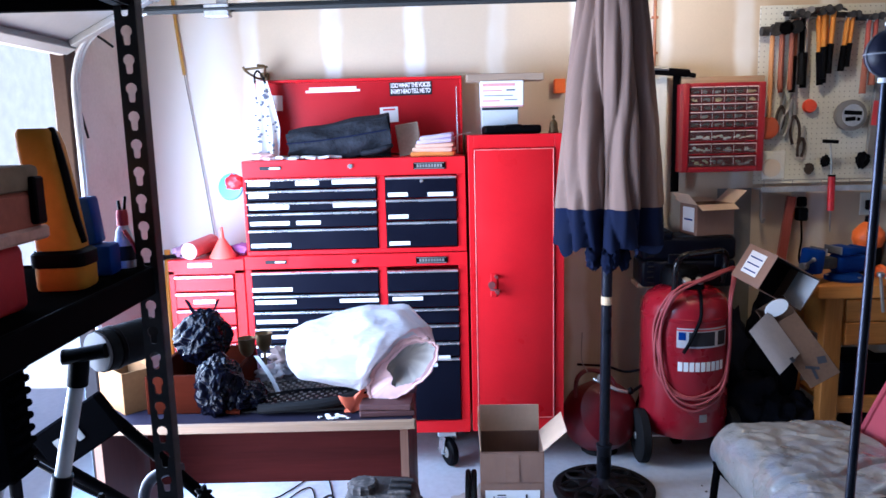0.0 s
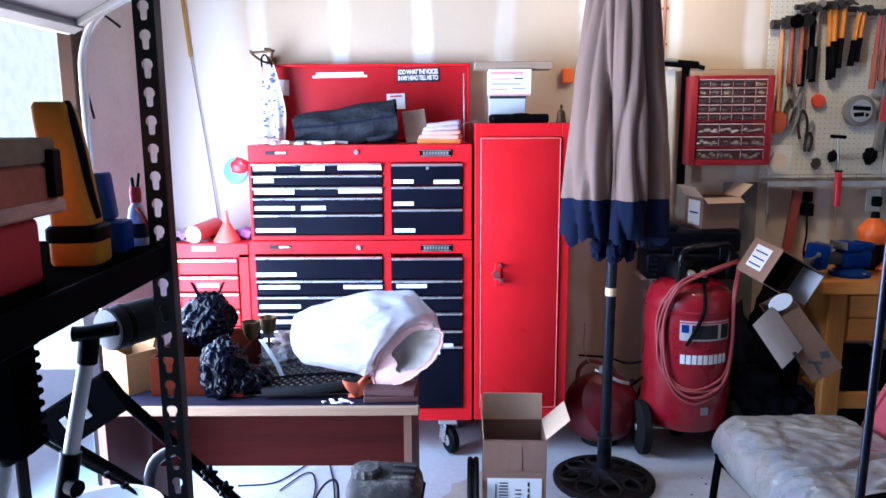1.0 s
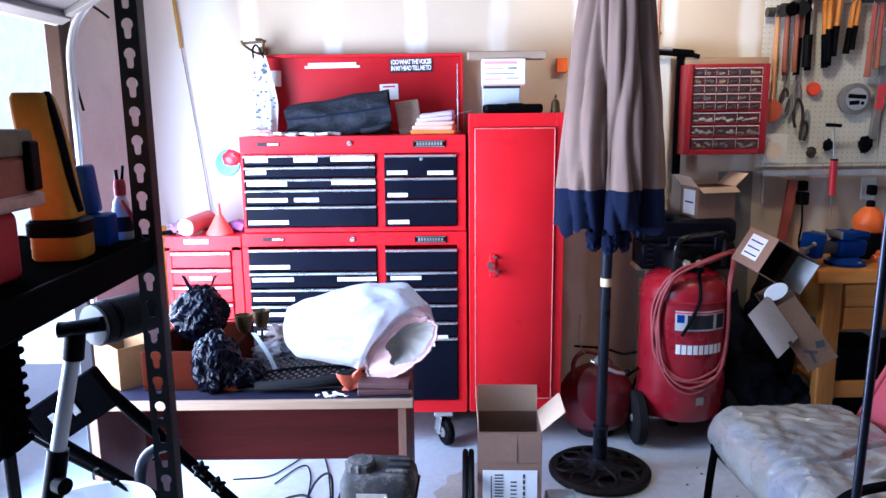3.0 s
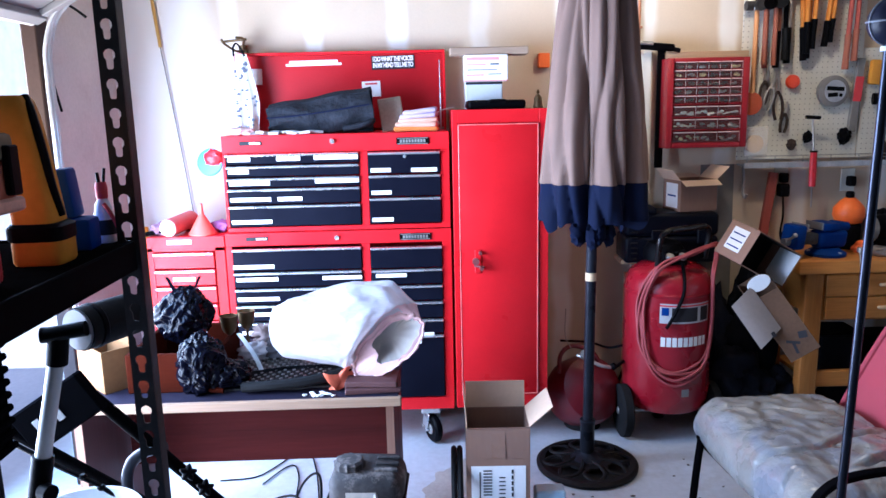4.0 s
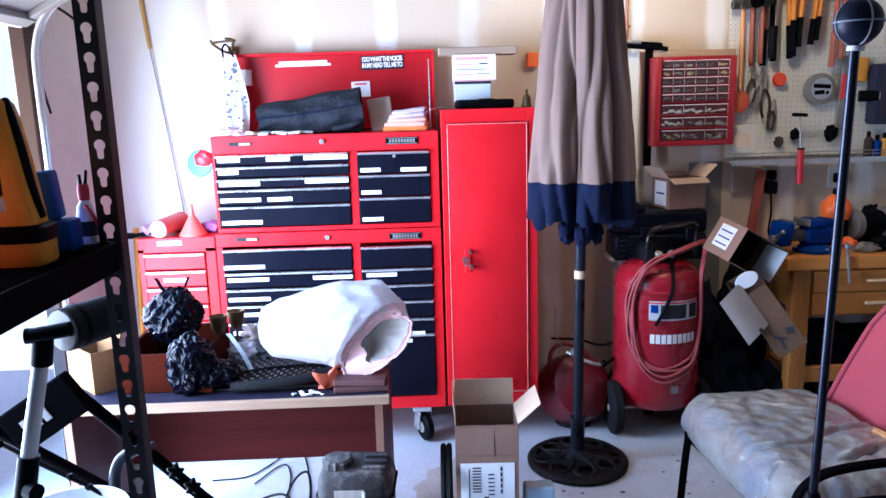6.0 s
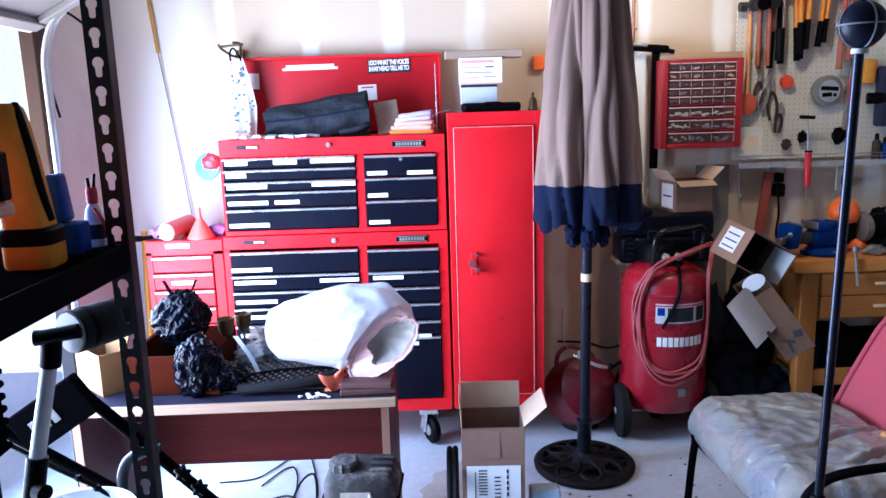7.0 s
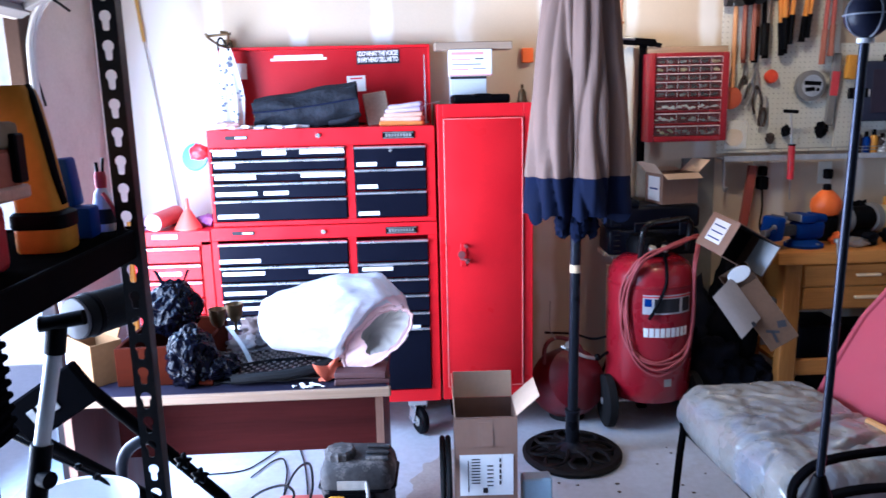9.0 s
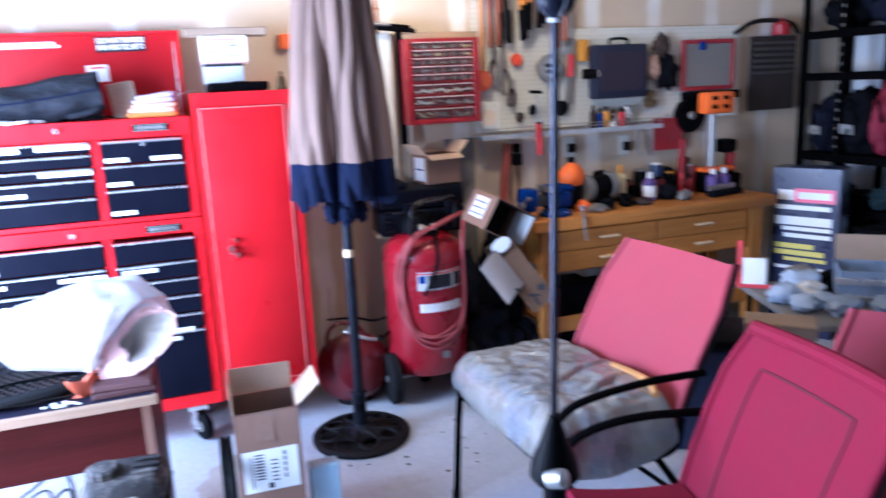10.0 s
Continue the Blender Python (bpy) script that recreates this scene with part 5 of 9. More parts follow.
add_box(bm, (0.1, 0.06, 0.06), (0.01, -0.06, 0.87), bevel=0.008)
for k, x in enumerate((-0.025, 0.035)):
    add_rod(bm, (x, -0.085, 0.89), (x - 0.01, -0.115, 0.905), 0.02, seg=18)
part("regulator", bm, M_BLACK, cmp_)
for x in (-0.035, 0.025):
    part("gauge", add_lathe(B(), [(0.004, 0.0), (0.019, 0.001), (0.019, 0.016), (0.015, 0.02)], 20, pose(x, -0.112, 0.885, 35, 0, 0)), M_STEEL, cmp_)
part("handle", add_tube(B(), smooth_path([(-0.085, -0.10, 0.84), (-0.09, -0.13, 0.94), (-0.08, -0.135, 0.99), (-0.04, -0.13, 1.015), (0.1, -0.08, 1.02), (0.15, -0.055, 1.015), (0.175, -0.03, 0.97), (0.165, -0.01, 0.86)], 6), 0.014, 12), solid("glossy_black_tube", (0.006, 0.006, 0.007), 0.25, spec=0.5, bump=0.02), cmp_)


def curved_label(bm, a0, a1, z0, z1, r, n=10):
    lo = [bm.verts.new((r * math.sin(a0 + (a1 - a0) * i / n), -r * math.cos(a0 + (a1 - a0) * i / n), z0)) for i in range(n + 1)]
    hi = [bm.verts.new((r * math.sin(a0 + (a1 - a0) * i / n), -r * math.cos(a0 + (a1 - a0) * i / n), z1)) for i in range(n + 1)]
    for i in range(n):
        bm.faces.new((lo[i], lo[i + 1], hi[i + 1], hi[i]))
    return bm


TURN = -0.34
lab = part("spec_label", curved_label(B(), TURN - 0.14, TURN + 1.08, 0.598, 0.690, 0.2045, 14), solid("greyed_label", (0.5, 0.5, 0.52), 0.5, var=0.1), cmp_, "white and black rating label")
part("label_print", curved_label(B(), TURN + 0.12, TURN + 0.72, 0.606, 0.672, 0.2052), M_DARKINK, lab)
part("label_print", curved_label(B(), TURN + 0.80, TURN + 1.04, 0.606, 0.672, 0.2052), M_DARKINK, lab)
part("label_print", curved_label(B(), TURN - 0.10, TURN + 0.06, 0.635, 0.672, 0.2052), M_BLUE, lab)
part("label_band", curved_label(B(), TURN - 0.14, TURN + 1.08, 0.677, 0.684, 0.2053, 14), M_REDINK, lab)
for i in range(9):
    part("brand_block", curved_label(B(), TURN - 0.1 + i * 0.125, TURN - 0.1 + i * 0.125 + 0.1, 0.488, 0.532, 0.2048, 3), M_WHITE, cmp_)
sh = part("shield_badge", curved_label(B(), TURN + 0.40, TURN + 0.58, 0.245, 0.282, 0.2046, 4), M_STEEL, cmp_)
# the hose hangs in one coil from the handle, its turns close together at the shoulder and loose below
HANG = [(0.19, 0.938, -0.075), (0.06, 0.915, -0.15), (-0.07, 0.877, -0.17), (-0.13, 0.823, 0), (-0.165, 0.682, 0), (-0.158, 0.496, 0), (-0.115, 0.388, 0), (-0.035, 0.34, 0), (0.06, 0.357, 0), (0.13, 0.42, 0), (0.16, 0.59, 0), (0.15, 0.80, 0), (0.185, 0.89, -0.1)]
for k in range(5):
    pts = []
    for x, z, y in HANG:
        low = max(0.0, (0.72 - z) / 0.38)
        x2 = x + (0.007 * (k - 2) + 0.012 * math.sin(k * 2.1 + z * 6)) * (0.5 + 0.6 * low) * (1 if x < 0.05 else -0.6)
        z2 = z + (0.004 * math.sin(k * 1.7) + low * 0.016 * (2 - k)) + 0.006 * math.sin(k * 3.1 + x * 20)
        rr = 0.211 + 0.006 * (k % 3)
        pts.append((x2, (y - 0.008 * (k % 3)) if y else -math.sqrt(max(0.001, rr * rr - x2 * x2)) - 0.012 * max(0.0, z - 0.76) / 0.06, z2))
    part("hose_loop", add_tube(B(), smooth_path(pts, 5, True), 0.0066, 7, closed=True), M_HOSE, cmp_, "faded pink rubber hose loop", sharp=80)
part("power_lead", add_tube(B(), smooth_path([(0.02, -0.13, 0.86), (0.01, -0.19, 0.8), (0.0, -0.21, 0.73), (-0.04, -0.216, 0.64), (-0.07, -0.21, 0.58)], 6), 0.008, 8), M_BLACK, cmp_)


def cart_wheel(x, y):
    w = part("wheel", add_lathe(B(), [(0.06, -0.025), (0.115, -0.025), (0.127, -0.017), (0.128, 0.017), (0.115, 0.025), (0.06, 0.025)], 40, pose(x, y, 0.129, 0, 90, 0)), M_RUBBER, cmp_, "black rubber wheel")
    part("rim", add_lathe(B(), [(0.01, -0.02), (0.06, -0.022), (0.062, 0.022), (0.01, 0.02)], 28, pose(x, y, 0.129, 0, 90, 0)), M_BLACK, w)
    part("hub_cap", add_lathe(B(), [(0.016, -0.03), (0.02, -0.02), (0.02, 0.02), (0.016, 0.03)], 18, pose(x, y, 0.129, 0, 90, 0)), M_STEEL, w)


cart_wheel(-0.215, -0.06)
cart_wheel(0.21, -0.06)
part("axle", add_rod(B(), (-0.22, -0.06, 0.129), (0.22, -0.06, 0.129), 0.01), M_STEEL, cmp_)
part("foot", add_box(B(), (0.05, 0.05, 0.135), (0.02, 0.14, 0.0675), bevel=0.006), M_BLACK, cmp_)
part("wall_lead", add_tube(B(), smooth_path([(-0.19, 0.05, 0.42), (-0.26, 0.08, 0.40), (-0.33, 0.2, 0.39), (-0.45, 0.33, 0.36)], 6), 0.006, 6), M_BLACK, cmp_)

# older pancake tank lying behind the umbrella
old = thing("portable_air_tank", (0.765, 3.36, 0), "small dusty dark red portable air tank", "air tank")
part("shell", add_lathe(B(), [(0.02, -0.155), (0.10, -0.145), (0.155, -0.105), (0.172, -0.05), (0.172, 0.05), (0.155, 0.105), (0.10, 0.145), (0.02, 0.155)], 40, Matrix.Translation((0, 0, 0.178)) @ pose(0, 0, 0, 62, 0, 20)), M_OLDTANK, old)
part("handle", add_tube(B(), smooth_path([(-0.13, -0.06, 0.30), (-0.12, -0.05, 0.39), (-0.06, -0.03, 0.425), (0.03, -0.05, 0.40), (0.07, -0.08, 0.34)], 5), 0.011, 10), M_OLDTANK, old)
part("fitting", add_tube(B(), smooth_path([(-0.05, -0.09, 0.40), (0.0, -0.13, 0.385), (0.05, -0.15, 0.365), (0.1, -0.14, 0.35)], 5), 0.009, 8), M_STEEL, old)
part("gauge", add_lathe(B(), [(0.004, 0), (0.022, 0.002), (0.022, 0.018), (0.01, 0.02)], 18, pose(-0.02, -0.12, 0.41, 60, 0, 0)), M_STEEL, old)
part("valve_knob", add_lathe(B(), [(0.004, 0), (0.016, 0.002), (0.016, 0.02), (0.01, 0.024)], 14, pose(0.11, -0.13, 0.345, 20, 50, 0)), M_BLACK, old)
part("whip_hose", add_tube(B(), smooth_path([(0.12, -0.13, 0.34), (0.17, -0.1, 0.36), (0.2, -0.02, 0.33), (0.22, 0.08, 0.25), (0.2, 0.15, 0.1)], 5), 0.007, 8), M_BLACK, old)
part("antenna_wire", add_tube(B(), smooth_path([(-0.07, -0.05, 0.42), (-0.09, 0.0, 0.47), (-0.085, 0.02, 0.6)], 5), 0.003, 6), M_STEEL, old)
part("foot_ring", add_lathe(B(), [(0.085, 0.0), (0.09, 0.002), (0.08, 0.035), (0.07, 0.035)], 28), M_RUBBER, old)

# shelf board behind the compressor with a case and an open carton on it
wsb = thing("wall_board", (0, 0, 0), "rough plank shelf bracketed to the wall", "shelf")
part("plank", span(B(), (0.98, 3.50, 0.79), (1.46, 3.638, 0.815), 0.003), M_PINE, wsb)
for x in (1.05, 1.38):
    part("bracket", add_tube(B(), [(x, 3.632, 0.60), (x, 3.60, 0.68), (x, 3.52, 0.785)], 0.008, 8), M_STEEL, wsb)
M_CASE = solid("blue_black_case_plastic", (0.003, 0.0035, 0.008), 0.4, spec=0.12, var=0.25, scale=7, fine=120, bump=0.08, dirt=0.2, dirt_col=(0.008, 0.008, 0.009))
kc = thing("tool_case", (1.2, 3.50, 0.8155), "black ribbed plastic power-tool case", "tool case", rz=-3)
part("lower_shell", span(B(), (-0.225, -0.12, 0.0), (0.225, 0.10, 0.13), 0.018, 3), M_CASE, kc)
part("upper_shell", span(B(), (-0.225, -0.12, 0.1325), (0.225, 0.10, 0.245), 0.022, 3), M_CASE, kc)
part("high_end", span(B(), (-0.228, -0.125, 0.235), (-0.075, 0.10, 0.275), 0.016, 3), M_CASE, kc)
for k in range(9):
    part("rib", span(B(), (-0.2, -0.1265, 0.015 + k * 0.026), (-0.165, -0.1195, 0.028 + k * 0.026), 0.003), M_CASE, kc)
part("latch", span(B(), (-0.1, -0.131, 0.095), (-0.04, -0.119, 0.165), 0.004), M_CASE, kc)
part("latch", span(B(), (0.12, -0.131, 0.095), (0.18, -0.119, 0.165), 0.004), M_CASE, kc)


def open_carton(name, at, rz, w, d, h, label, flaps, t=0.004, mat_out=None, mat_in=None, rx=0, ry=0):
    """A cardboard carton without a lid; flaps: (side, length, angle from straight up, outward)."""
    mo, mi = mat_out or M_CARD, mat_in or M_CARDIN
    c = thing(name, at, label, "carton", rz=rz, rx=rx, ry=ry)
    for nm, lo, hi in (("front", (-w / 2, -d / 2, 0), (w / 2, -d / 2 + t, h)), ("back", (-w / 2, d / 2 - t, 0), (w / 2, d / 2, h)),
                       ("side", (-w / 2, -d / 2 + t, 0), (-w / 2 + t, d / 2 - t, h)), ("side", (w / 2 - t, -d / 2 + t, 0), (w / 2, d / 2 - t, h)),
                       ("bottom", (-w / 2 + t, -d / 2 + t, 0), (w / 2 - t, d / 2 - t, t))):
        part(nm, span(B(), lo, hi, 0.0012), mo, c)
    for sd, ln, ang in flaps:
        bm = B()
        if sd in "fb":
            add_box(bm, (w - 0.004, t * 0.8, ln), (0, 0, ln / 2), bevel=0.001)
            s = -1 if sd == "f" else 1
            ob = part("flap", bm, mi, c)
            ob.matrix_basis = pose(0, s * (d / 2 - t / 2), h + 0.001, -s * ang, 0, 0)
        else:
            add_box(bm, (t * 0.8, d - 0.006, ln), (0, 0, ln / 2), bevel=0.001)
            s = -1 if sd == "l" else 1
            ob = part("flap", bm, mi, c)
            ob.matrix_basis = pose(s * (w / 2 - t / 2), 0, h + 0.001, 0, s * ang, 0)
    return c


oc = open_carton("small_open_carton", (1.315, 3.50, 1.0615), 12, 0.20, 0.16, 0.15, "small open cardboard carton with splayed flaps", [("f", 0.05, 118), ("l", 0.07, 42), ("r", 0.09, 48), ("b", 0.06, 75)])
part("shipping_label", span(B(), (-0.1008, -0.055, 0.015), (-0.1001, 0.05, 0.135)), M_WHITE, oc, "white and blue shipping label")
part("label_print", span(B(), (-0.1014, -0.04, 0.07), (-0.1009, 0.035, 0.078)), M_BLUE, oc)
single("grey_sheet", add_box(B(), (0.17, 0.012, 1.27), (0, 0, 0.635), bevel=0.002), M_GREYBOX, "grey board leaning on the wall", "board", (1.50, 3.59, 0.0), (-2, 0, 0))

# tumbled cartons between compressor and bench
RT = Vector((0.905, -0.425, 0.0)).normalized()
FW = Vector((0.415, 0.885, -0.2)).normalized()
UP = RT.cross(FW)


def tumbled(c, up, back, mouth, length):
    """Lays a carton with its mouth centre at a place, its opening and back along the given directions."""
    up = up.normalized()
    back = (back - up * up.dot(back)).normalized()
    c.matrix_basis = Matrix.Translation(Vector(mouth) - up * length) @ Matrix((back.cross(up), back, up)).transposed().to_4x4()


c1 = open_carton("tumbled_carton", (0, 0, 0), 0, 0.27, 0.165, 0.19, "empty cardboard carton lying tipped on its side", [])
tumbled(c1, RT * 0.62 - FW * 0.72 - UP * 0.3, RT * 0.42 + FW * 0.05 + UP * 0.9, (1.505, 3.0, 0.901), 0.19)
# dark sheets put in for the unlit inside, a white one for the lit wall
M_CARTONDARK = solid("carton_inside_shade", (0.012, 0.011, 0.012), 0.9, var=0.3, spec=0.1)
for lo, hi in (((-0.1305, -0.078, 0.0045), (-0.128, 0.078, 0.186)), ((-0.1275, 0.0755, 0.0045), (0.13, 0.078, 0.186)), ((-0.1275, -0.078, 0.0045), (0.1, -0.0755, 0.186)), ((-0.1275, -0.075, 0.0045), (0.13, 0.075, 0.007))):
    part("shade_sheet", span(B(), lo, hi), M_CARTONDARK, c1, "added dark sheet for the carton's unlit inside")
part("lit_wall_sheet", span(B(), (0.128, -0.075, 0.06), (0.1305, 0.075, 0.189)), M_WHITE, c1, "added white sheet for the lit inner wall")
lb1 = part("shipping_label", span(B(), (-0.1366, -0.045, 0.04), (-0.1352, 0.06, 0.14)), M_WHITE, c1, "white and blue shipping label")
for k in range(3):
    part("label_print", span(B(), (-0.1374, -0.03 + 0.03 * k, 0.05), (-0.1367, -0.024 + 0.03 * k, 0.13)), M_BLUE, lb1)
# long carton leaning corner-down, its torn flap hanging open
LONG, ACROSS = RT * 0.6 - UP * 0.8, RT * -0.8 - UP * 0.6
# brown cardboard coloured darker, because this carton lies in shadow
M_SHADECARD = solid("shaded_brown_card", (0.1, 0.058, 0.036), 0.9, var=0.2, spec=0.1, bump=0.08)
c2 = thing("long_carton", (0, 0, 0), "long torn cardboard carton leaning with its flap hanging open", "carton")
c2.matrix_basis = Matrix.Translation(Vector((1.505, 3.0, 0.901)) + RT * 0.03 - UP * 0.24) @ Matrix((LONG, ACROSS, -FW)).transposed().to_4x4()
for nm, lo, hi in (("front", (-0.10, -0.075, -0.004), (0.20, 0.06, 0.0)), ("back", (-0.19, -0.075, -0.12), (0.20, 0.06, -0.116)), ("side", (-0.19, -0.075, -0.1155), (0.20, -0.071, -0.0045)),
                   ("side", (-0.19, 0.056, -0.1155), (0.20, 0.06, -0.0045)), ("bottom", (0.196, -0.0705, -0.1155), (0.20, 0.0555, -0.0045))):
    part(nm, span(B(), lo, hi, 0.0012), M_SHADECARD, c2)
part("flap", add_sheet(B(), 1, 1, 10, 8, lambda u, v: (-0.16 + 0.215 * u + 0.03 * v, 0.012 + 0.115 * v, 0.004 + 0.06 * math.sin(v * 1.5) + 0.01 * u * v), 0.004), solid("grey_card_inside", (0.24, 0.205, 0.19), 0.8, var=0.1), c2, "pale inside of the hanging flap", sharp=70)
part("slot", add_box(B(), (0.022, 0.016, 0.004), (0.06, 0.05, 0.044), (35, 0, 0)), M_DARKINK, c2)
part("tuck_flap", add_lathe(B(), [(0.05, 0.0), (0.052, 0.002), (0.05, 0.004)], 28, pose(-0.155, -0.02, 0.006, 0, 24, 0) @ Matrix.Diagonal((0.7, 1.0, 1.0, 1))), M_WHITE, c2, "white rounded tuck flap")
bm = B()
add_box(bm, (0.03, 0.035, 0.002), (0.12, -0.045, 0.0015), (0, 0, 20))
add_box(bm, (0.012, 0.055, 0.002), (0.13, 0.005, 0.0015), (0, 0, 35))
add_box(bm, (0.05, 0.012, 0.002), (0.155, 0.01, 0.0015), (0, 0, 10))
part("printed_mark", bm, M_DARKINK, c2)
heap = thing("dark_bags", (0, 0, 0), "heap of dark bags and cloth on the floor", "bags")
for i, (x, y, r, h) in enumerate(((1.50, 3.36, 0.15, 0.20), (1.58, 3.24, 0.13, 0.15), (1.44, 3.48, 0.13, 0.32), (1.62, 3.45, 0.14, 0.36), (1.72, 3.30, 0.12, 0.14), (1.56, 3.12, 0.14, 0.08))):
    part("bag", add_blob(B(), (r, r * 0.9, h), (x, y, h * 0.95), 0.35, 2.2, 4, 2.0 + i * 5, 0.001), M_CLUTTER if i % 2 else solid("dark_blue_nylon_%s" % "abcdef"[i], (0.007, 0.008, 0.015), 0.6, var=0.3, bump=0.3), heap, sharp=70)

# ---------------- patio chairs ----------------
def sling_chair(name, at, rz, label, seat_len=0.5, width=0.56, seat_h=0.42, top_h=0.93, back_run=0.2, padded=False, arms=(-1, 1)):
    """An outdoor chair facing local -x: tubular black frame, red seat and back."""
    c = thing(name, at, label, "chair", rz=rz, group="red patio chairs")
    hw = width / 2
    t = 0.035 if padded else 0.008
    cloth = M_PADRED if padded else M_SLING

    def seat_fn(u, v):
        return (-seat_len + seat_len * u, -hw + 0.02 + (width - 0.04) * v, seat_h + 0.015 - 0.05 * u - 0.02 * math.sin(math.pi * v) - (0.01 * math.sin(math.pi * u)))

    def back_fn(u, v):
        z = seat_h - 0.03 + (top_h - seat_h + 0.03) * u
        bend = 0.03 * math.sin(math.pi * u)
        taper = 1 - 0.12 * max(0, u - 0.75) / 0.25
        return (back_run * u - bend * 0.6 + 0.02 * math.sin(math.pi * v), (-hw + 0.02 + (width - 0.04) * v) * taper, z)
    part("seat", add_sheet(B(), 1, 1, 16, 16, seat_fn, -t), cloth, c, sharp=75)
    b = part("backrest", add_sheet(B(), 1, 1, 22, 18, back_fn, t), cloth, c, "faded red fabric backrest", sharp=75)
    if padded:
        bm = B()
        loop = [(0.04, 0.2), (0.82, 0.2), (0.82, 0.8), (0.04, 0.8)]
        for (u0, v0), (u1, v1) in zip(loop, loop[1:]):
            pts = []
            for i in range(9):
                u, v = u0 + (u1 - u0) * i / 8, v0 + (v1 - v0) * i / 8
                p = Vector(back_fn(u, v))
                pts.append(p + Vector((-0.0015, 0, 0)))
            add_tube(bm, pts, 0.0038, 6)
        part("seam", bm, solid("dark_red_piping", (0.1, 0.004, 0.014), 0.8, bump=0.1), b)
        part("top_roll", add_tube(B(), [back_fn(1.0, i / 12) for i in range(13)], 0.022, 10), cloth, b)
    for s in (-1, 1):
        y = s * hw
        fr = part("side_frame", add_tube(B(), smooth_path([(-seat_len - 0.03, y, 0.01), (-seat_len + 0.0, y, seat_h - 0.02), (-seat_len + 0.03, y, seat_h + 0.0), (-0.1, y, seat_h - 0.045), (0.02, y, seat_h - 0.03), (0.045, y, seat_h + 0.06)], 6), 0.013, 10), M_BLACKSTEEL, c, "black tubular frame")
        part("sleeve", add_tube(B(), [back_fn(i / 16, 0.0 if s < 0 else 1.0) for i in range(17)], 0.011, 10), cloth, b)
        part("back_post", add_tube(B(), [Vector(back_fn(i / 12, 0.0 if s < 0 else 1.0)) + Vector((0.026, -0.006 * s, -0.004)) for i in range(13)], 0.0125, 10), M_POLE, fr)
        part("back_leg", add_tube(B(), smooth_path([(-0.06, y, seat_h - 0.04), (0.06, y, 0.2), (0.13, y, 0.012)], 5), 0.012, 10), M_BLACKSTEEL, fr)
        part("foot_cap", add_rod(B(), (-seat_len - 0.032, y, 0.0), (-seat_len - 0.03, y, 0.03), 0.016), M_BLACK, fr)
        if s in arms:
            part("armrest", add_tube(B(), smooth_path([(-seat_len + 0.05, y, seat_h - 0.02), (-seat_len + 0.0, y, seat_h + 0.1), (-seat_len + 0.03, y, seat_h + 0.17), (-seat_len + 0.12, y, seat_h + 0.205), (-0.1, y, seat_h + 0.215), (back_run * 0.45, y, seat_h + 0.2)], 6), 0.015, 10, flat=0.8), M_BLACKSTEEL, c)
    part("cross_bar", add_rod(B(), (-seat_len + 0.02, -hw, seat_h - 0.02), (-seat_len + 0.02, hw, seat_h - 0.02), 0.011), M_BLACKSTEEL, c)
    part("cross_bar", add_rod(B(), (0.065, -hw, 0.19), (0.065, hw, 0.19), 0.009), M_BLACKSTEEL, c)
    return c


sling_chair("patio_chair", (1.405, 1.985, 0), 4, "red sling patio chair holding a faded cushion", 0.44, 0.65, 0.42, 0.94, 0.29, arms=(-1,))
cush = thing("seat_cushion", (1.185, 1.985, 0.437), "faded grey-blue floral cushion, creased and stained", "cushion", rz=4)


def cushion_mesh():
    """A thin box cushion with a rounded boxing, its front sagging over the seat and long creases across it."""
    bm = B()
    vs = bmesh.ops.create_icosphere(bm, subdivisions=7, radius=1)["verts"]
    for v in vs:
        d = v.co.copy()
        m = max(abs(d.x), abs(d.y), abs(d.z))
        q = d / m
        p = Vector([c * (1 - 0.10 * ((q.length_squared - 1) / 2)) for c in q])
        x, y, z = p.x * 0.245, p.y * 0.365, p.z * 0.06
        if d.z > -0.35:
            top = max(0.0, p.z)
            dz = 0.016 * noise.noise(Vector((x * 5, y * 5, 5.0)))
            for c0, dep, wid in ((-0.24, 0.014, 0.007), (-0.12, 0.022, 0.007), (-0.03, 0.012, 0.006), (0.07, 0.016, 0.007), (0.2, 0.012, 0.007)):
                off = y - c0 - 0.05 * math.sin(x * 9 + c0 * 14) - 0.03 * noise.noise(Vector((x * 9, c0 * 30, 0)))
                live = max(0.0, 0.3 + noise.noise(Vector((x * 6, c0 * 50, 3))) * 1.6)
                dz -= dep * min(1.0, live) * math.exp(-(off / wid) ** 2)
                dz += dep * 0.6 * min(1.0, live) * math.exp(-((off - 0.02) / (wid * 2.2)) ** 2)
            dz += 0.006 * noise.noise(Vector((x * 22, y * 22, 2.0))) + 0.009 * (0.35 - abs(noise.noise(Vector((x * 12, y * 16, 8.0)))))
            z += dz * (0.4 + 0.6 * top)
        sag = max(0.0, -0.15 - x)
        z -= sag * sag * 6.0
        near = max(0.0, -0.26 - y)
        z -= near * near * 11.0
        bulge = 1 + 0.05 * noise.noise(Vector((x * 6, y * 6, 9)))
        v.co = Vector((x * bulge + 0.01, y * bulge, z + 0.066))
    return bm


part("pad", cushion_mesh(), M_CUSHION, cush, sharp=85)
bm = B()
add_tube(bm, smooth_path([(0.20, -0.29, 0.12), (0.225, -0.23, 0.135), (0.235, -0.13, 0.13), (0.225, -0.03, 0.128)], 5), 0.013, 8)
part("tie_strap", bm, solid("ochre_tie", (0.42, 0.2, 0.06), 0.8, bump=0.2), cush, "ochre fabric tie")
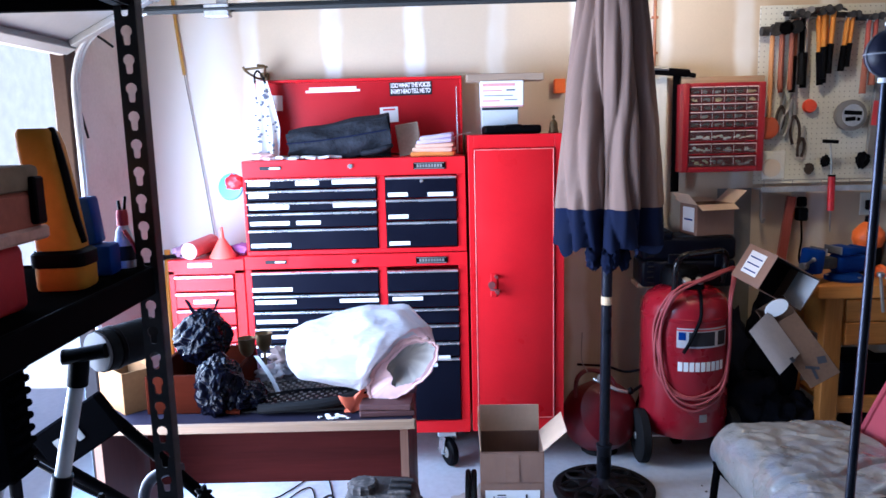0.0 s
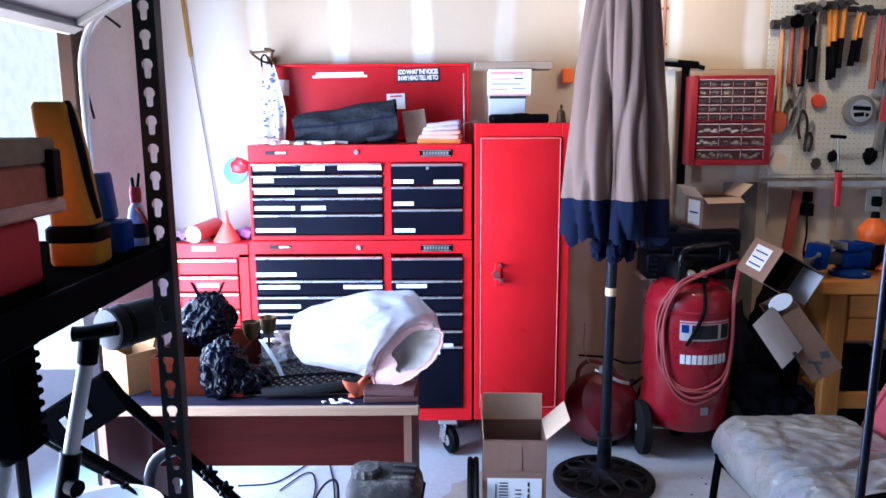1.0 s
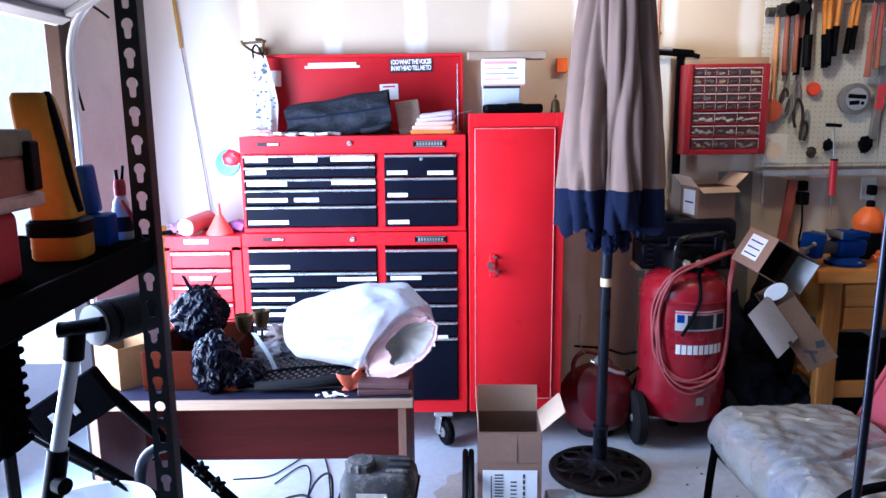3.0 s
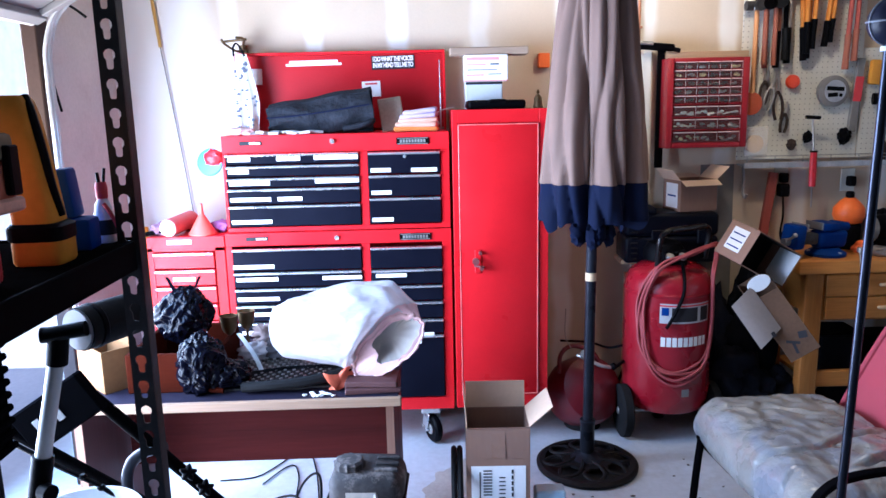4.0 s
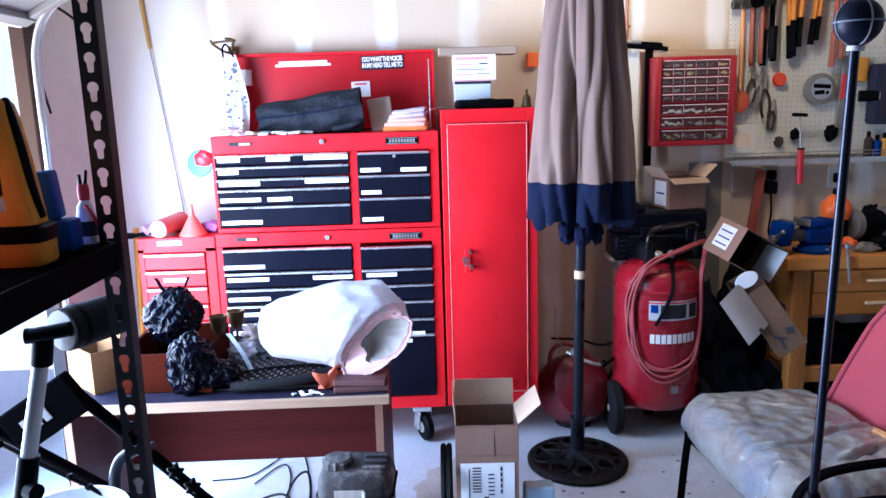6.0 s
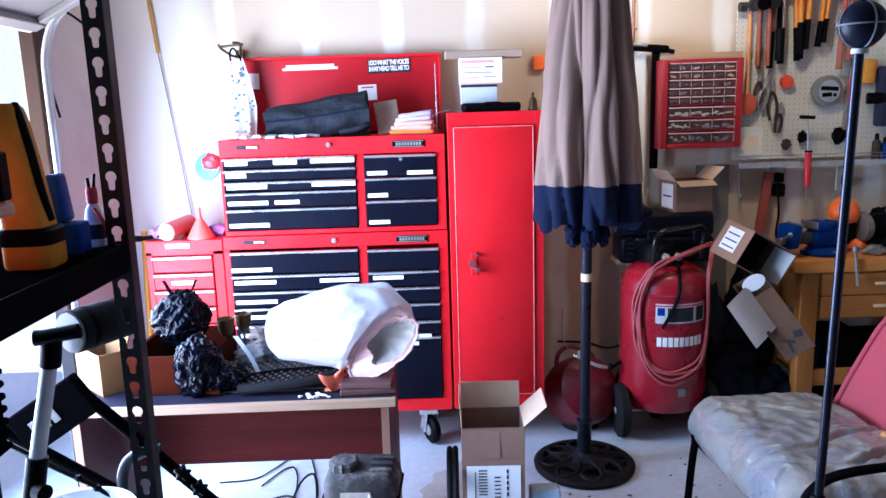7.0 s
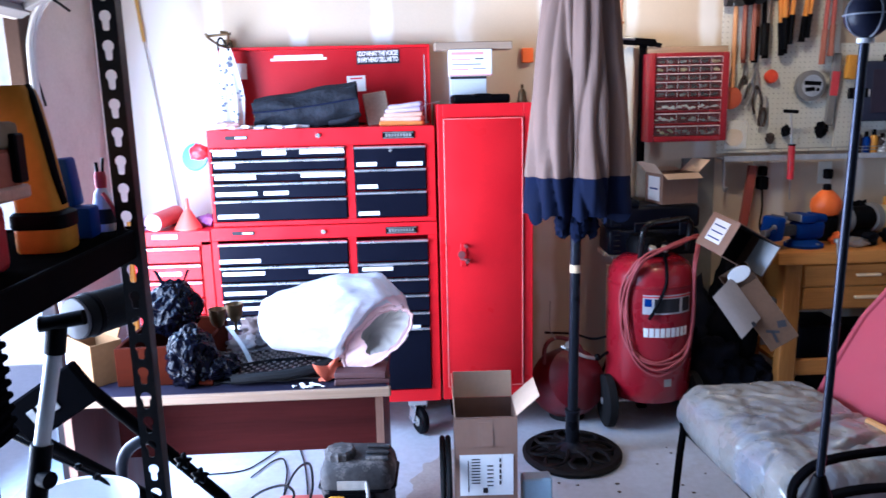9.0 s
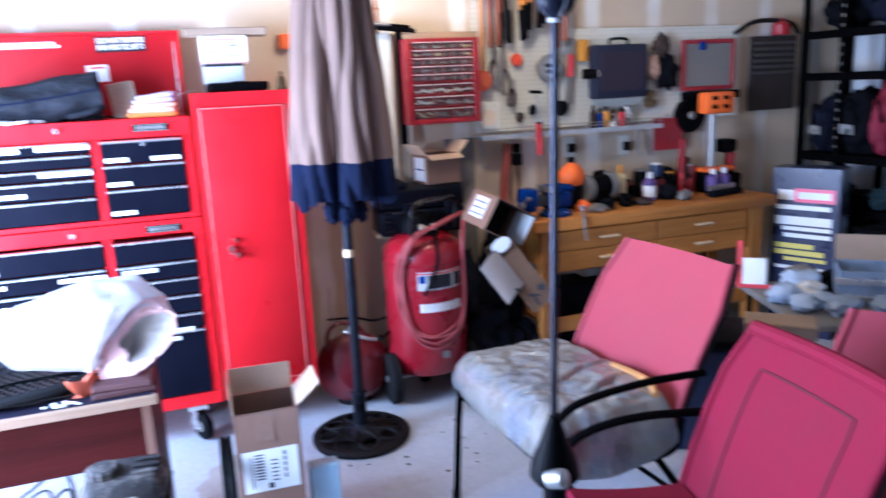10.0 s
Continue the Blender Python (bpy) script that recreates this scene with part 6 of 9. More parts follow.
sling_chair("padded_chair", (1.285, 1.185, 0), -6, "red padded patio chair with piped seams", 0.36, 0.60, 0.40, 0.86, 0.2, padded=True)
sling_chair("patio_chair", (1.93, 1.2, 0), 30, "red sling patio chair pushed behind the others", 0.36, 0.54, 0.40, 0.84, 0.12)

# ---------------- thin stand with a black ball ----------------
pst = thing("pole_stand", (0.588, 0.851, 0), "thin black pole stand with a banded black ball", "pole stand")
part("pole", add_rod(B(), (-0.006, 0, 1.0), (0.011, 0, 1.98), 0.0062, seg=16), solid("scuffed_black_tube", (0.025, 0.028, 0.04), 0.2, metal=0.7, var=0.2, scale=12, bump=0.03), pst)
ball = part("ball", add_lathe(B(), [(0.002, -0.0288)] + [(0.0292 * math.cos(a), 0.0292 * math.sin(a)) for a in [math.radians(-75 + i * 15) for i in range(11)]] + [(0.002, 0.0288)], 36, Matrix.Translation((0.007, 0, 1.677))), solid("navy_black_rubber", (0.006, 0.007, 0.017), 0.4, var=0.2), pst, "navy-black ball")
bm = B()
c0 = Vector((0.007, 0, 1.677))
for axis in range(3):
    ring = []
    for i in range(40):
        a = 2 * math.pi * i / 40
        v = Vector((math.cos(a), math.sin(a), 0)) if axis == 0 else (Vector((math.cos(a), 0, math.sin(a))) if axis == 1 else Vector((0, math.cos(a), math.sin(a))))
        ring.append(c0 + v * 0.0295)
    add_tube(bm, ring, 0.0012, 6, closed=True)
part("band", bm, solid("grey_bands", (0.16, 0.17, 0.2), 0.5), ball)
M_GREYCAP = solid("grey_collar", (0.45, 0.46, 0.48), 0.5)
part("collar", add_rod(B(), (0.006, 0, 1.641), (0.0062, 0, 1.647), 0.0105, seg=18), M_GREYCAP, pst)
part("collar", add_rod(B(), (0.0085, 0, 1.712), (0.0087, 0, 1.717), 0.0085, seg=18), M_GREYCAP, pst)
part("cone_hub", add_lathe(B(), [(0.009, 1.025), (0.014, 1.01), (0.024, 0.98), (0.038, 0.945), (0.042, 0.92), (0.03, 0.905)], 24, Matrix.Translation((-0.006, 0, 0))), M_BLACK, pst)
part("column", add_rod(B(), (-0.006, 0, 0.05), (-0.006, 0, 0.91), 0.02, seg=18), M_BLACK, pst)
part("clamp", add_lathe(B(), [(0.004, 0), (0.016, 0.002), (0.016, 0.03), (0.008, 0.034)], 16, pose(-0.03, -0.025, 0.93, 70, 0, 30)), M_STEEL, pst, "chrome clamp screw")
for i in range(3):
    a = math.radians(100 + 120 * i)
    part("foot_leg", add_tube(B(), smooth_path([(-0.006, 0, 0.12), (0.1 * math.cos(a), 0.1 * math.sin(a), 0.08), (0.24 * math.cos(a), 0.24 * math.sin(a), 0.012)], 5), 0.011, 8), M_BLACK, pst)

# ---------------- organiser, pegboard and hanging tools ----------------
org = thing("parts_organiser", (0, 3.46, 0), "red wall-hung organiser with clear small-parts drawers", "organiser")
OX0, OX1, OZ0, OZ1 = 1.172, 1.565, 1.365, 1.79
M_ORG = solid("organiser_red", (0.29, 0.009, 0.016), 0.4, var=0.12, scale=6, fine=90, bump=0.03)
M_CLEAR = glassy("clear_drawer_plastic", (0.3, 0.2, 0.2), 0.12, 0.1)
for nm, lo, hi in (("side_wall", (OX0, 0, OZ0), (OX0 + 0.03, 0.165, OZ1)), ("side_wall", (OX1 - 0.03, 0, OZ0), (OX1, 0.165, OZ1)), ("top_wall", (OX0 + 0.031, 0, OZ1 - 0.022), (OX1 - 0.031, 0.165, OZ1)),
                   ("bottom_wall", (OX0 + 0.031, 0, OZ0), (OX1 - 0.031, 0.165, OZ0 + 0.022)), ("back_wall", (OX0 + 0.031, 0.15, OZ0 + 0.023), (OX1 - 0.031, 0.165, OZ1 - 0.023))):
    part(nm, span(B(), lo, hi, 0.004, 2), M_ORG, org)
gx0, gx1 = OX0 + 0.034, OX1 - 0.034
rows = [(1.738 - i * 0.0395, 0.034, 6) for i in range(5)] + [(1.518, 0.046, 3), (1.457, 0.046, 3), (1.394, 0.048, 3)]
hard = [solid("hardware_%s" % n, c, 0.45, metal=m, var=0.3, bump=0.1) for n, c, m in (("zinc", (0.3, 0.27, 0.26), 0.5), ("brassy", (0.5, 0.4, 0.22), 0.5), ("white", (0.55, 0.5, 0.45), 0), ("dark", (0.06, 0.05, 0.05), 0.2))]
rnd = random.Random(7)
for z, h, n in rows:
    part("divider", span(B(), (gx0 - 0.002, 0.004, z - 0.008), (gx1 + 0.002, 0.149, z - 0.003)), M_ORG, org)
    w = (gx1 - gx0) / n
    for k in range(n):
        xa = gx0 + k * w + 0.002
        xb = gx0 + (k + 1) * w - 0.002
        bm = B()
        span(bm, (xa, 0.001, z), (xb, 0.004, z + h))
        d = part("bin", bm, M_CLEAR, org, "clear plastic bin")
        d.visible_shadow = False
        part("bin_rim", span(B(), (xa, -0.003, z + h - 0.005), (xb, 0.0, z + h), 0.001), solid("rim_clear", (0.72, 0.5, 0.5), 0.3) if "rim_clear" not in bpy.data.materials else bpy.data.materials["rim_clear"], d)
        part("bin_stop", span(B(), (xb - 0.0015, -0.002, z), (xb, 0.0, z + h - 0.006)), bpy.data.materials["rim_clear"], d)
        bm = B()
        for q in range(4 if n == 6 else 7):
            add_blob(bm, (0.007 + 0.012 * rnd.random(), 0.008, 0.004 + 0.005 * rnd.random()), (xa + 0.012 + (xb - xa - 0.024) * rnd.random(), 0.012 + 0.01 * rnd.random(), z + 0.006 + (0.3 if n == 6 else 0.45) * h * rnd.random()), 0.4, 2, 1, q + k * 3.0)
        part("contents", bm, hard[rnd.choice((3, 3, 0, 1)) if n == 6 else rnd.randrange(3)], d, "loose small hardware")
single("timber_batten", span(B(), (1.18, 3.56, 1.792), (1.60, 3.638, 1.825), 0.003), wood("aged_batten", (0.36, 0.26, 0.17), (0.22, 0.15, 0.09), 0.75), "rough pine batten fixed above the organiser", "batten")


def peg_material():
    m = M_PEG.copy()
    m.name = "pegboard_perforated"
    n, l = m.node_tree.nodes, m.node_tree.links
    p = n["Principled BSDF"]
    src = p.inputs["Base Color"].links[0].from_socket
    tc = n.new("ShaderNodeTexCoord")
    sc = n.new("ShaderNodeVectorMath")
    sc.operation = "SCALE"
    sc.inputs["Scale"].default_value = 1 / 0.0254
    l.new(tc.outputs["Object"], sc.inputs[0])
    fr = n.new("ShaderNodeVectorMath")
    fr.operation = "FRACTION"
    l.new(sc.outputs[0], fr.inputs[0])
    sb = n.new("ShaderNodeVectorMath")
    sb.operation = "SUBTRACT"
    sb.inputs[1].default_value = (0.5, 0.5, 0.5)
    l.new(fr.outputs[0], sb.inputs[0])
    ml = n.new("ShaderNodeVectorMath")
    ml.operation = "MULTIPLY"
    ml.inputs[1].default_value = (1, 0, 1)
    l.new(sb.outputs[0], ml.inputs[0])
    ln = n.new("ShaderNodeVectorMath")
    ln.operation = "LENGTH"
    l.new(ml.outputs[0], ln.inputs[0])
    mr = n.new("ShaderNodeMapRange")
    mr.inputs[1].default_value, mr.inputs[2].default_value = 0.11, 0.085
    l.new(ln.outputs["Value"], mr.inputs[0])
    mix = n.new("ShaderNodeMix")
    mix.data_type = "RGBA"
    mix.inputs[7].default_value = (0.2, 0.185, 0.165, 1)
    l.new(mr.outputs[0], mix.inputs[0])
    l.new(src, mix.inputs[6])
    l.new(mix.outputs[2], p.inputs["Base Color"])
    return m


peg = thing("pegboard", (0, 0, 0), "white perforated pegboard screwed to the wall", "pegboard")
MP = peg_material()
part("panel", span(B(), (1.585, 3.612, 1.29), (2.195, 3.6185, 2.16), 0.001), MP, peg)
part("panel", span(B(), (2.2, 3.612, 1.29), (3.36, 3.6185, 1.83), 0.001), MP, peg)
part("batten", span(B(), (1.60, 3.619, 2.1), (2.18, 3.639, 2.14)), M_PINE, peg)
part("batten", span(B(), (1.60, 3.619, 1.31), (3.34, 3.639, 1.35)), M_PINE, peg)

shelf_w = thing("wire_ledge", (0, 0, 0), "pale steel ledge with wire rail under the pegboard", "ledge")
part("tray", span(B(), (1.585, 3.52, 1.265), (2.74, 3.611, 1.272), 0.001), M_GALV, shelf_w)
part("lip", span(B(), (1.585, 3.514, 1.255), (2.74, 3.519, 1.282), 0.001), M_GALV, shelf_w)
for z in (1.298, 1.314):
    part("wire", add_rod(B(), (1.585, 3.518, z), (2.74, 3.518, z), 0.0022, seg=8), M_STEEL, shelf_w)
for k in range(9):
    part("upright", add_rod(B(), (1.6 + k * 0.14, 3.518, 1.283), (1.6 + k * 0.14, 3.518, 1.316), 0.002, seg=6), M_STEEL, shelf_w)
part("bracket", add_tube(B(), smooth_path([(1.618, 3.6, 1.26), (1.618, 3.585, 1.2), (1.616, 3.58, 1.13), (1.622, 3.57, 1.1), (1.628, 3.56, 1.12)], 5), 0.007, 8), M_STEEL, shelf_w)
part("bracket", add_tube(B(), smooth_path([(2.613, 3.6, 1.26), (2.613, 3.585, 1.2), (2.611, 3.58, 1.13), (2.617, 3.57, 1.1), (2.623, 3.56, 1.12)], 5), 0.007, 8), M_STEEL, shelf_w)

M_HANDLE_O = solid("orange_handle", (0.62, 0.22, 0.02), 0.45, var=0.1)
M_HANDLE_R = wood("red_stained_handle", (0.32, 0.07, 0.05), (0.2, 0.03, 0.02), along=2)
M_HICKORY = wood("hickory_handle", (0.55, 0.27, 0.11), (0.36, 0.15, 0.05), along=2)


def hammer(x, z_head, length, head_mat, handle_mat, grip=None, y=3.57, head=0.11, tilt=0.0, label="claw hammer hanging on the pegboard", fat=0.014):
    h = thing("hammer", (x, y, z_head), label, "hammer", ry=tilt, group="hammers on the pegboard")
    bm = B()
    add_rod(bm, (-0.0, -0.05, 0.012), (0.0, 0.012, 0.012), fat, fat * 0.8, seg=14)
    add_rod(bm, (0, -0.062, 0.012), (0, -0.05, 0.012), fat * 1.2, seg=14)
    add_tube(bm, smooth_path([(0, 0.0, 0.014), (head * 0.3, -0.012, 0.018), (head * 0.6, -0.02, 0.006)], 4), [fat * 0.8] * 4 + [fat * 0.6] * 4 + [fat * 0.35], 8, flat=0.7)
    add_rod(bm, (-head * 0.55, -0.012, 0.012), (0.01, -0.012, 0.012), fat * 0.95, seg=14)
    part("head", bm, head_mat, h)
    g = length * 0.52 if grip else length
    part("handle", add_tube(B(), [(0, -0.012, 0.0), (0, -0.012, -g * 0.5), (0, -0.012, -g)], 0.0138, 10, flat=0.8), handle_mat, h)
    if grip:
        part("grip", add_tube(B(), [(0, -0.012, -g), (0, -0.012, -g - (length - g) * 0.5), (0, -0.012, -length)], [0.0175, 0.0165, 0.0185], 10, flat=0.85), grip, h)
    part("peg_hook", add_tube(B(), [(-0.02, 0.045, -0.012), (-0.02, -0.03, -0.012), (-0.02, -0.034, 0.004)], 0.0025, 6), M_STEEL, h)


M_DKHEAD = solid("dark_worn_steel", (0.06, 0.056, 0.055), 0.5, metal=0.5, var=0.4, scale=30, fine=120, bump=0.1)
M_BROWNH = wood("oiled_brown_handle", (0.3, 0.1, 0.06), (0.14, 0.04, 0.03), along=2)
hammer(1.625, 2.02, 0.40, M_DKHEAD, M_HICKORY, head=0.1, fat=0.024, label="mallet with hickory handle on the pegboard")
hammer(1.662, 2.025, 0.27, M_BLACKSTEEL, M_BROWNH, head=0.09, fat=0.026, y=3.55)
hammer(1.684, 2.05, 0.31, M_DKHEAD, M_HANDLE_R, head=0.07, fat=0.015, y=3.59)
hammer(1.71, 2.03, 0.28, M_RUBBER, M_BROWNH, head=0.1, fat=0.027, y=3.55, label="rubber mallet with brown handle on the pegboard")
hammer(1.742, 2.10, 0.36, M_DKHEAD, M_BROWNH, M_BLACK, y=3.58, tilt=1)
hammer(1.762, 2.085, 0.31, M_DKHEAD, M_BLACKSTEEL, M_RUBBER, y=3.56, tilt=-1, label="dark steel hammer with rubber grip on the pegboard")
hammer(1.786, 2.11, 0.35, M_STEEL, M_STEEL, M_BLACK, y=3.575)
for k, (x, dz, ln) in enumerate(((1.845, 0.0, 0.33), (1.862, 0.012, 0.31), (1.884, 0.0, 0.32), (1.908, 0.014, 0.29))):
    hammer(x, 2.1 + dz, ln, M_DKHEAD, M_HANDLE_O, M_BLACK, tilt=-4 + 2.2 * k, y=3.575 - 0.02 * (k % 2), head=0.1, label="hammer with orange and black handle on the pegboard")
for k, x in enumerate((1.985, 2.008)):
    hammer(x, 2.085, 0.25 - 0.02 * k, M_DKHEAD, M_HANDLE_O, M_BLACK, tilt=5, label="hammer with orange and black handle on the pegboard")
hammer(2.088, 2.07, 0.345, M_DKHEAD, M_HANDLE_R, M_BROWNH, tilt=2, label="framing hammer with red wooden handle on the pegboard")
hammer(2.122, 2.075, 0.31, M_DKHEAD, M_HANDLE_R, M_BROWNH, tilt=1, label="framing hammer with red wooden handle on the pegboard")


def pliers(x, z, s, mat_h, rz=0, label="pliers hanging on the pegboard"):
    p = thing("pliers", (x, 3.595, z), label, "pliers", ry=rz, group="pliers on the pegboard")
    part("jaw", add_tube(B(), [(0, -0.006, 0.075 * s), (0.004, -0.008, 0.04 * s), (0, -0.008, 0.0)], [0.005, 0.011, 0.012], 8), M_STEEL, p)
    for d in (-1, 1):
        part("grip", add_tube(B(), smooth_path([(0, -0.008, 0.0), (d * 0.018 * s, -0.008, -0.04 * s), (d * 0.02 * s, -0.008, -0.09 * s), (d * 0.012 * s, -0.008, -0.13 * s)], 4), 0.0075, 8), mat_h, p)


M_DKGRIP = solid("dark_grip", (0.05, 0.035, 0.03), 0.6, var=0.3)
pliers(1.735, 1.66, 1.0, M_STEEL, 12)
pliers(1.765, 1.63, 1.1, M_DKGRIP, -4)
pliers(1.70, 1.68, 0.9, M_DKGRIP, 5)
pliers(1.81, 1.52, 0.75, M_DKGRIP, 6, "small dark pliers hanging on the pegboard")
single("chalk_reel", add_lathe(B(), [(0.008, -0.018), (0.03, -0.014), (0.035, 0.0), (0.03, 0.014), (0.008, 0.018)], 28, pose(0, 0, 0, 90, 0, 0)), solid("red_orange_plastic", (0.8, 0.08, 0.025), 0.4), "bright orange round chalk reel on the pegboard", "reel", (1.838, 3.59, 1.672))
single("orange_disc", add_lathe(B(), [(0.04, -0.012), (0.054, -0.01), (0.056, 0.012), (0.048, 0.016)], 32, pose(0, 0, 0, 90, 0, 0)), solid("dull_orange", (0.55, 0.1, 0.03), 0.5, dirt=0.3), "dull orange round disc hung beside the organiser", "disc", (1.622, 3.57, 1.57))
tr = thing("tape_reel", (2.04, 3.585, 1.622), "dark round tape reel with pale face", "tape reel")
part("case", add_lathe(B(), [(0.06, -0.022), (0.074, -0.018), (0.076, 0.014), (0.06, 0.02)], 36, pose(0, 0, 0, 90, 0, 0)), M_GREYBOX, tr)
part("face", add_lathe(B(), [(0.002, 0.0205), (0.052, 0.0208), (0.054, 0.0245), (0.002, 0.0255)], 32, pose(0, 0, 0, 90, 0, 0)), M_GALV, tr)
bm = B()
add_box(bm, (0.088, 0.004, 0.02), (0, -0.027, 0.012), (0, 4, 0), 0.003)
add_box(bm, (0.05, 0.004, 0.02), (-0.012, -0.027, -0.018), (0, -4, 0), 0.006)
add_box(bm, (0.016, 0.004, 0.016), (0.028, -0.027, -0.02), (0, 20, 0), 0.006)
part("crank", bm, M_BLACK, tr)
td = thing("tee_driver", (1.925, 3.50, 1.07), "red-handled long driver hung from the ledge", "driver")
part("handle", add_rod(B(), (0, 0, 0.09), (-0.003, 0, 0.26), 0.0165, seg=14), solid("red_plastic_grip", (0.6, 0.02, 0.03), 0.35), td)
part("blade", add_rod(B(), (0.003, 0, -0.015), (0, 0, 0.09), 0.004, seg=8), M_STEEL, td)
part("shank", add_rod(B(), (-0.003, 0, 0.26), (-0.008, 0.02, 0.42), 0.0045, seg=8), M_STEEL, td)
part("tee_bar", add_rod(B(), (-0.045, 0.02, 0.43), (0.028, 0.02, 0.425), 0.009, seg=10), M_BLACK, td)
part("collar", add_rod(B(), (-0.003, 0, 0.258), (-0.003, 0, 0.266), 0.0185, seg=14), M_BLACK, td)
lv = thing("torpedo_level", (2.165, 3.595, 1.60), "long grey and red level hung on the pegboard", "level", ry=4)
part("body", span(B(), (-0.02, -0.012, -0.18), (0.02, 0.01, 0.18), 0.004), M_GREYBOX, lv)
part("grip", span(B(), (-0.021, -0.016, -0.03), (0.021, -0.0125, 0.09), 0.002), M_REDINK, lv)
single("stud_finder", add_box(B(), (0.06, 0.03, 0.12), (0, 0, 0), (0, 4, 0), 0.01, 2), M_YELLOW, "yellow hand tool hung on the pegboard", "tool", (2.25, 3.59, 1.71))
for i, (x, z) in enumerate(((2.115, 1.40), (1.85, 1.365), (1.93, 1.40))):
    single("small_clamp", add_blob(B(), (0.032 - 0.01 * (i > 0), 0.02, 0.04 - 0.012 * (i > 0)), (0, 0, 0), 0.4, 3, 3, 4.0 + i), M_BLACK if i != 1 else M_DKGRIP, "small dark clamp hung on the pegboard", "clamp", (x, 3.585, z), group="small clamps")
coil = thing("bagged_coil", (1.655, 3.575, 1.372), "coil of pale cord in a clear bag", "cord coil")
part("cord", add_lathe(B(), [(0.028, -0.01), (0.044, -0.008), (0.044, 0.01), (0.028, 0.012)], 28, pose(0, 0, 0, 90, 0, 0)), M_PINE, coil)
pb_ = part("clear_bag", span(B(), (-0.055, -0.018, -0.055), (0.06, -0.016, 0.085)), glassy("clear_bag_film", (0.95, 0.95, 0.95), 0.1, 0.22), coil)
pb_.visible_shadow = False


def outlet(x, z, plug):
    o = thing("wall_outlet", (x, 3.634, z), "white wall outlet with a black plug", "outlet", group="wall outlets")
    part("plate", span(B(), (-0.037, -0.004, -0.058), (0.037, 0.004, 0.058), 0.003), M_PEG, o)
    part("plug", span(B(), (-0.014, -0.05, -0.03), (0.022, -0.005, 0.02), 0.006), M_BLACK, o)
    if plug:
        part("adapter", span(B(), (-0.022, -0.06, -0.10), (0.026, -0.006, -0.035), 0.006), M_BLACK, o)
        part("lead", add_tube(B(), smooth_path([(0.0, -0.04, -0.1), (0.006, -0.04, -0.2), (-0.006, -0.05, -0.3), (0.03, -0.06, -0.37)], 5), 0.005, 6), M_BLACK, o)


outlet(1.83, 1.20, True)
outlet(2.18, 1.175, False)
outlet(2.55, 1.16, False)

# bar clamp and pale strips between umbrella and organiser
bc = thing("bar_clamp", (1.14, 3.57, 1.84), "long black bar clamp hung on the wall", "clamp")
part("bar", span(B(), (0.012, -0.01, -0.575), (0.052, 0.0, 0.0), 0.002), M_BLACKSTEEL, bc)
part("jaw", add_box(B(), (0.2, 0.045, 0.035), (-0.01, -0.01, 0.012), (0, 5, 0), 0.01, 2), M_BLACKSTEEL, bc)
part("screw", add_rod(B(), (-0.1, -0.03, 0.03), (-0.02, -0.03, 0.025), 0.009), M_STEEL, bc)
part("handle", add_rod(B(), (0.05, -0.02, 0.005), (0.115, -0.02, -0.01), 0.011), M_BLACK, bc)
for i, (x, w, h) in enumerate(((1.085, 0.045, 1.10), (1.128, 0.036, 1.20))):
    single("pale_board", span(B(), (0, 0, 0), (w, 0.018, h), 0.002), solid("whitewashed_board_%s" % "ab"[i], (0.72, 0.68, 0.58), 0.7, var=0.08, stretch=(1, 1, 0.2)), "long pale board standing against the wall", "board", (x - 0.03, 3.60, 0.72 - 0.09 * i), group="pale boards")
single("wall_strip", span(B(), (1.03, 3.605, 0.0), (1.17, 3.637, 0.72), 0.003), M_PINE, "rough stud offcut standing behind the compressor", "board")
single("orange_block", span(B(), (0.577, 3.60, 1.765), (0.632, 3.638, 1.835), 0.004), M_ORANGE, "small orange block fixed to the wall", "block")

# right-hand wall tools
cse = thing("drill_case", (2.465, 3.575, 1.59), "flat dark blue tool case hung on the pegboard", "tool case")
part("shell", span(B(), (-0.175, -0.05, -0.15), (0.175, 0.03, 0.145), 0.015, 2), solid("dark_navy_plastic", (0.025, 0.028, 0.05), 0.5, var=0.15), cse)
part("panel", span(B(), (-0.14, -0.054, -0.11), (0.14, -0.0505, 0.105), 0.004), solid("dark_plum_plastic", (0.035, 0.028, 0.045), 0.5), cse)
part("handle", add_tube(B(), smooth_path([(-0.06, -0.01, 0.145), (-0.05, -0.01, 0.175), (0.05, -0.01, 0.175), (0.06, -0.01, 0.145)], 5), 0.008, 8), M_BLACK, cse)
rl = thing("cord_roll", (2.285, 3.57, 1.58), "small black roll with pale end on the pegboard", "roll")
part("tube", add_rod(B(), (-0.05, 0, 0.0), (0.03, -0.03, 0.0), 0.028, seg=20), M_BLACK, rl)
part("end", add_rod(B(), (0.03, -0.03, 0.0), (0.036, -0.0325, 0.0), 0.024, seg=20), M_WHITE, rl)
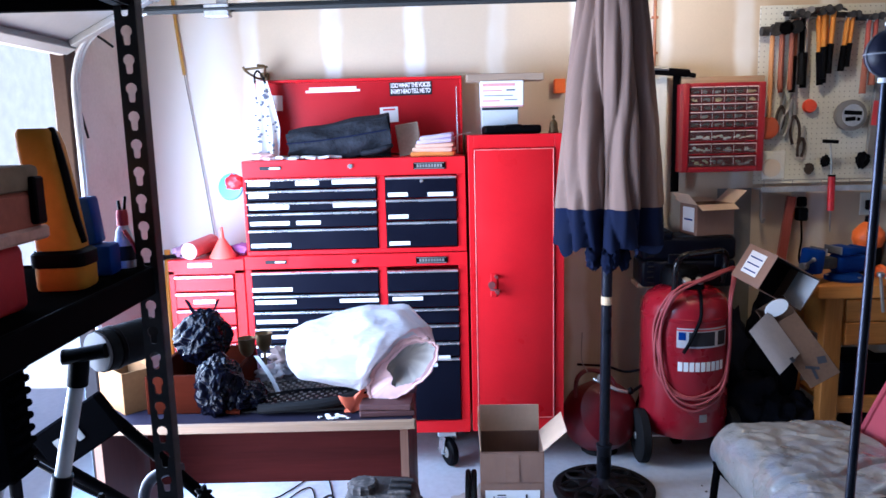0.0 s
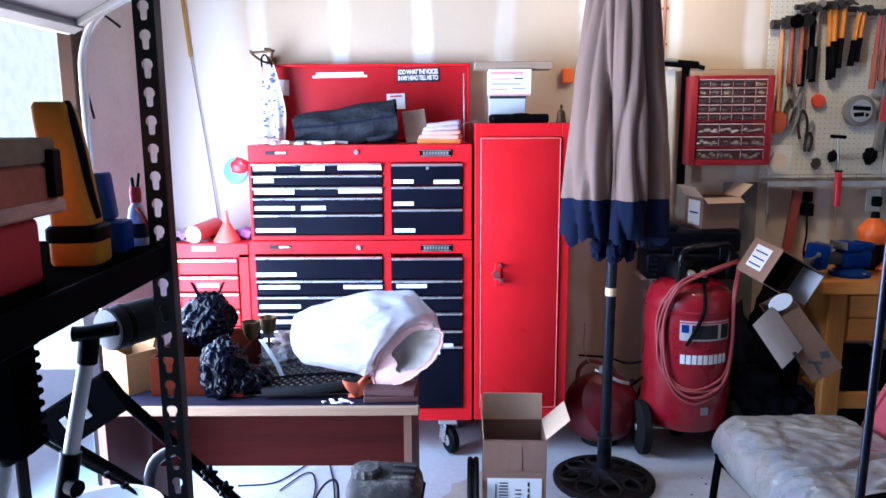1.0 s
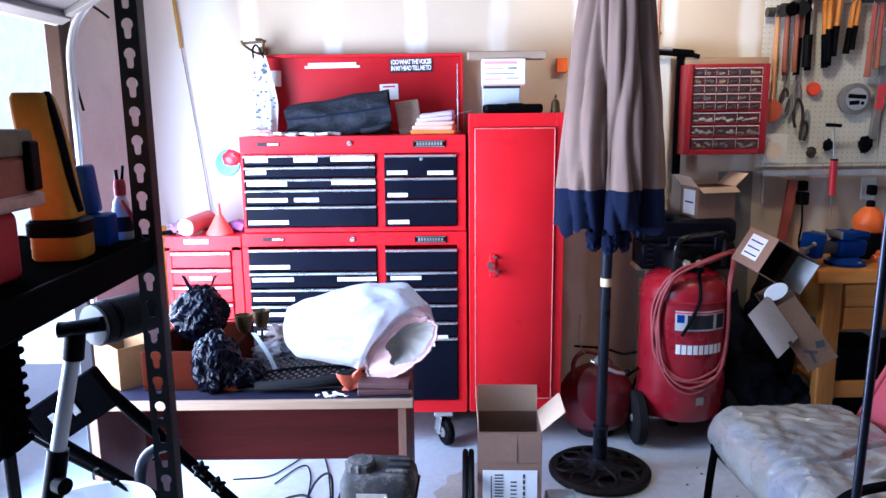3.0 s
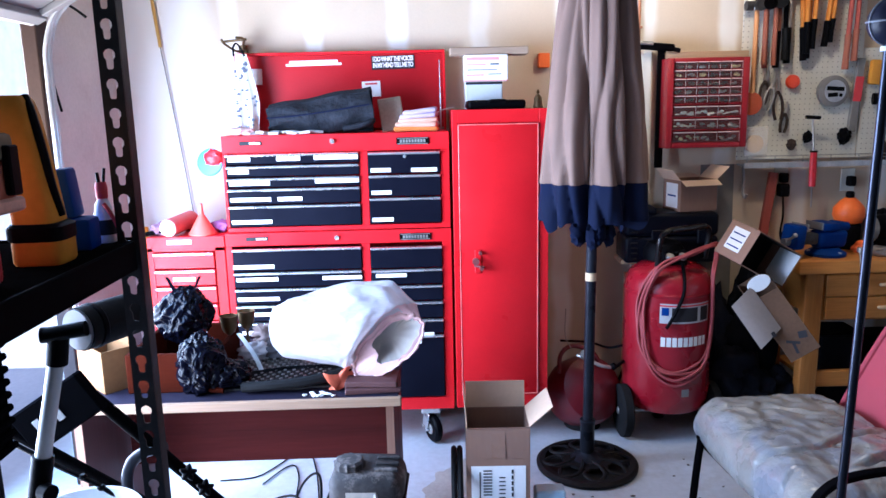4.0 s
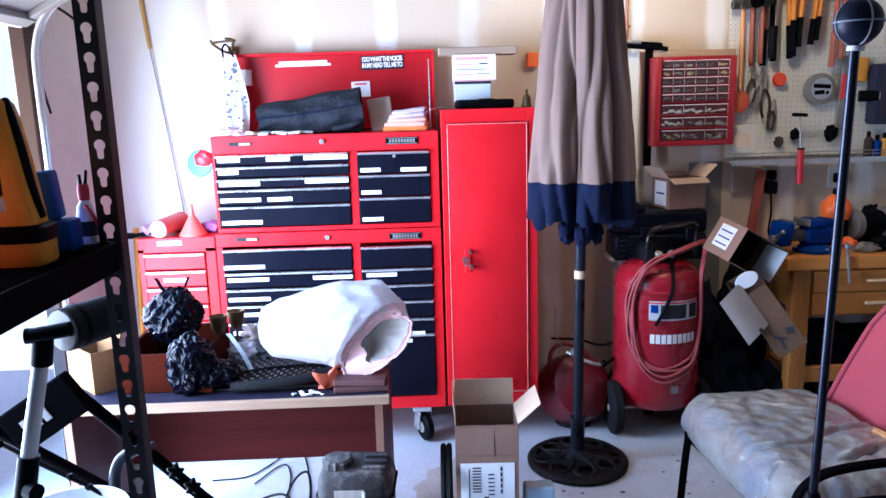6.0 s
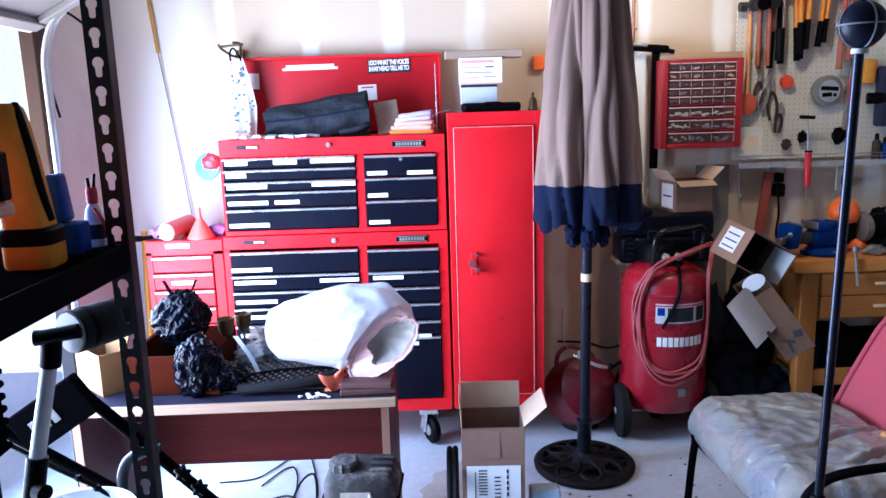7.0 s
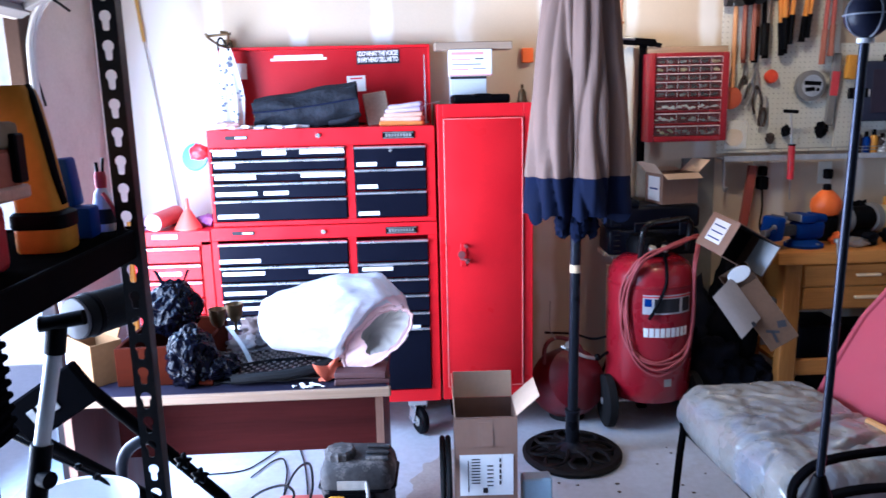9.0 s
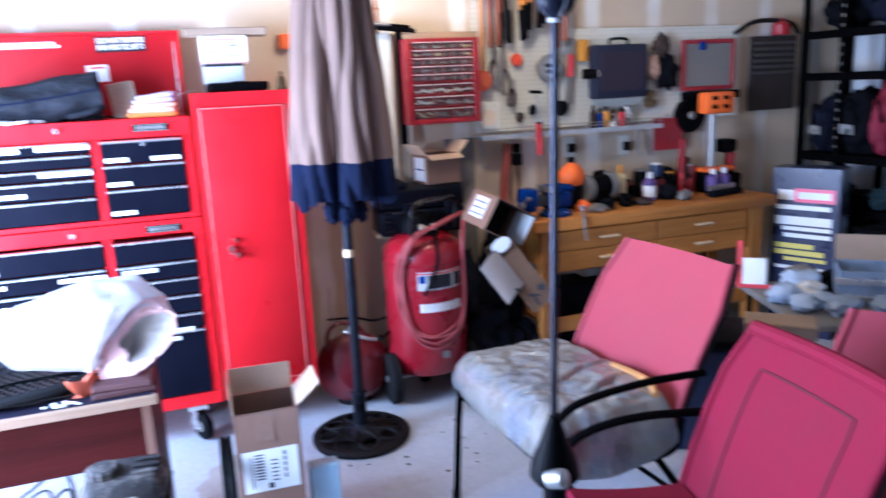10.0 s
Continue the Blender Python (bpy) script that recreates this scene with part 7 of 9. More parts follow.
for i, (x, z, r, m) in enumerate(((2.70, 1.60, 0.06, solid("tan_glove", (0.42, 0.27, 0.2), 0.8, var=0.2)), (2.80, 1.58, 0.085, M_CLUTTER), (2.69, 1.42, 0.045, M_BRASS), (2.53, 1.35, 0.04, M_STEEL), (2.76, 1.72, 0.06, M_DKGRIP), (2.42, 1.325, 0.03, M_DKGRIP))):
    single("hanging_tool", add_blob(B(), (r * 0.8, 0.035, r * 1.1), (0, 0, 0), 0.45, 2.2, 4, 1.0 + i * 3), m, ("tan leather glove hung on the pegboard", "dark cloth pouch hung on the pegboard", "brass fitting hung on the pegboard", "steel fitting hung on the pegboard", "dark tool roll hung on the pegboard", "dark small tool hung on the pegboard")[i], "tool", (x, 3.575, z), group="tools on the pegboard")
rp = thing("red_framed_panel", (3.10, 3.59, 1.60), "grey panel in a red frame hung on the wall", "panel")
part("panel", span(B(), (-0.165, -0.012, -0.12), (0.165, 0.0, 0.125)), M_GREYBOX, rp)
for lo, hi in (((-0.19, -0.02, -0.145), (-0.166, 0.004, 0.15)), ((0.166, -0.02, -0.145), (0.19, 0.004, 0.15)), ((-0.165, -0.02, 0.126), (0.165, 0.004, 0.15)), ((-0.165, -0.02, -0.145), (0.165, 0.004, -0.121))):
    part("rail", span(B(), lo, hi, 0.003), M_ORG, rp)
part("blue_clip", span(B(), (-0.07, -0.025, 0.09), (-0.03, -0.013, 0.14), 0.003), M_BLUE, rp)
single("black_bar_tool", span(B(), (-0.2, -0.03, -0.025), (0.22, 0.0, 0.025), 0.008, 2), M_BLACK, "long black bar tool hung under the red frame", "tool", (3.12, 3.60, 1.425))
solid("grey_panel_dull", (0.075, 0.065, 0.062), 0.6, var=0.15)
lvp = thing("louvred_panel", (3.61, 3.60, 1.53), "dark grey louvred storage panel on the wall", "louvre panel")
part("sheet", span(B(), (-0.18, 0.0, -0.22), (0.18, 0.012, 0.23), 0.002), solid("brown_grey_steel", (0.045, 0.037, 0.035), 0.55, var=0.2), lvp)
for k in range(6):
    part("louvre", add_box(B(), (0.32, 0.022, 0.012), (0, -0.01, 0.19 - k * 0.036), (25, 0, 0), 0.002), bpy.data.materials["grey_panel_dull"], lvp)
part("hose_loop", add_tube(B(), smooth_path([(-0.32, -0.02, 0.25), (-0.2, -0.03, 0.31), (-0.05, -0.03, 0.32), (0.1, -0.03, 0.30), (0.16, -0.03, 0.24)], 6), 0.014, 8), M_RUBBER, lvp)
single("red_canister", add_lathe(B(), [(0.05, 0), (0.052, 0.005), (0.052, 0.06), (0.04, 0.075), (0.02, 0.08), (0.02, 0.1)], 24), M_ORG, "small red canister standing on the louvred panel", "canister", (3.63, 3.57, 1.762))
ps = thing("red_sign", (2.83, 3.585, 1.21), "plain red sheet hung below the pegboard", "sheet")
part("sheet", span(B(), (-0.105, 0, -0.095), (0.105, 0.006, 0.095), 0.002), M_ORG, ps)
part("hook", add_tube(B(), [(0.0, 0.045, 0.11), (0.0, 0.0, 0.11), (0.0, -0.004, 0.09)], 0.004, 6), M_STEEL, ps)
for i, (x, m, h) in enumerate(((2.30, M_DKGRIP, 0.13), (2.345, M_BLUE, 0.11), (2.385, M_YELLOW, 0.12), (2.43, M_WHITE, 0.1), (2.49, M_REDINK, 0.11))):
    b = thing("spray_bottle", (x, 3.565, 1.2725), "small coloured bottle standing on the wire ledge", "bottle", group="bottles on the ledge")
    part("body", add_lathe(B(), [(0.019, 0), (0.02, 0.004), (0.02, h * 0.7), (0.012, h * 0.8)], 16), m, b)
    part("cap", add_lathe(B(), [(0.01, h * 0.8 + 0.0005), (0.01, h), (0.006, h + 0.004)], 12), M_BLACK, b)

# ---------------- on the workbench ----------------
BZ = 0.8605
vise = thing("bench_vise", (1.89, 3.27, BZ), "blue cast-iron bench vise bolted to the bench", "vise", rz=12)
part("base", add_lathe(B(), [(0.001, 0.0), (0.088, 0.0), (0.09, 0.014), (0.07, 0.026), (0.055, 0.036)], 28), M_BLUE, vise)
for a in (40, 160, 280):
    part("bolt", add_lathe(B(), [(0.011, 0.0), (0.011, 0.008), (0.002, 0.009)], 6, Matrix.Translation((0.074 * math.cos(radians(a)), 0.074 * math.sin(radians(a)), 0.0155))), M_STEEL, vise)
bm = B()
add_box(bm, (0.15, 0.1, 0.085), (0.01, 0, 0.0785), bevel=0.022, seg=3)
for v in bm.verts:
    v.co.y *= 0.75 + 3.2 * max(0, v.co.z - 0.036)
part("body", bm, M_BLUE, vise)
part("slide", span(B(), (-0.165, -0.03, 0.06), (-0.066, 0.03, 0.112), 0.008, 2), M_DKHEAD, vise)
bm = B()
add_box(bm, (0.045, 0.12, 0.11), (-0.175, 0, 0.1), bevel=0.012, seg=2)
for v in bm.verts:
    v.co.x -= 0.25 * max(0, 0.1 - v.co.z)
part("front_jaw", bm, M_BLUE, vise)
part("rear_jaw", span(B(), (-0.066, -0.06, 0.1215), (0.02, 0.06, 0.16), 0.01, 2), M_BLUE, vise)
part("jaw_plate", span(B(), (-0.152, -0.055, 0.13), (-0.145, 0.055, 0.16), 0.001), M_STEEL, vise)
part("jaw_plate", span(B(), (-0.074, -0.055, 0.13), (-0.067, 0.055, 0.164), 0.001), M_STEEL, vise)
part("anvil", add_rod(B(), (0.021, 0.0, 0.136), (0.11, 0.0, 0.13), 0.03, 0.02, seg=18), M_BLUE, vise)
part("screw", add_rod(B(), (-0.235, 0.0, 0.075), (-0.199, 0.0, 0.075), 0.018), M_STEEL, vise)
hd = part("handle", add_rod(B(), (-0.222, -0.06, 0.115), (-0.222, 0.07, 0.03), 0.006), M_STEEL, vise)
for p in ((-0.222, -0.062, 0.1165), (-0.222, 0.072, 0.0285)):
    part("ball_end", add_blob(B(), (0.011, 0.011, 0.011), p, 0.0, 2, 2, 1.0), M_STEEL, hd)
pw = thing("plumb_bar", (1.985, 3.11, 0.74), "steel bar clamp hanging over the bench front", "clamp")
part("bar", add_rod(B(), (0.0, 0.0, 0.0), (-0.02, 0.005, 0.165), 0.007), M_STEEL, pw)
part("head", add_lathe(B(), [(0.006, 0), (0.016, 0.004), (0.016, 0.02), (0.006, 0.024)], 14, Matrix.Translation((-0.02, 0.005, 0.16))), M_STEEL, pw)
ob = thing("orange_jug", (2.075, 3.42, BZ + 0.12), "round orange plastic jug on a dark can", "jug")
part("shell", add_lathe(B(), [(0.035, 0.0), (0.06, 0.01), (0.073, 0.045), (0.07, 0.08), (0.046, 0.11), (0.024, 0.13)], 28), M_ORANGE, ob)
part("neck", add_lathe(B(), [(0.02, 0.1305), (0.02, 0.155), (0.012, 0.16)], 16), M_BLACK, ob)
part("stand", add_lathe(B(), [(0.055, -0.12), (0.057, -0.115), (0.057, -0.001)], 24), M_CLUTTER, ob)
single("timber_offcut", add_box(B(), (0.045, 0.02, 0.37), (0, 0, 0.185), bevel=0.002), M_HANDLE_R, "reddish timber offcut leaning behind the vise", "board", (1.715, 3.56, BZ), (-3, 8, 0))


def bottle(x, y, r, h, body, cap, label, band=None):
    b = thing("bottle", (x, y, BZ), label, "bottle", group="bottles on the bench")
    part("body", add_lathe(B(), [(r * 0.9, 0), (r, 0.004), (r, h * 0.68), (r * 0.5, h * 0.8)], 20), body, b)
    part("cap", add_lathe(B(), [(r * 0.45, h * 0.8 + 0.0005), (r * 0.45, h), (r * 0.3, h + 0.003)], 14), cap, b)
    if band:
        part("label_band", add_lathe(B(), [(r * 1.01, h * 0.15), (r * 1.01, h * 0.55)], 20), band, b)


M_PURPLE = solid("purple_label", (0.12, 0.07, 0.25), 0.5)
bottle(2.55, 3.37, 0.036, 0.16, M_PURPLE, M_WHITE, "white bottle with a purple label on the bench", M_WHITE)
bottle(2.98, 3.36, 0.037, 0.145, M_PURPLE, M_WHITE, "purple bottle with a white cap on the bench")
bottle(3.065, 3.37, 0.037, 0.145, M_PURPLE, M_WHITE, "purple bottle with a white cap on the bench")
bottle(2.42, 3.47, 0.035, 0.2, solid("clear_yellowish", (0.7, 0.6, 0.35), 0.3), M_YELLOW, "yellow-capped clear bottle on the bench")
bottle(2.79, 3.40, 0.02, 0.13, M_ORG, M_REDINK, "small red bottle on the bench")
bottle(2.86, 3.42, 0.02, 0.12, M_ORG, M_BLACK, "small red bottle on the bench")
single("red_post", span(B(), (-0.016, -0.016, 0), (0.016, 0.016, 0.32), 0.004), M_ORG, "red steel upright standing on the bench", "upright", (2.84, 3.48, BZ), (0, 3, 0))
gr = thing("bench_grinder", (2.24, 3.43, BZ), "dark grey bench grinder", "grinder", rz=15)
part("motor", add_rod(B(), (-0.07, 0, 0.1), (0.07, 0, 0.1), 0.062, seg=28), M_BLACK, gr)
part("foot", span(B(), (-0.06, -0.05, 0), (0.06, 0.05, 0.05), 0.008), M_BLACK, gr)
for s in (-1, 1):
    part("wheel_guard", add_lathe(B(), [(0.02, -0.018), (0.074, -0.018), (0.076, 0.018), (0.02, 0.018)], 28, pose(s * 0.095, 0, 0.1, 0, 90, 0)), M_GREYBOX, gr)
rnd = random.Random(21)
junk = [(2.12, 3.22, 0.06, 0.025, M_STEEL), (2.2, 3.25, 0.05, 0.035, M_CLUTTER), (2.34, 3.30, 0.06, 0.04, M_BLACK), (2.44, 3.28, 0.05, 0.02, M_DKGRIP), (2.66, 3.35, 0.06, 0.05, M_CLUTTER), (2.72, 3.28, 0.05, 0.03, M_GREYBOX), (2.62, 3.48, 0.07, 0.06, M_DKGRIP), (2.5, 3.52, 0.06, 0.05, M_BLACK), (2.08, 3.30, 0.04, 0.03, M_ORANGE), (2.76, 3.50, 0.06, 0.09, M_CLUTTER), (1.80, 3.42, 0.06, 0.07, M_BLACK), (2.3, 3.5, 0.07, 0.1, M_CLUTTER), (2.9, 3.52, 0.05, 0.12, M_DKGRIP)]
for i, (x, y, r, h, m) in enumerate(junk):
    bm = B()
    add_blob(bm, (r, r * 0.7, h), (0, 0, h * 0.8), 0.45, 2.0, 3, 1.0 + 2.7 * i, 0.0)
    add_rod(bm, (-r * 1.1, -0.01, h * 0.5), (r * 1.1, 0.02, h * 0.6), 0.008, seg=8)
    single("hand_tool", bm, m, "%s hand tool lying on the bench" % {M_STEEL: "steel", M_ORANGE: "orange-handled", M_GREYBOX: "grey", M_DKGRIP: "dark brown", M_BLACK: "black", M_CLUTTER: "dark"}[m], "tool", (x, y, BZ), (0, 0, 40 * i), group="tools on the bench", sharp=60)
ng = thing("nail_gun", (3.06, 3.45, BZ), "orange and white upright power tool on the bench", "power tool")
part("base_plate", span(B(), (-0.11, -0.05, 0.12), (0.12, 0.05, 0.145), 0.008), M_ORANGE, ng)
part("stand", span(B(), (-0.1, -0.045, 0.0), (0.11, 0.045, 0.119), 0.01), M_BLACK, ng)
part("column", span(B(), (-0.045, -0.02, 0.1455), (-0.005, 0.02, 0.46), 0.006), M_GALV, ng)
part("head", span(B(), (-0.1, -0.045, 0.4605), (0.1, 0.045, 0.585), 0.016, 2), M_ORANGE, ng)
for x in (-0.045, 0.035):
    for z in (0.50, 0.55):
        part("vent", span(B(), (x - 0.02, -0.048, z - 0.01), (x + 0.02, -0.0455, z + 0.012)), M_BLACK, ng)
sawm = thing("scroll_saw", (3.14, 3.50, BZ), "black and dark red bench saw", "power saw")
part("table", span(B(), (-0.02, -0.1, 0.0), (0.09, 0.09, 0.1), 0.01), M_BLACK, sawm)
part("arm", span(B(), (-0.01, -0.05, 0.22), (0.095, 0.06, 0.30), 0.02, 2), M_BLACK, sawm)
part("neck", span(B(), (0.055, -0.03, 0.1005), (0.095, 0.03, 0.2195), 0.006), M_ORG, sawm)
# shadowy things under the bench
for i, (x, y, w, d, h, m) in enumerate(((2.02, 3.38, 0.2, 0.2, 0.2, M_CLUTTER), (2.3, 3.4, 0.24, 0.2, 0.16, M_BLACK), (2.6, 3.4, 0.22, 0.2, 0.22, M_CLUTTER), (2.86, 3.4, 0.2, 0.2, 0.18, M_BLACK))):
    c = thing("storage_crate", (x, y, 0.2625), "dark storage crate on the bench's lower shelf", "crate", rz=3 * (i - 1), group="crates under the bench")
    part("tub", span(B(), (-w / 2, -d / 2, 0), (w / 2, d / 2, h), 0.012, 2), m, c)
    part("rim", span(B(), (-w / 2 - 0.006, -d / 2 - 0.006, h - 0.02), (w / 2 + 0.006, d / 2 + 0.006, h + 0.001), 0.005), M_BLACK, c)
for i, (x, r) in enumerate(((2.1, 0.13), (2.42, 0.12), (2.75, 0.13), (2.98, 0.1))):
    single("dark_sack", add_blob(B(), (r, r * 0.9, 0.11), (0, 0, 0.1), 0.35, 2.2, 3, 9.0 + i, 0.001), M_CLUTTER, "dark cloth sack on the floor under the bench", "sack", (x, 3.38, 0.0), group="sacks under the bench", sharp=70)


# dark cans, jars and a reel crowding the back of the bench
def bench_can(x, y, r, h, m, lid, label):
    c = thing("can", (x, y, BZ), label, "can", group="cans on the bench")
    part("body", add_lathe(B(), [(r * 0.97, 0), (r, 0.003), (r, h - 0.006), (r * 0.96, h)], 22), m, c)
    part("lid", add_lathe(B(), [(r * 0.9, h + 0.0005), (r * 0.92, h + 0.008), (r * 0.5, h + 0.011)], 20), lid, c)


M_DKRED = solid("dark_red_can", (0.16, 0.012, 0.016), 0.45, var=0.2)
M_DKBLUE = solid("dark_blue_can", (0.015, 0.03, 0.09), 0.45, var=0.2)
for x, y, r, h, m, lid, label in ((2.35, 3.50, 0.04, 0.13, M_CLUTTER, M_STEEL, "dark paint can at the back of the bench"), (2.49, 3.52, 0.036, 0.1, M_DKRED, M_BLACK, "dark red can at the back of the bench"),
                                  (2.60, 3.53, 0.042, 0.15, M_BLACK, M_STEEL, "black can at the back of the bench"), (2.70, 3.52, 0.036, 0.18, M_DKBLUE, M_WHITE, "dark blue can at the back of the bench"),
                                  (2.66, 3.43, 0.03, 0.11, M_DKRED, M_BLACK, "dark red can among the bench clutter"), (2.93, 3.50, 0.034, 0.16, M_DKRED, M_STEEL, "dark red can beside the upright tool"),
                                  (2.76, 3.47, 0.03, 0.13, M_CLUTTER, M_YELLOW, "dark jar with a yellow lid on the bench"), (2.16, 3.54, 0.04, 0.16, M_CLUTTER, M_BLACK, "dark can behind the orange jug")):
    bench_can(x, y, r, h, m, lid, label)
chop = thing("chop_saw", (2.985, 3.30, BZ), "dark chop saw with a round blade guard", "power saw", rz=10)
part("base", span(B(), (-0.1, -0.05, 0.0), (0.14, 0.02, 0.03), 0.008, 2), M_CLUTTER, chop)
part("fence", span(B(), (-0.09, 0.0, 0.0305), (0.13, 0.015, 0.06), 0.003), M_STEEL, chop)
reel = thing("hose_reel", (2.985, 3.60, 1.31), "black round reel hung on the wall", "reel")
part("drum", add_lathe(B(), [(0.03, -0.03), (0.1, -0.028), (0.105, 0.0), (0.1, 0.028), (0.03, 0.03)], 32, pose(0, 0, 0, 90, 0, 0)), M_BLACK, reel)
part("hub", add_lathe(B(), [(0.004, 0.0305), (0.025, 0.031), (0.02, 0.04)], 20, pose(0, 0, 0, 90, 0, 0)), M_STEEL, reel)

# ---------------- right-hand end: shelving, product box and clutter ----------------
rk = thing("wall_shelving", (0, 0, 0), "black steel shelving full of dark gear", "shelving")
RX0, RX1, RY0, RY1 = 3.83, 4.23, 1.70, 3.60
for x in (RX0, RX1 - 0.035):
    for y in (RY0, 2.42, 3.28, RY1 - 0.035):
        bm = B()
        span(bm, (x, y, 0), (x + 0.004, y + 0.035, 2.2))
        span(bm, (x + 0.004, y, 0), (x + 0.035, y + 0.004, 2.2))
        p = part("post", bm, M_BLACKSTEEL, rk)
        if x == RX0 and y < 3.5:
            for k in range(34):
                part("slot", add_box(B(), (0.002, 0.011, 0.018), (x - 0.0005, y + 0.0175, 0.2 + k * 0.055), bevel=0.003), M_GREYBOX, p)
RZS = (0.35, 0.72, 1.03, 1.52, 1.77)
for z in RZS:
    s = part("shelf", span(B(), (RX0 + 0.006, RY0, z - 0.03), (RX1 - 0.002, RY1, z), 0.002), M_BLACKSTEEL, rk)
    part("edge_beam", span(B(), (RX0 - 0.004, RY0, z - 0.045), (RX0 + 0.005, RY1, z + 0.003), 0.002), M_BLACKSTEEL, s)
def soft_bag(y, z, w, h, m, label, seed, patch=None):
    """A slumped nylon gear bag with a handle strap and, on some, a pale printed patch."""
    g = thing("gear_bag", (4.02, y, z + 0.001), label, "bag", rz=4 * math.sin(seed * 3), group="gear on the steel shelves")
    part("body", add_blob(B(), (0.17, w * 0.55, h * 0.55), (0, 0, h * 0.48), 0.3, 1.9, 4, seed, 0.001), m, g, sharp=65)
    part("strap", add_tube(B(), smooth_path([(-0.15, -w * 0.25, h * 0.5), (-0.18, -w * 0.12, h * 0.85), (-0.17, w * 0.12, h * 0.82), (-0.15, w * 0.28, h * 0.45)], 6), 0.011, 8, flat=0.5), M_BLACK, g, sharp=70)
    if patch:
        part("patch", add_box(B(), (0.004, w * 0.5, h * 0.16), (-0.176, 0.0, h * 0.42), (4, -8, 0), 0.001), patch, g)


M_DKNAVY = solid("dark_navy_nylon", (0.008, 0.009, 0.02), 0.7, var=0.3, bump=0.25)
M_CRIMSON = solid("crimson_nylon", (0.2, 0.008, 0.03), 0.7, var=0.25, bump=0.2)
for y, z, w, h, m, label, seed, patch in ((3.02, 1.77, 0.42, 0.30, M_DKNAVY, "dark navy gear bag on the top shelf", 2.2, None), (2.5, 1.77, 0.4, 0.3, M_CLUTTER, "black gear bag on the top shelf", 3.1, None),
                                          (3.47, 1.03, 0.17, 0.34, M_DKNAVY, "dark navy gear bag with a pale patch on the shelf", 4.1, M_GALV), (3.4, 1.77, 0.22, 0.2, M_CLUTTER, "black gear bag slumped on the top shelf", 12.2, None),
                                          (3.27, 1.03, 0.26, 0.37, M_CLUTTER, "black gear bag with a pale patch on the shelf", 4.7, M_GALV), (3.06, 1.03, 0.16, 0.40, M_CRIMSON, "dark crimson pouch on the shelf", 5.3, None),
                                          (2.88, 1.03, 0.24, 0.38, M_DKNAVY, "dark navy gear bag with a white patch on the shelf", 6.1, M_WHITE), (2.5, 1.03, 0.3, 0.36, M_CLUTTER, "black gear bag on the shelf", 7.4, None), (2.15, 1.03, 0.28, 0.34, M_DKNAVY, "dark navy gear bag on the shelf", 8.8, None),
                                          (3.3, 0.35, 0.36, 0.26, M_CLUTTER, "black gear bag on the low shelf", 9.9, None), (2.8, 0.35, 0.4, 0.24, M_DKNAVY, "dark navy gear bag on the low shelf", 10.4, None), (2.3, 0.35, 0.36, 0.26, M_CLUTTER, "black gear bag on the low shelf", 11.2, None)):
    soft_bag(y, z, w, h, m, label, seed, patch)
M_TEAL = solid("dark_teal_cloth", (0.03, 0.06, 0.075), 0.85, var=0.35, bump=0.3)
for i, (y, w, h) in enumerate(((3.42, 0.13, 0.10), (3.22, 0.16, 0.08), (3.02, 0.14, 0.12), (2.82, 0.15, 0.09), (2.6, 0.16, 0.11), (2.35, 0.17, 0.1))):
    single("folded_tarp", add_blob(B(), (0.15, w * 0.55, h * 0.6), (0, 0, h * 0.5), 0.5, 2.4, 3, 20.0 + i * 3, 0.001), M_TEAL if i % 2 == 0 else M_CLUTTER, "crumpled dark teal tarp on the shelf" if i % 2 == 0 else "crumpled black cloth on the shelf", "tarp", (4.0, y, 0.721), group="cloths on the steel shelves", sharp=60)

pbx = thing("product_box", (3.415, 3.095, 0), "tall dark product box with bright printed panels", "box", rz=-64)
part("carton", span(B(), (-0.185, 0.0, 0.0), (0.185, 0.16, 1.0), 0.003), solid("glossy_dark_print", (0.018, 0.022, 0.07), 0.3, var=0.2, coat=0.1), pbx)
part("logo_panel", span(B(), (-0.15, -0.0015, 0.81), (-0.06, 0, 0.87)), M_WHITE, pbx)
part("logo_panel", span(B(), (-0.06, -0.002, 0.80), (0.16, 0, 0.88)), solid("pink_print", (0.8, 0.12, 0.22), 0.4), pbx)
for i, (x0, x1, z0, z1, m) in enumerate(((-0.04, 0.14, 0.82, 0.86, M_WHITE), (-0.16, 0.14, 0.755, 0.782, M_WHITE), (-0.165, 0.15, 0.665, 0.715, M_WHITE), (-0.12, 0.15, 0.632, 0.655, M_WHITE), (-0.11, 0.15, 0.59, 0.615, M_WHITE), (-0.16, 0.06, 0.525, 0.555, M_LIME), (-0.16, 0.12, 0.485, 0.515, M_LIME), (-0.1, 0.13, 0.45, 0.472, M_LIME), (-0.15, 0.12, 0.40, 0.42, M_WHITE))):
    part("text_bar", span(B(), (x0, -0.0035, z0), (x1, -0.0022, z1), 0.0005), m, pbx)

nv = thing("storage_tote", (2.11, 2.28, 0), "dark navy lidded plastic tote", "tote", rz=-28)
part("tub", span(B(), (-0.2, -0.15, 0), (0.2, 0.15, 0.45), 0.02, 3), solid("navy_tote", (0.012, 0.02, 0.06), 0.4, var=0.2), nv)
part("lid", span(B(), (-0.215, -0.165, 0.451), (0.215, 0.165, 0.495), 0.015, 3), M_BLACK, nv)
part("label", span(B(), (0.02, -0.152, 0.32), (0.12, -0.1505, 0.42)), M_WHITE, nv)
M_PACK = solid("tan_card", (0.34, 0.25, 0.18), 0.85, var=0.12, bump=0.08)
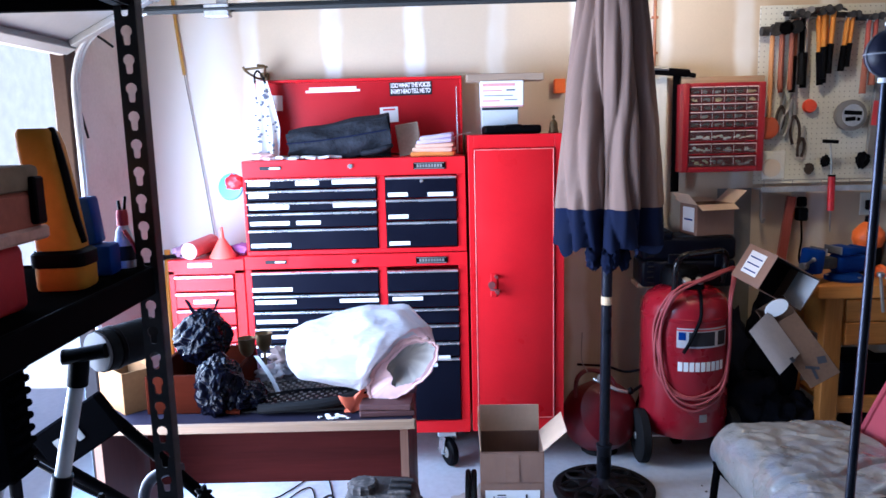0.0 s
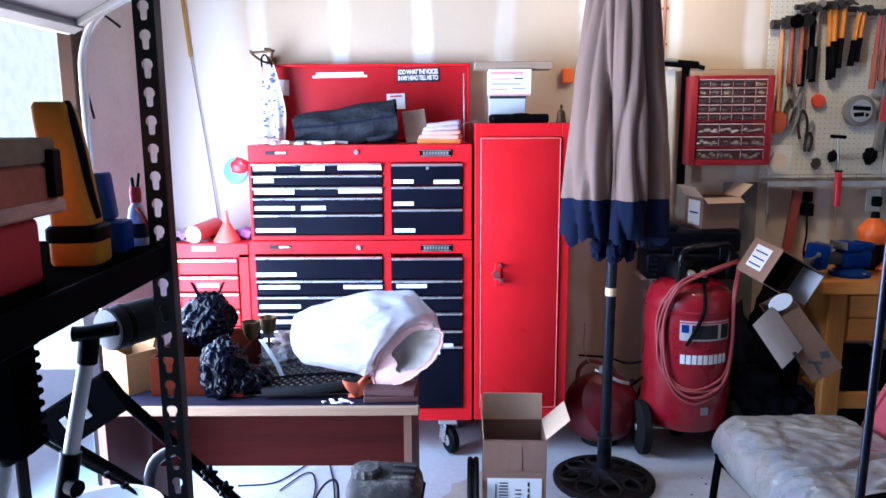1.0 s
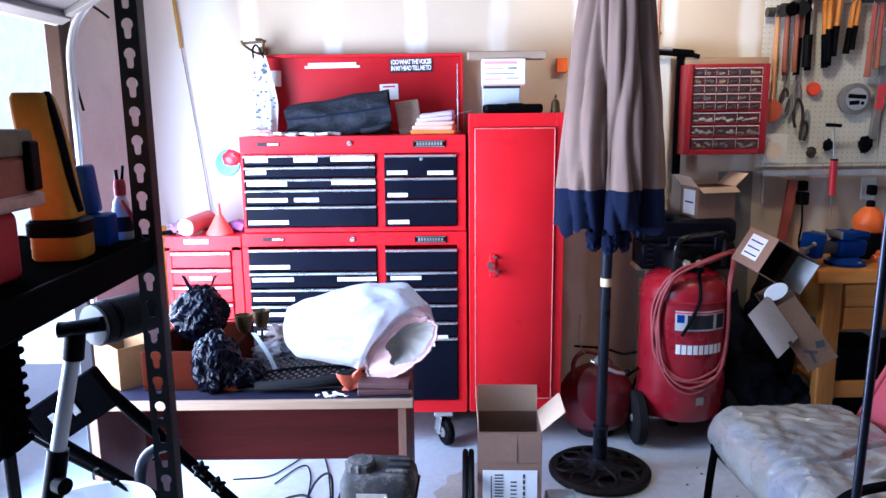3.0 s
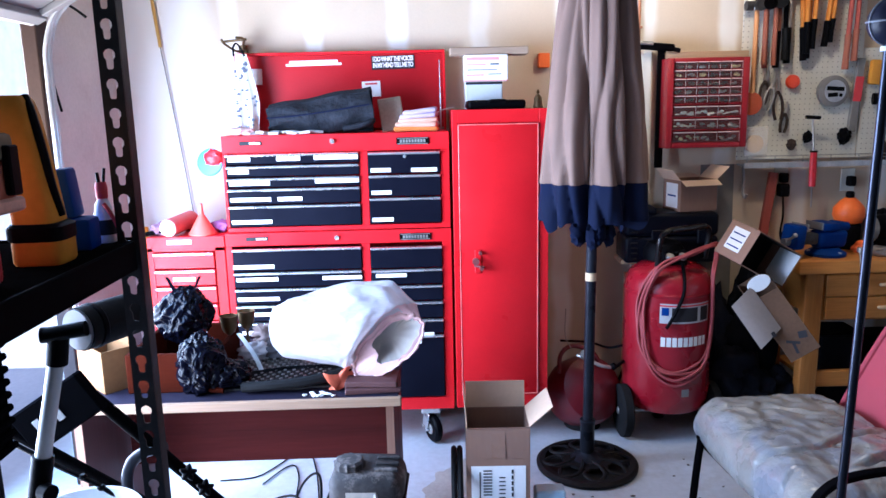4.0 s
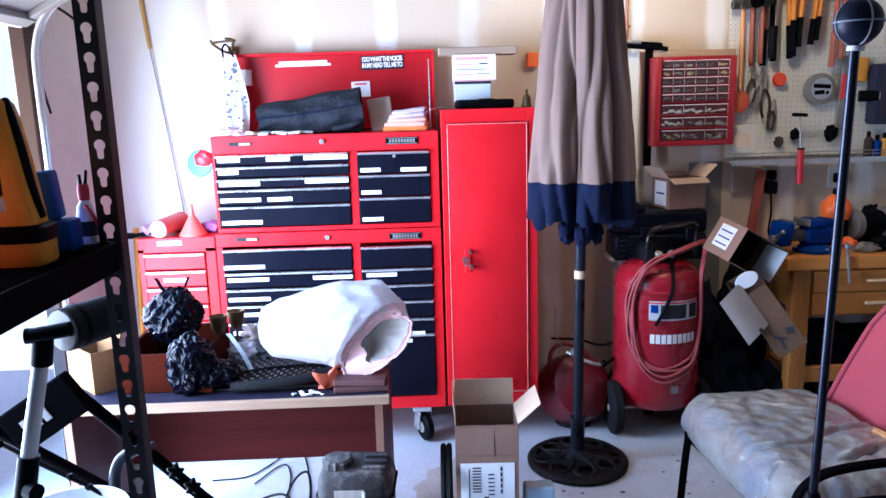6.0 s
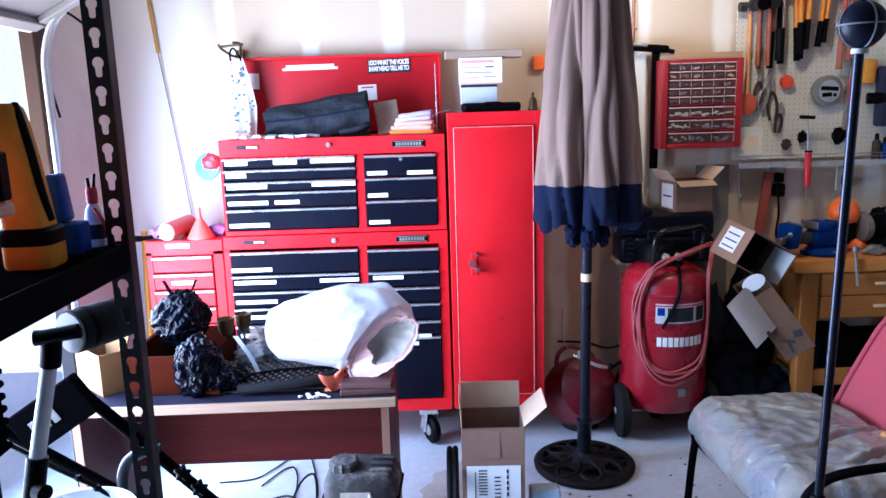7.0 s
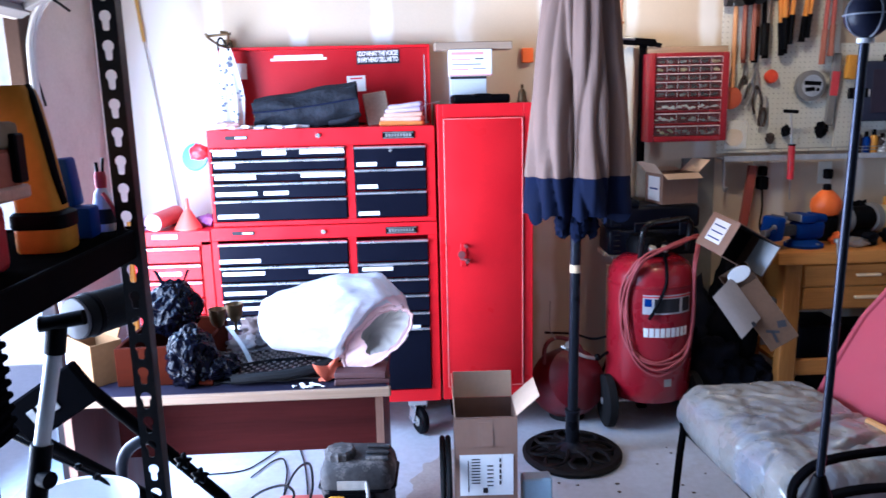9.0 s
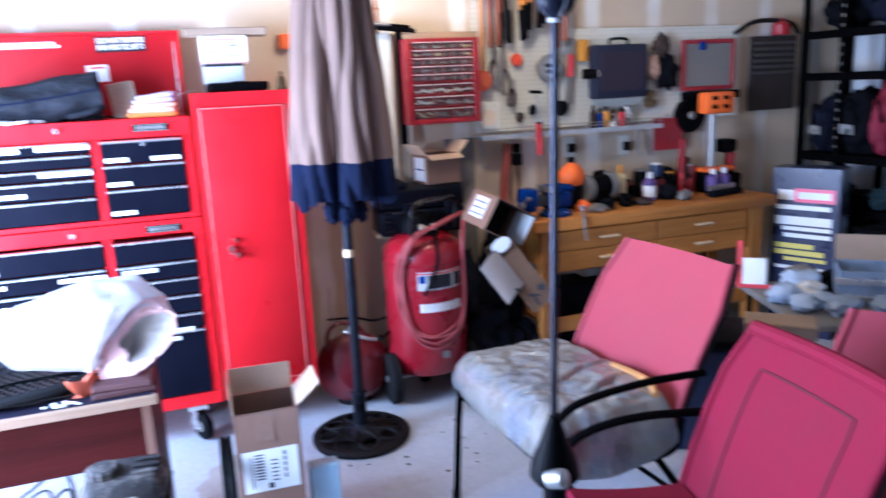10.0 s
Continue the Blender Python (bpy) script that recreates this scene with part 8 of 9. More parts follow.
single("brown_package", add_box(B(), (0.27, 0.16, 0.06), (0, 0, 0.03), (0, 0, 0), 0.006), M_PACK, "flat tan cardboard package on the navy tote", "package", (2.30, 2.11, 0.4965), (0, 0, -42))
tb = thing("folding_table", (2.95, 2.30, 0), "low folding table crowded with gear", "table", rz=-20)
part("table_top", span(B(), (-0.42, -0.35, 0.47), (0.42, 0.35, 0.5), 0.006), M_GREYBOX, tb)
for x in (-0.38, 0.38):
    for y in (-0.31, 0.31):
        part("leg", add_rod(B(), (x, y, 0), (x, y, 0.47), 0.014), M_BLACKSTEEL, tb)
TT = 0.5005
fr = thing("red_edged_sign", (2.74, 2.60, TT), "white card in a red plastic edge", "card", rz=-40, rx=-8)
part("card", span(B(), (-0.15, 0, 0.0), (-0.04, 0.008, 0.15), 0.001), M_WHITE, fr)
part("red_edge", span(B(), (-0.175, -0.006, 0.0), (-0.151, 0.012, 0.235), 0.003), M_REDINK, fr)
part("red_edge", span(B(), (-0.15, -0.006, -0.0), (0.02, -0.001, 0.02), 0.002), M_REDINK, fr)
M_BLUESTEEL = solid("blue_grey_steel", (0.34, 0.42, 0.56), 0.35, metal=0.3, var=0.2, scale=8, bump=0.05)
c3 = open_carton("open_tool_box", (3.0, 2.24, TT), -42, 0.36, 0.24, 0.16, "open blue-grey steel toolbox with tools along its rim", [("b", 0.12, 15)], mat_out=M_BLUESTEEL, mat_in=M_PACK)
c3["category"] = "toolbox"
part("steel_rule", span(B(), (-0.2, -0.135, 0.10), (0.18, -0.121, 0.13), 0.002), M_CHROME, c3)
part("steel_rule", span(B(), (-0.2, -0.14, 0.02), (0.16, -0.121, 0.05), 0.002), M_GALV, c3)
M_PALEBLUE = solid("pale_blue_plastic", (0.45, 0.55, 0.72), 0.4, var=0.15, bump=0.05)
for i, (x, y, r, m) in enumerate(((2.62, 2.42, 0.08, M_PALEBLUE), (2.72, 2.3, 0.06, M_PALEBLUE), (3.12, 2.35, 0.09, M_CLUTTER), (3.16, 2.18, 0.08, M_GREYBOX), (2.95, 2.48, 0.08, M_BLACK), (2.82, 2.52, 0.1, M_PALEBLUE), (2.78, 2.42, 0.07, M_WHITE), (2.9, 2.6, 0.09, M_STEEL), (2.7, 2.16, 0.08, M_BLUESTEEL), (2.84, 2.06, 0.08, M_BLUESTEEL), (2.6, 2.28, 0.07, M_PALEBLUE), (2.97, 2.03, 0.07, M_BLUESTEEL), (2.74, 2.5, 0.06, M_PALEBLUE))):
    single("loose_gear", add_blob(B(), (r, r * 0.8, r * 0.6), (0, 0, r * 0.5), 0.4, 2.2, 3, 11.0 + i * 2, 0.001), m, "jumbled gear piled on the low table", "gear", (x, y, TT), group="gear on the low table", sharp=60)
for i, (x, y, w, h) in enumerate(((3.5, 2.55, 0.3, 0.7), (3.48, 2.2, 0.28, 0.62))):
    c = thing("stacked_tub", (x, y, 0), "blue-grey storage tub standing by the shelving", "tub", rz=-8 * i, group="tubs by the shelving")
    part("tub", span(B(), (-w / 2, -w / 2, 0), (w / 2, w / 2, h), 0.02, 2), solid("blue_grey_tub_%s" % "ab"[i], (0.08, 0.11, 0.15), 0.5, var=0.2), c)
    part("lid", span(B(), (-w / 2 - 0.01, -w / 2 - 0.01, h + 0.001), (w / 2 + 0.01, w / 2 + 0.01, h + 0.03), 0.01), M_BLACK, c)

# ---------------- on the chest, side cabinet and locker ----------------
CT = 1.4805
M_DENIM = solid("dark_denim", (0.021, 0.023, 0.03), 0.9, var=0.4, scale=12, fine=60, bump=0.6, bdist=0.01, spec=0.1, dirt=0.3, dirt_col=(0.045, 0.045, 0.05))
jn = thing("folded_jeans", (-0.455, 3.36, CT), "dark denim jacket folded over itself", "clothes")


def jean_fn(u, v):
    top = 0.115 + 0.075 * u
    z = 0.012 + (top - 0.012) * v
    return (-0.245 + 0.47 * u + 0.012 * math.sin(v * 4), -0.05 - 0.045 * math.sin(math.pi * v) + 0.016 * noise.noise(Vector((u * 5, v * 4, 2))) + 0.01 * (0.3 - abs(noise.noise(Vector((u * 9, v * 5 + u * 4, 7))))) + 0.01 * math.sin(u * 14 + v * 2) * 0.5, z + 0.012 * (1 - v) * math.sin(u * 9))


part("front_fold", add_sheet(B(), 1, 1, 30, 14, jean_fn, 0.012), M_DENIM, jn, sharp=75)
part("back_fold", add_sheet(B(), 1, 1, 24, 10, lambda u, v: (-0.235 + 0.46 * u, 0.03 + 0.05 * math.sin(math.pi * v), 0.004 + (0.115 + 0.07 * u) * v), 0.012), M_DENIM, jn, sharp=75)
part("top_fold", add_sheet(B(), 1, 1, 24, 6, lambda u, v: (-0.242 + 0.466 * u, -0.05 + 0.082 * v, 0.115 + 0.075 * u + 0.018 * math.sin(math.pi * v) + 0.004 * math.sin(u * 12)), 0.012), M_DENIM, jn, sharp=75)
bm = B()
add_tube(bm, smooth_path([(-0.24, -0.098, 0.072), (-0.1, -0.1, 0.082), (0.05, -0.102, 0.1), (0.22, -0.098, 0.125)], 6), 0.0035, 6)
part("seam", bm, M_NAVY, jn)
part("rolled_cuff", add_tube(B(), smooth_path([(0.1, -0.085, 0.02), (0.16, -0.09, 0.028), (0.215, -0.08, 0.045), (0.225, -0.03, 0.05)], 5), 0.02, 10, flat=0.7), M_DENIM, jn)
for i, (x, z, w, col, lab) in enumerate(((-0.145, 0.0, 0.11, (0.45, 0.36, 0.27), "worn tan paper bundle in the open chest"), (-0.66, 0.0, 0.12, (0.5, 0.4, 0.12), "yellowish packet in the open chest"))):
    single("packet", add_box(B(), (w, 0.03, 0.15 if i == 0 else 0.12), (0, 0, 0.075 if i == 0 else 0.06), (0, -8, 0), 0.004), solid("packet_paper_%s" % "ab"[i], col, 0.7, var=0.25), lab, "packet", (x, 3.44, CT + 0.004))
en = thing("shop_rags", (-0.025, 3.32, CT), "folded white and orange shop rags", "rags", rz=-5)
RAGS = (solid("orange_rag", (0.7, 0.24, 0.05), 0.9, var=0.1, bump=0.2), solid("pale_rag", (0.6, 0.36, 0.26), 0.9, var=0.08, bump=0.2), solid("lilac_rag", (0.42, 0.34, 0.48), 0.9, var=0.08, bump=0.2))
for i in range(5):
    bm = B()
    add_box(bm, (0.2 - 0.012 * i, 0.15, 0.021), (0.004 * i, 0, 0.011 + i * 0.0195), (0, -2.0 * max(0, i - 1), 2 * (-1) ** i), 0.009, 3)
    bmesh.ops.subdivide_edges(bm, edges=bm.edges, cuts=2, use_grid_fill=True)
    for v in bm.verts:
        v.co += Vector((0, 0, 1)) * 0.004 * noise.noise(v.co * 30 + Vector((i, 0, 0))) + Vector((0.003, 0.003, 0)) * noise.noise(v.co * 24)
    part("rag", bm, RAGS[min(2, (i + 1) // 2)], en, sharp=75)
single("zip_tie", add_tube(B(), smooth_path([(0, 0, 0), (0.05, 0.0, 0.02), (0.1, 0.01, 0.03)], 5), 0.0016, 6), M_WHITE, "thin white cable tie sticking out of the chest", "cable tie", (0.05, 3.33, CT + 0.075))
bm = B()
for i in range(8):
    add_box(bm, (0.06, 0.045, 0.012), (-0.80 + i * 0.045, 3.27 + 0.02 * math.sin(i * 2.0), 0.008), (4 * math.sin(i), 8 * math.cos(i * 3), 30 * i), 0.002)
single("paper_scraps", bm, M_WHITE, "loose white papers lying in the open chest", "paper", (0, 0, CT), kind="stuff")
single("pink_cloth", add_blob(B(), (0.06, 0.04, 0.018), (0, 0, 0.016), 0.4, 3, 3, 4.4, 0.0), M_PINK, "crumpled pink cloth on the chest edge", "cloth", (-0.815, 3.28, CT), sharp=70)

hk = thing("coat_hook", (-0.86, 3.60, 1.87), "tarnished double coat hook screwed to the wall", "hook")
part("plate", span(B(), (-0.02, 0.0, -0.03), (0.02, 0.037, 0.03), 0.004), M_BRASS, hk)
part("hook_arm", add_tube(B(), smooth_path([(0.0, 0.0, 0.0), (-0.02, -0.06, 0.0), (-0.06, -0.1, 0.03), (-0.07, -0.11, 0.05)], 5), 0.006, 8), M_BRASS, hk)
part("hook_arm", add_tube(B(), smooth_path([(0.01, 0.0, 0.01), (0.02, -0.06, 0.02), (0.03, -0.1, 0.05), (0.0, -0.12, 0.055)], 5), 0.006, 8), M_BRASS, hk)
part("cross_arm", add_rod(B(), (-0.07, -0.08, 0.04), (0.04, -0.08, 0.05), 0.006), M_BRASS, hk)
ap = thing("hanging_apron", (-0.845, 3.50, 1.47), "white patterned apron hanging from the hook", "apron")


def apron_fn(u, v):
    w = 0.026 + 0.036 * min(1, (1 - v) * 1.6)
    return ((u - 0.5) * 2 * w + 0.012 * math.sin(v * 3), -0.02 + 0.016 * math.sin(u * 14 + v * 3) * (1.2 - v), 0.02 + 0.36 * v)


part("cloth", add_sheet(B(), 1, 1, 26, 16, apron_fn, 0.004), M_SHADE, ap, sharp=75)
rnd = random.Random(3)
M_SLATE = solid("slate_print", (0.12, 0.13, 0.18), 0.9)
for i in range(40):
    u, v = rnd.random() * 0.9 + 0.03, rnd.random() * 0.9
    p = apron_fn(u, v)
    part("pattern_patch", add_blob(B(), (0.006 + 0.007 * rnd.random(), 0.002, 0.004 + 0.006 * rnd.random()), (p[0], p[1] - 0.003, p[2]), 0.4, 3, 1, i * 1.0), M_SLATE, ap)
part("loop", add_tube(B(), smooth_path([(-0.03, -0.02, 0.37), (-0.03, -0.02, 0.41), (-0.02, 0.0, 0.43), (0.0, -0.01, 0.41), (0.02, -0.02, 0.37)], 5), 0.0045, 8), M_CLUTTER, ap)

SC = 1.0355
fd = thing("red_toy_disc", (-1.0, 3.40, 1.355), "blue and red round plastic disc hooked on the chest side", "disc")
part("disc", add_lathe(B(), [(0.02, -0.008), (0.062, -0.006), (0.066, 0.0), (0.062, 0.01), (0.02, 0.012)], 32, pose(0, 0, 0, 78, 0, -12)), solid("sky_blue_plastic", (0.14, 0.45, 0.72), 0.4), fd)
part("red_center", add_blob(B(), (0.045, 0.025, 0.036), (0.025, -0.02, 0.022), 0.35, 2.5, 3, 2.0), solid("glossy_red_plastic", (0.7, 0.03, 0.04), 0.3), fd, sharp=70)
part("hanger", add_rod(B(), (0.05, 0.0, 0.0), (0.114, 0.0, 0.0), 0.006), M_STEEL, fd)
rt = thing("red_canister_tube", (-1.165, 3.30, SC + 0.041), "pinkish-red cylinder lying on the side cabinet", "cylinder", rz=24)
part("tube", add_rod(B(), (-0.03, -0.09, 0.0), (0.09, 0.08, 0.012), 0.04, seg=28), solid("faded_red_tube", (0.62, 0.12, 0.12), 0.5, var=0.12), rt)
part("end_disc", add_rod(B(), (-0.03, -0.09, 0.0), (-0.0335, -0.095, -0.0003), 0.038, seg=28), solid("pale_pink_disc", (0.85, 0.5, 0.52), 0.5), rt)
fn = thing("plastic_funnel", (-1.022, 3.27, SC), "orange-red plastic funnel standing mouth down", "funnel")
part("cone", add_lathe(B(), [(0.062, 0.0), (0.063, 0.006), (0.058, 0.012), (0.016, 0.085), (0.012, 0.09)], 28), solid("coral_plastic", (0.8, 0.14, 0.1), 0.4, var=0.08), fn)
part("spout", add_lathe(B(), [(0.0118, 0.0905), (0.007, 0.14), (0.006, 0.142)], 16), bpy.data.materials["coral_plastic"], fn)
for i, (x, y, r, c) in enumerate(((-1.21, 3.27, 0.05, (0.35, 0.2, 0.3)), (-0.955, 3.33, 0.045, (0.3, 0.12, 0.32)), (-1.1, 3.40, 0.05, (0.15, 0.1, 0.12)))):
    single("rag", add_blob(B(), (r, r * 0.8, 0.03), (0, 0, 0.025), 0.5, 2.6, 3, 6.0 + i * 2, 0.0), solid("purple_rag_%s" % "abc"[i], c, 0.9, var=0.3, bump=0.3), "crumpled purple rag on the side cabinet", "rag", (x, y, SC), group="rags on the side cabinet", sharp=70)
bm = B()
add_rod(bm, (-0.1, -0.03, 0.012), (0.02, 0.02, 0.02), 0.01)
add_blob(bm, (0.03, 0.02, 0.015), (-0.1, -0.03, 0.014), 0.3, 3, 2, 2.0, 0.0)
single("snips", bm, M_BLACK, "black snips lying on the side cabinet", "snips", (-1.19, 3.245, SC))

LT = 1.5725
pc = thing("black_flat_case", (0.335, 3.33, LT), "flat black case on top of the locker", "case", rz=2)
part("shell", span(B(), (-0.13, -0.08, 0), (0.13, 0.08, 0.04), 0.012, 3), M_BLACK, pc)
part("handle", add_tube(B(), smooth_path([(-0.04, -0.085, 0.03), (-0.03, -0.1, 0.038), (0.03, -0.1, 0.038), (0.04, -0.085, 0.03)], 4), 0.005, 8), M_BLACK, pc)
gb = thing("grey_box", (0.29, 3.44, LT), "pale grey box with a printed front", "box")
part("carton", span(B(), (-0.085, -0.055, 0), (0.085, 0.06, 0.125), 0.003), solid("pale_grey_card", (0.6, 0.63, 0.65), 0.6, var=0.06), gb)
part("edge", span(B(), (-0.085, -0.0565, 0.112), (0.085, -0.0555, 0.124)), M_DARKINK, gb)
M_FADEDRED = solid("faded_red_print", (0.72, 0.34, 0.34), 0.7, var=0.1)
M_OLDPLANK = wood("weathered_plank", (0.34, 0.25, 0.18), (0.2, 0.14, 0.09), 0.75)
wb2 = thing("white_box", (0.30, 3.43, LT + 0.1255), "white and red printed carton stacked on a grey box", "box", rz=-1)
part("carton", span(B(), (-0.1, -0.06, 0), (0.1, 0.06, 0.12), 0.003), M_WHITE, wb2)
for i, (x0, x1, z, h, m) in enumerate(((-0.09, 0.06, 0.095, 0.018, M_FADEDRED), (-0.09, 0.0, 0.072, 0.008, M_FADEDRED), (0.02, 0.06, 0.074, 0.008, M_DARKINK), (-0.09, -0.01, 0.025, 0.010, M_FADEDRED), (0.01, 0.07, 0.03, 0.006, M_GREYBOX), (-0.085, 0.05, 0.05, 0.006, M_GREYBOX))):
    part("text_bar", span(B(), (x0, -0.062, z), (x1, -0.0605, z + h * 0.7)), m, wb2)
part("tape", span(B(), (-0.1005, -0.0615, 0.0), (0.1005, -0.0606, 0.006)), M_FADEDRED, wb2)
single("plank_offcut", add_box(B(), (0.36, 0.12, 0.034), (0, 0, 0.017), (0, 0, 0), 0.003), M_OLDPLANK, "weathered plank offcut lying on the white box", "plank", (0.315, 3.44, LT + 0.246), (0, 0, 1))
br = thing("brass_bell", (0.528, 3.30, LT), "small brass bell on top of the locker", "bell")
part("bell", add_lathe(B(), [(0.022, 0), (0.024, 0.004), (0.02, 0.02), (0.018, 0.045), (0.01, 0.058), (0.004, 0.062)], 20), M_BRASS, br)
part("knob", add_lathe(B(), [(0.003, 0.0625), (0.008, 0.07), (0.003, 0.082)], 14), M_BRASS, br)

# ---------------- on the floor in front ----------------
tall = open_carton("tall_carton", (0.222, 2.185, 0), -2, 0.205, 0.17, 0.575, "tall narrow cardboard carton with open flaps", [("b", 0.09, 8), ("r", 0.10, 48), ("l", 0.09, 4)])
part("front_flap", add_box(B(), (0.2, 0.003, 0.10), (0, -0.0885, 0.523), (1.5, 0, 0)), M_CARD, tall)
sl = part("shipping_label", span(B(), (-0.088, -0.0875, 0.30), (0.088, -0.0862, 0.445)), M_WHITE, tall, "white printed shipping label")
bm = B()
for k in range(9):
    add_box(bm, (0.028, 0.001, 0.004), (-0.035, -0.0885, 0.345 + k * 0.0105))
for k in range(6):
    add_box(bm, (0.02, 0.001, 0.004), (0.012, -0.0885, 0.335 + k * 0.014))
for k in range(5):
    add_box(bm, (0.006, 0.001, 0.014), (0.045, -0.0885, 0.345 + k * 0.02))
add_box(bm, (0.016, 0.001, 0.018), (-0.004, -0.0885, 0.318))
add_box(bm, (0.003, 0.001, 0.11), (-0.06, -0.0885, 0.37))
part("label_print", bm, M_DARKINK, sl)
part("tape_strip", span(B(), (-0.022, -0.0915, 0.475), (0.022, -0.0905, 0.56)), solid("packing_tape", (0.28, 0.165, 0.115), 0.2, var=0.08), tall)

eng = thing("small_engine", (-0.172, 1.70, 0), "dusty small petrol engine on a red frame", "engine", rz=-3)
M_DUSTY = solid("dusty_black_shroud", (0.05, 0.046, 0.046), 0.6, var=0.5, scale=10, bump=0.2, dirt=0.9, dirt_col=(0.3, 0.26, 0.235))
M_ALU = solid("dull_cast_aluminium", (0.3, 0.3, 0.31), 0.5, metal=0.4, var=0.2, bump=0.15, dirt=0.4, dirt_col=(0.16, 0.13, 0.1))
bm = B()
add_box(bm, (0.2, 0.18, 0.11), (0, 0.07, 0.585), bevel=0.034, seg=4)
for v in bm.verts:
    v.co.z += 0.006 * math.sin(v.co.x * 30) - 0.02 * max(0, v.co.x) / 0.1
part("fuel_tank", bm, M_DUSTY, eng)
part("tank_seam", add_tube(B(), [(-0.1015 * sx, 0.07 + 0.0915 * sy, 0.57) for sx, sy in ((1, -0.7), (0.7, -1), (-0.7, -1), (-1, -0.7), (-1, 0.7), (-0.7, 1), (0.7, 1), (1, 0.7))], 0.005, 6, closed=True), M_BLACK, eng)
for k in range(3):
    part("top_rib", span(B(), (0.02, 0.03 + k * 0.035, 0.628), (0.085, 0.043 + k * 0.035, 0.64), 0.003), M_DUSTY, eng)
part("front_panel", span(B(), (-0.085, -0.026, 0.525), (0.05, -0.0195, 0.565), 0.003), M_BLACK, eng)
part("fuel_cap", add_lathe(B(), [(0.036, 0.63), (0.041, 0.633), (0.041, 0.65), (0.034, 0.656), (0.01, 0.657)], 36, Matrix.Translation((-0.05, 0.06, 0)), wob=lambda a, r, z: 0.002 * math.cos(12 * a)), M_DUSTY, eng)
part("tank_decal", span(B(), (-0.05, -0.0225, 0.575), (0.03, -0.0205, 0.6)), solid("worn_pale_decal", (0.4, 0.37, 0.33), 0.7, var=0.3), eng)
part("crankcase", span(B(), (-0.09, -0.09, 0.28), (0.095, 0.12, 0.519), 0.02, 2), M_BLACK, eng)
part("air_filter", span(B(), (-0.012, -0.15, 0.42), (0.082, -0.06, 0.56), 0.024, 4), solid("grey_filter_cover", (0.3, 0.29, 0.32), 0.5, var=0.15, dirt=0.3), eng)
mf = part("muffler", span(B(), (-0.185, -0.17, 0.44), (-0.075, -0.05, 0.565), 0.012, 2), M_ALU, eng)
for k in range(5):
    part("louvre", span(B(), (-0.078, -0.16 + k * 0.02, 0.48), (-0.0735, -0.15 + k * 0.02, 0.55), 0.001), M_BLACK, mf)
for p in ((-0.16, -0.173, 0.5), (-0.12, -0.173, 0.54)):
    part("stamped_ring", add_tube(B(), [(p[0] + 0.012 * math.cos(a), p[1], p[2] + 0.012 * math.sin(a)) for a in [i * math.pi / 8 for i in range(16)]], 0.0025, 6, closed=True), M_BLACK, mf)
part("fuel_valve", span(B(), (-0.07, -0.065, 0.545), (-0.03, -0.021, 0.56), 0.003), M_YELLOW, eng)
part("fuel_line", add_tube(B(), smooth_path([(0.03, -0.03, 0.6), (0.035, -0.05, 0.57), (0.03, -0.06, 0.52)], 5), 0.005, 8), M_STEEL, eng)
part("outlet_pipe", add_tube(B(), smooth_path([(0.096, -0.01, 0.52), (0.125, -0.03, 0.51), (0.15, -0.05, 0.485)], 5), 0.016, 12), M_RUBBER, eng)
part("red_deck", span(B(), (-0.23, -0.2, 0.26), (0.11, 0.14, 0.279), 0.006), solid("faded_red_deck", (0.5, 0.1, 0.08), 0.5, var=0.15, dirt=0.3), eng)
for x in (-0.21, 0.09):
    for y in (-0.18, 0.12):
        part("frame_leg", add_rod(B(), (x, y, 0), (x, y, 0.259), 0.013), M_BLACKSTEEL, eng)
part("red_guard", span(B(), (-0.235, -0.02, 0.28), (-0.1, 0.1, 0.50), 0.012, 2), bpy.data.materials["faded_red_deck"], eng)
for i, pts in enumerate(([(-0.14, 0.04, 0.5), (-0.135, 0.08, 0.54), (-0.16, 0.16, 0.56), (-0.24, 0.3, 0.45), (-0.36, 0.5, 0.2), (-0.5, 0.7, 0.012), (-0.75, 0.9, 0.012)], [(-0.19, 0.03, 0.5), (-0.185, 0.06, 0.525), (-0.23, 0.1, 0.525), (-0.35, 0.22, 0.42), (-0.5, 0.4, 0.2), (-0.7, 0.55, 0.012)])):
    part("control_cable", add_tube(B(), smooth_path(pts, 7), 0.0038, 7), M_BLACK, eng)

wl_ = thing("spare_wheel", (0.098, 2.175, 0.0), "thin black wheel leaning against the carton", "wheel", rz=88)
for k, off in enumerate((0.0, 0.02)):
    part("tyre", add_tube(B(), [(0.17 * math.cos(a), off, 0.235 + 0.225 * math.sin(a)) for a in [i * math.pi / 20 for i in range(40)]], 0.0095, 8, closed=True), M_RUBBER, wl_)
part("rim", add_lathe(B(), [(0.012, 0.0), (0.02, 0.002), (0.02, 0.022), (0.012, 0.024)], 16, pose(0, 0.022, 0.235, 90, 0, 0)), M_STEEL, wl_)
for i in range(6):
    a = i * math.pi / 3 + 0.2
    part("spoke", add_rod(B(), (0.015 * math.cos(a), 0.01, 0.235 + 0.015 * math.sin(a)), (0.165 * math.cos(a), 0.01, 0.235 + 0.22 * math.sin(a)), 0.003, seg=6), M_STEEL, wl_)
single("blue_packet", span(B(), (-0.05, -0.03, 0), (0.05, 0.03, 0.33), 0.006), solid("pale_blue_packet", (0.45, 0.62, 0.75), 0.5, var=0.1), "pale blue packet standing beside the carton", "packet", (0.395, 2.16, 0))
cab = thing("floor_cable", (0, 0, 0), "thin black cables looping across the floor", "cable")
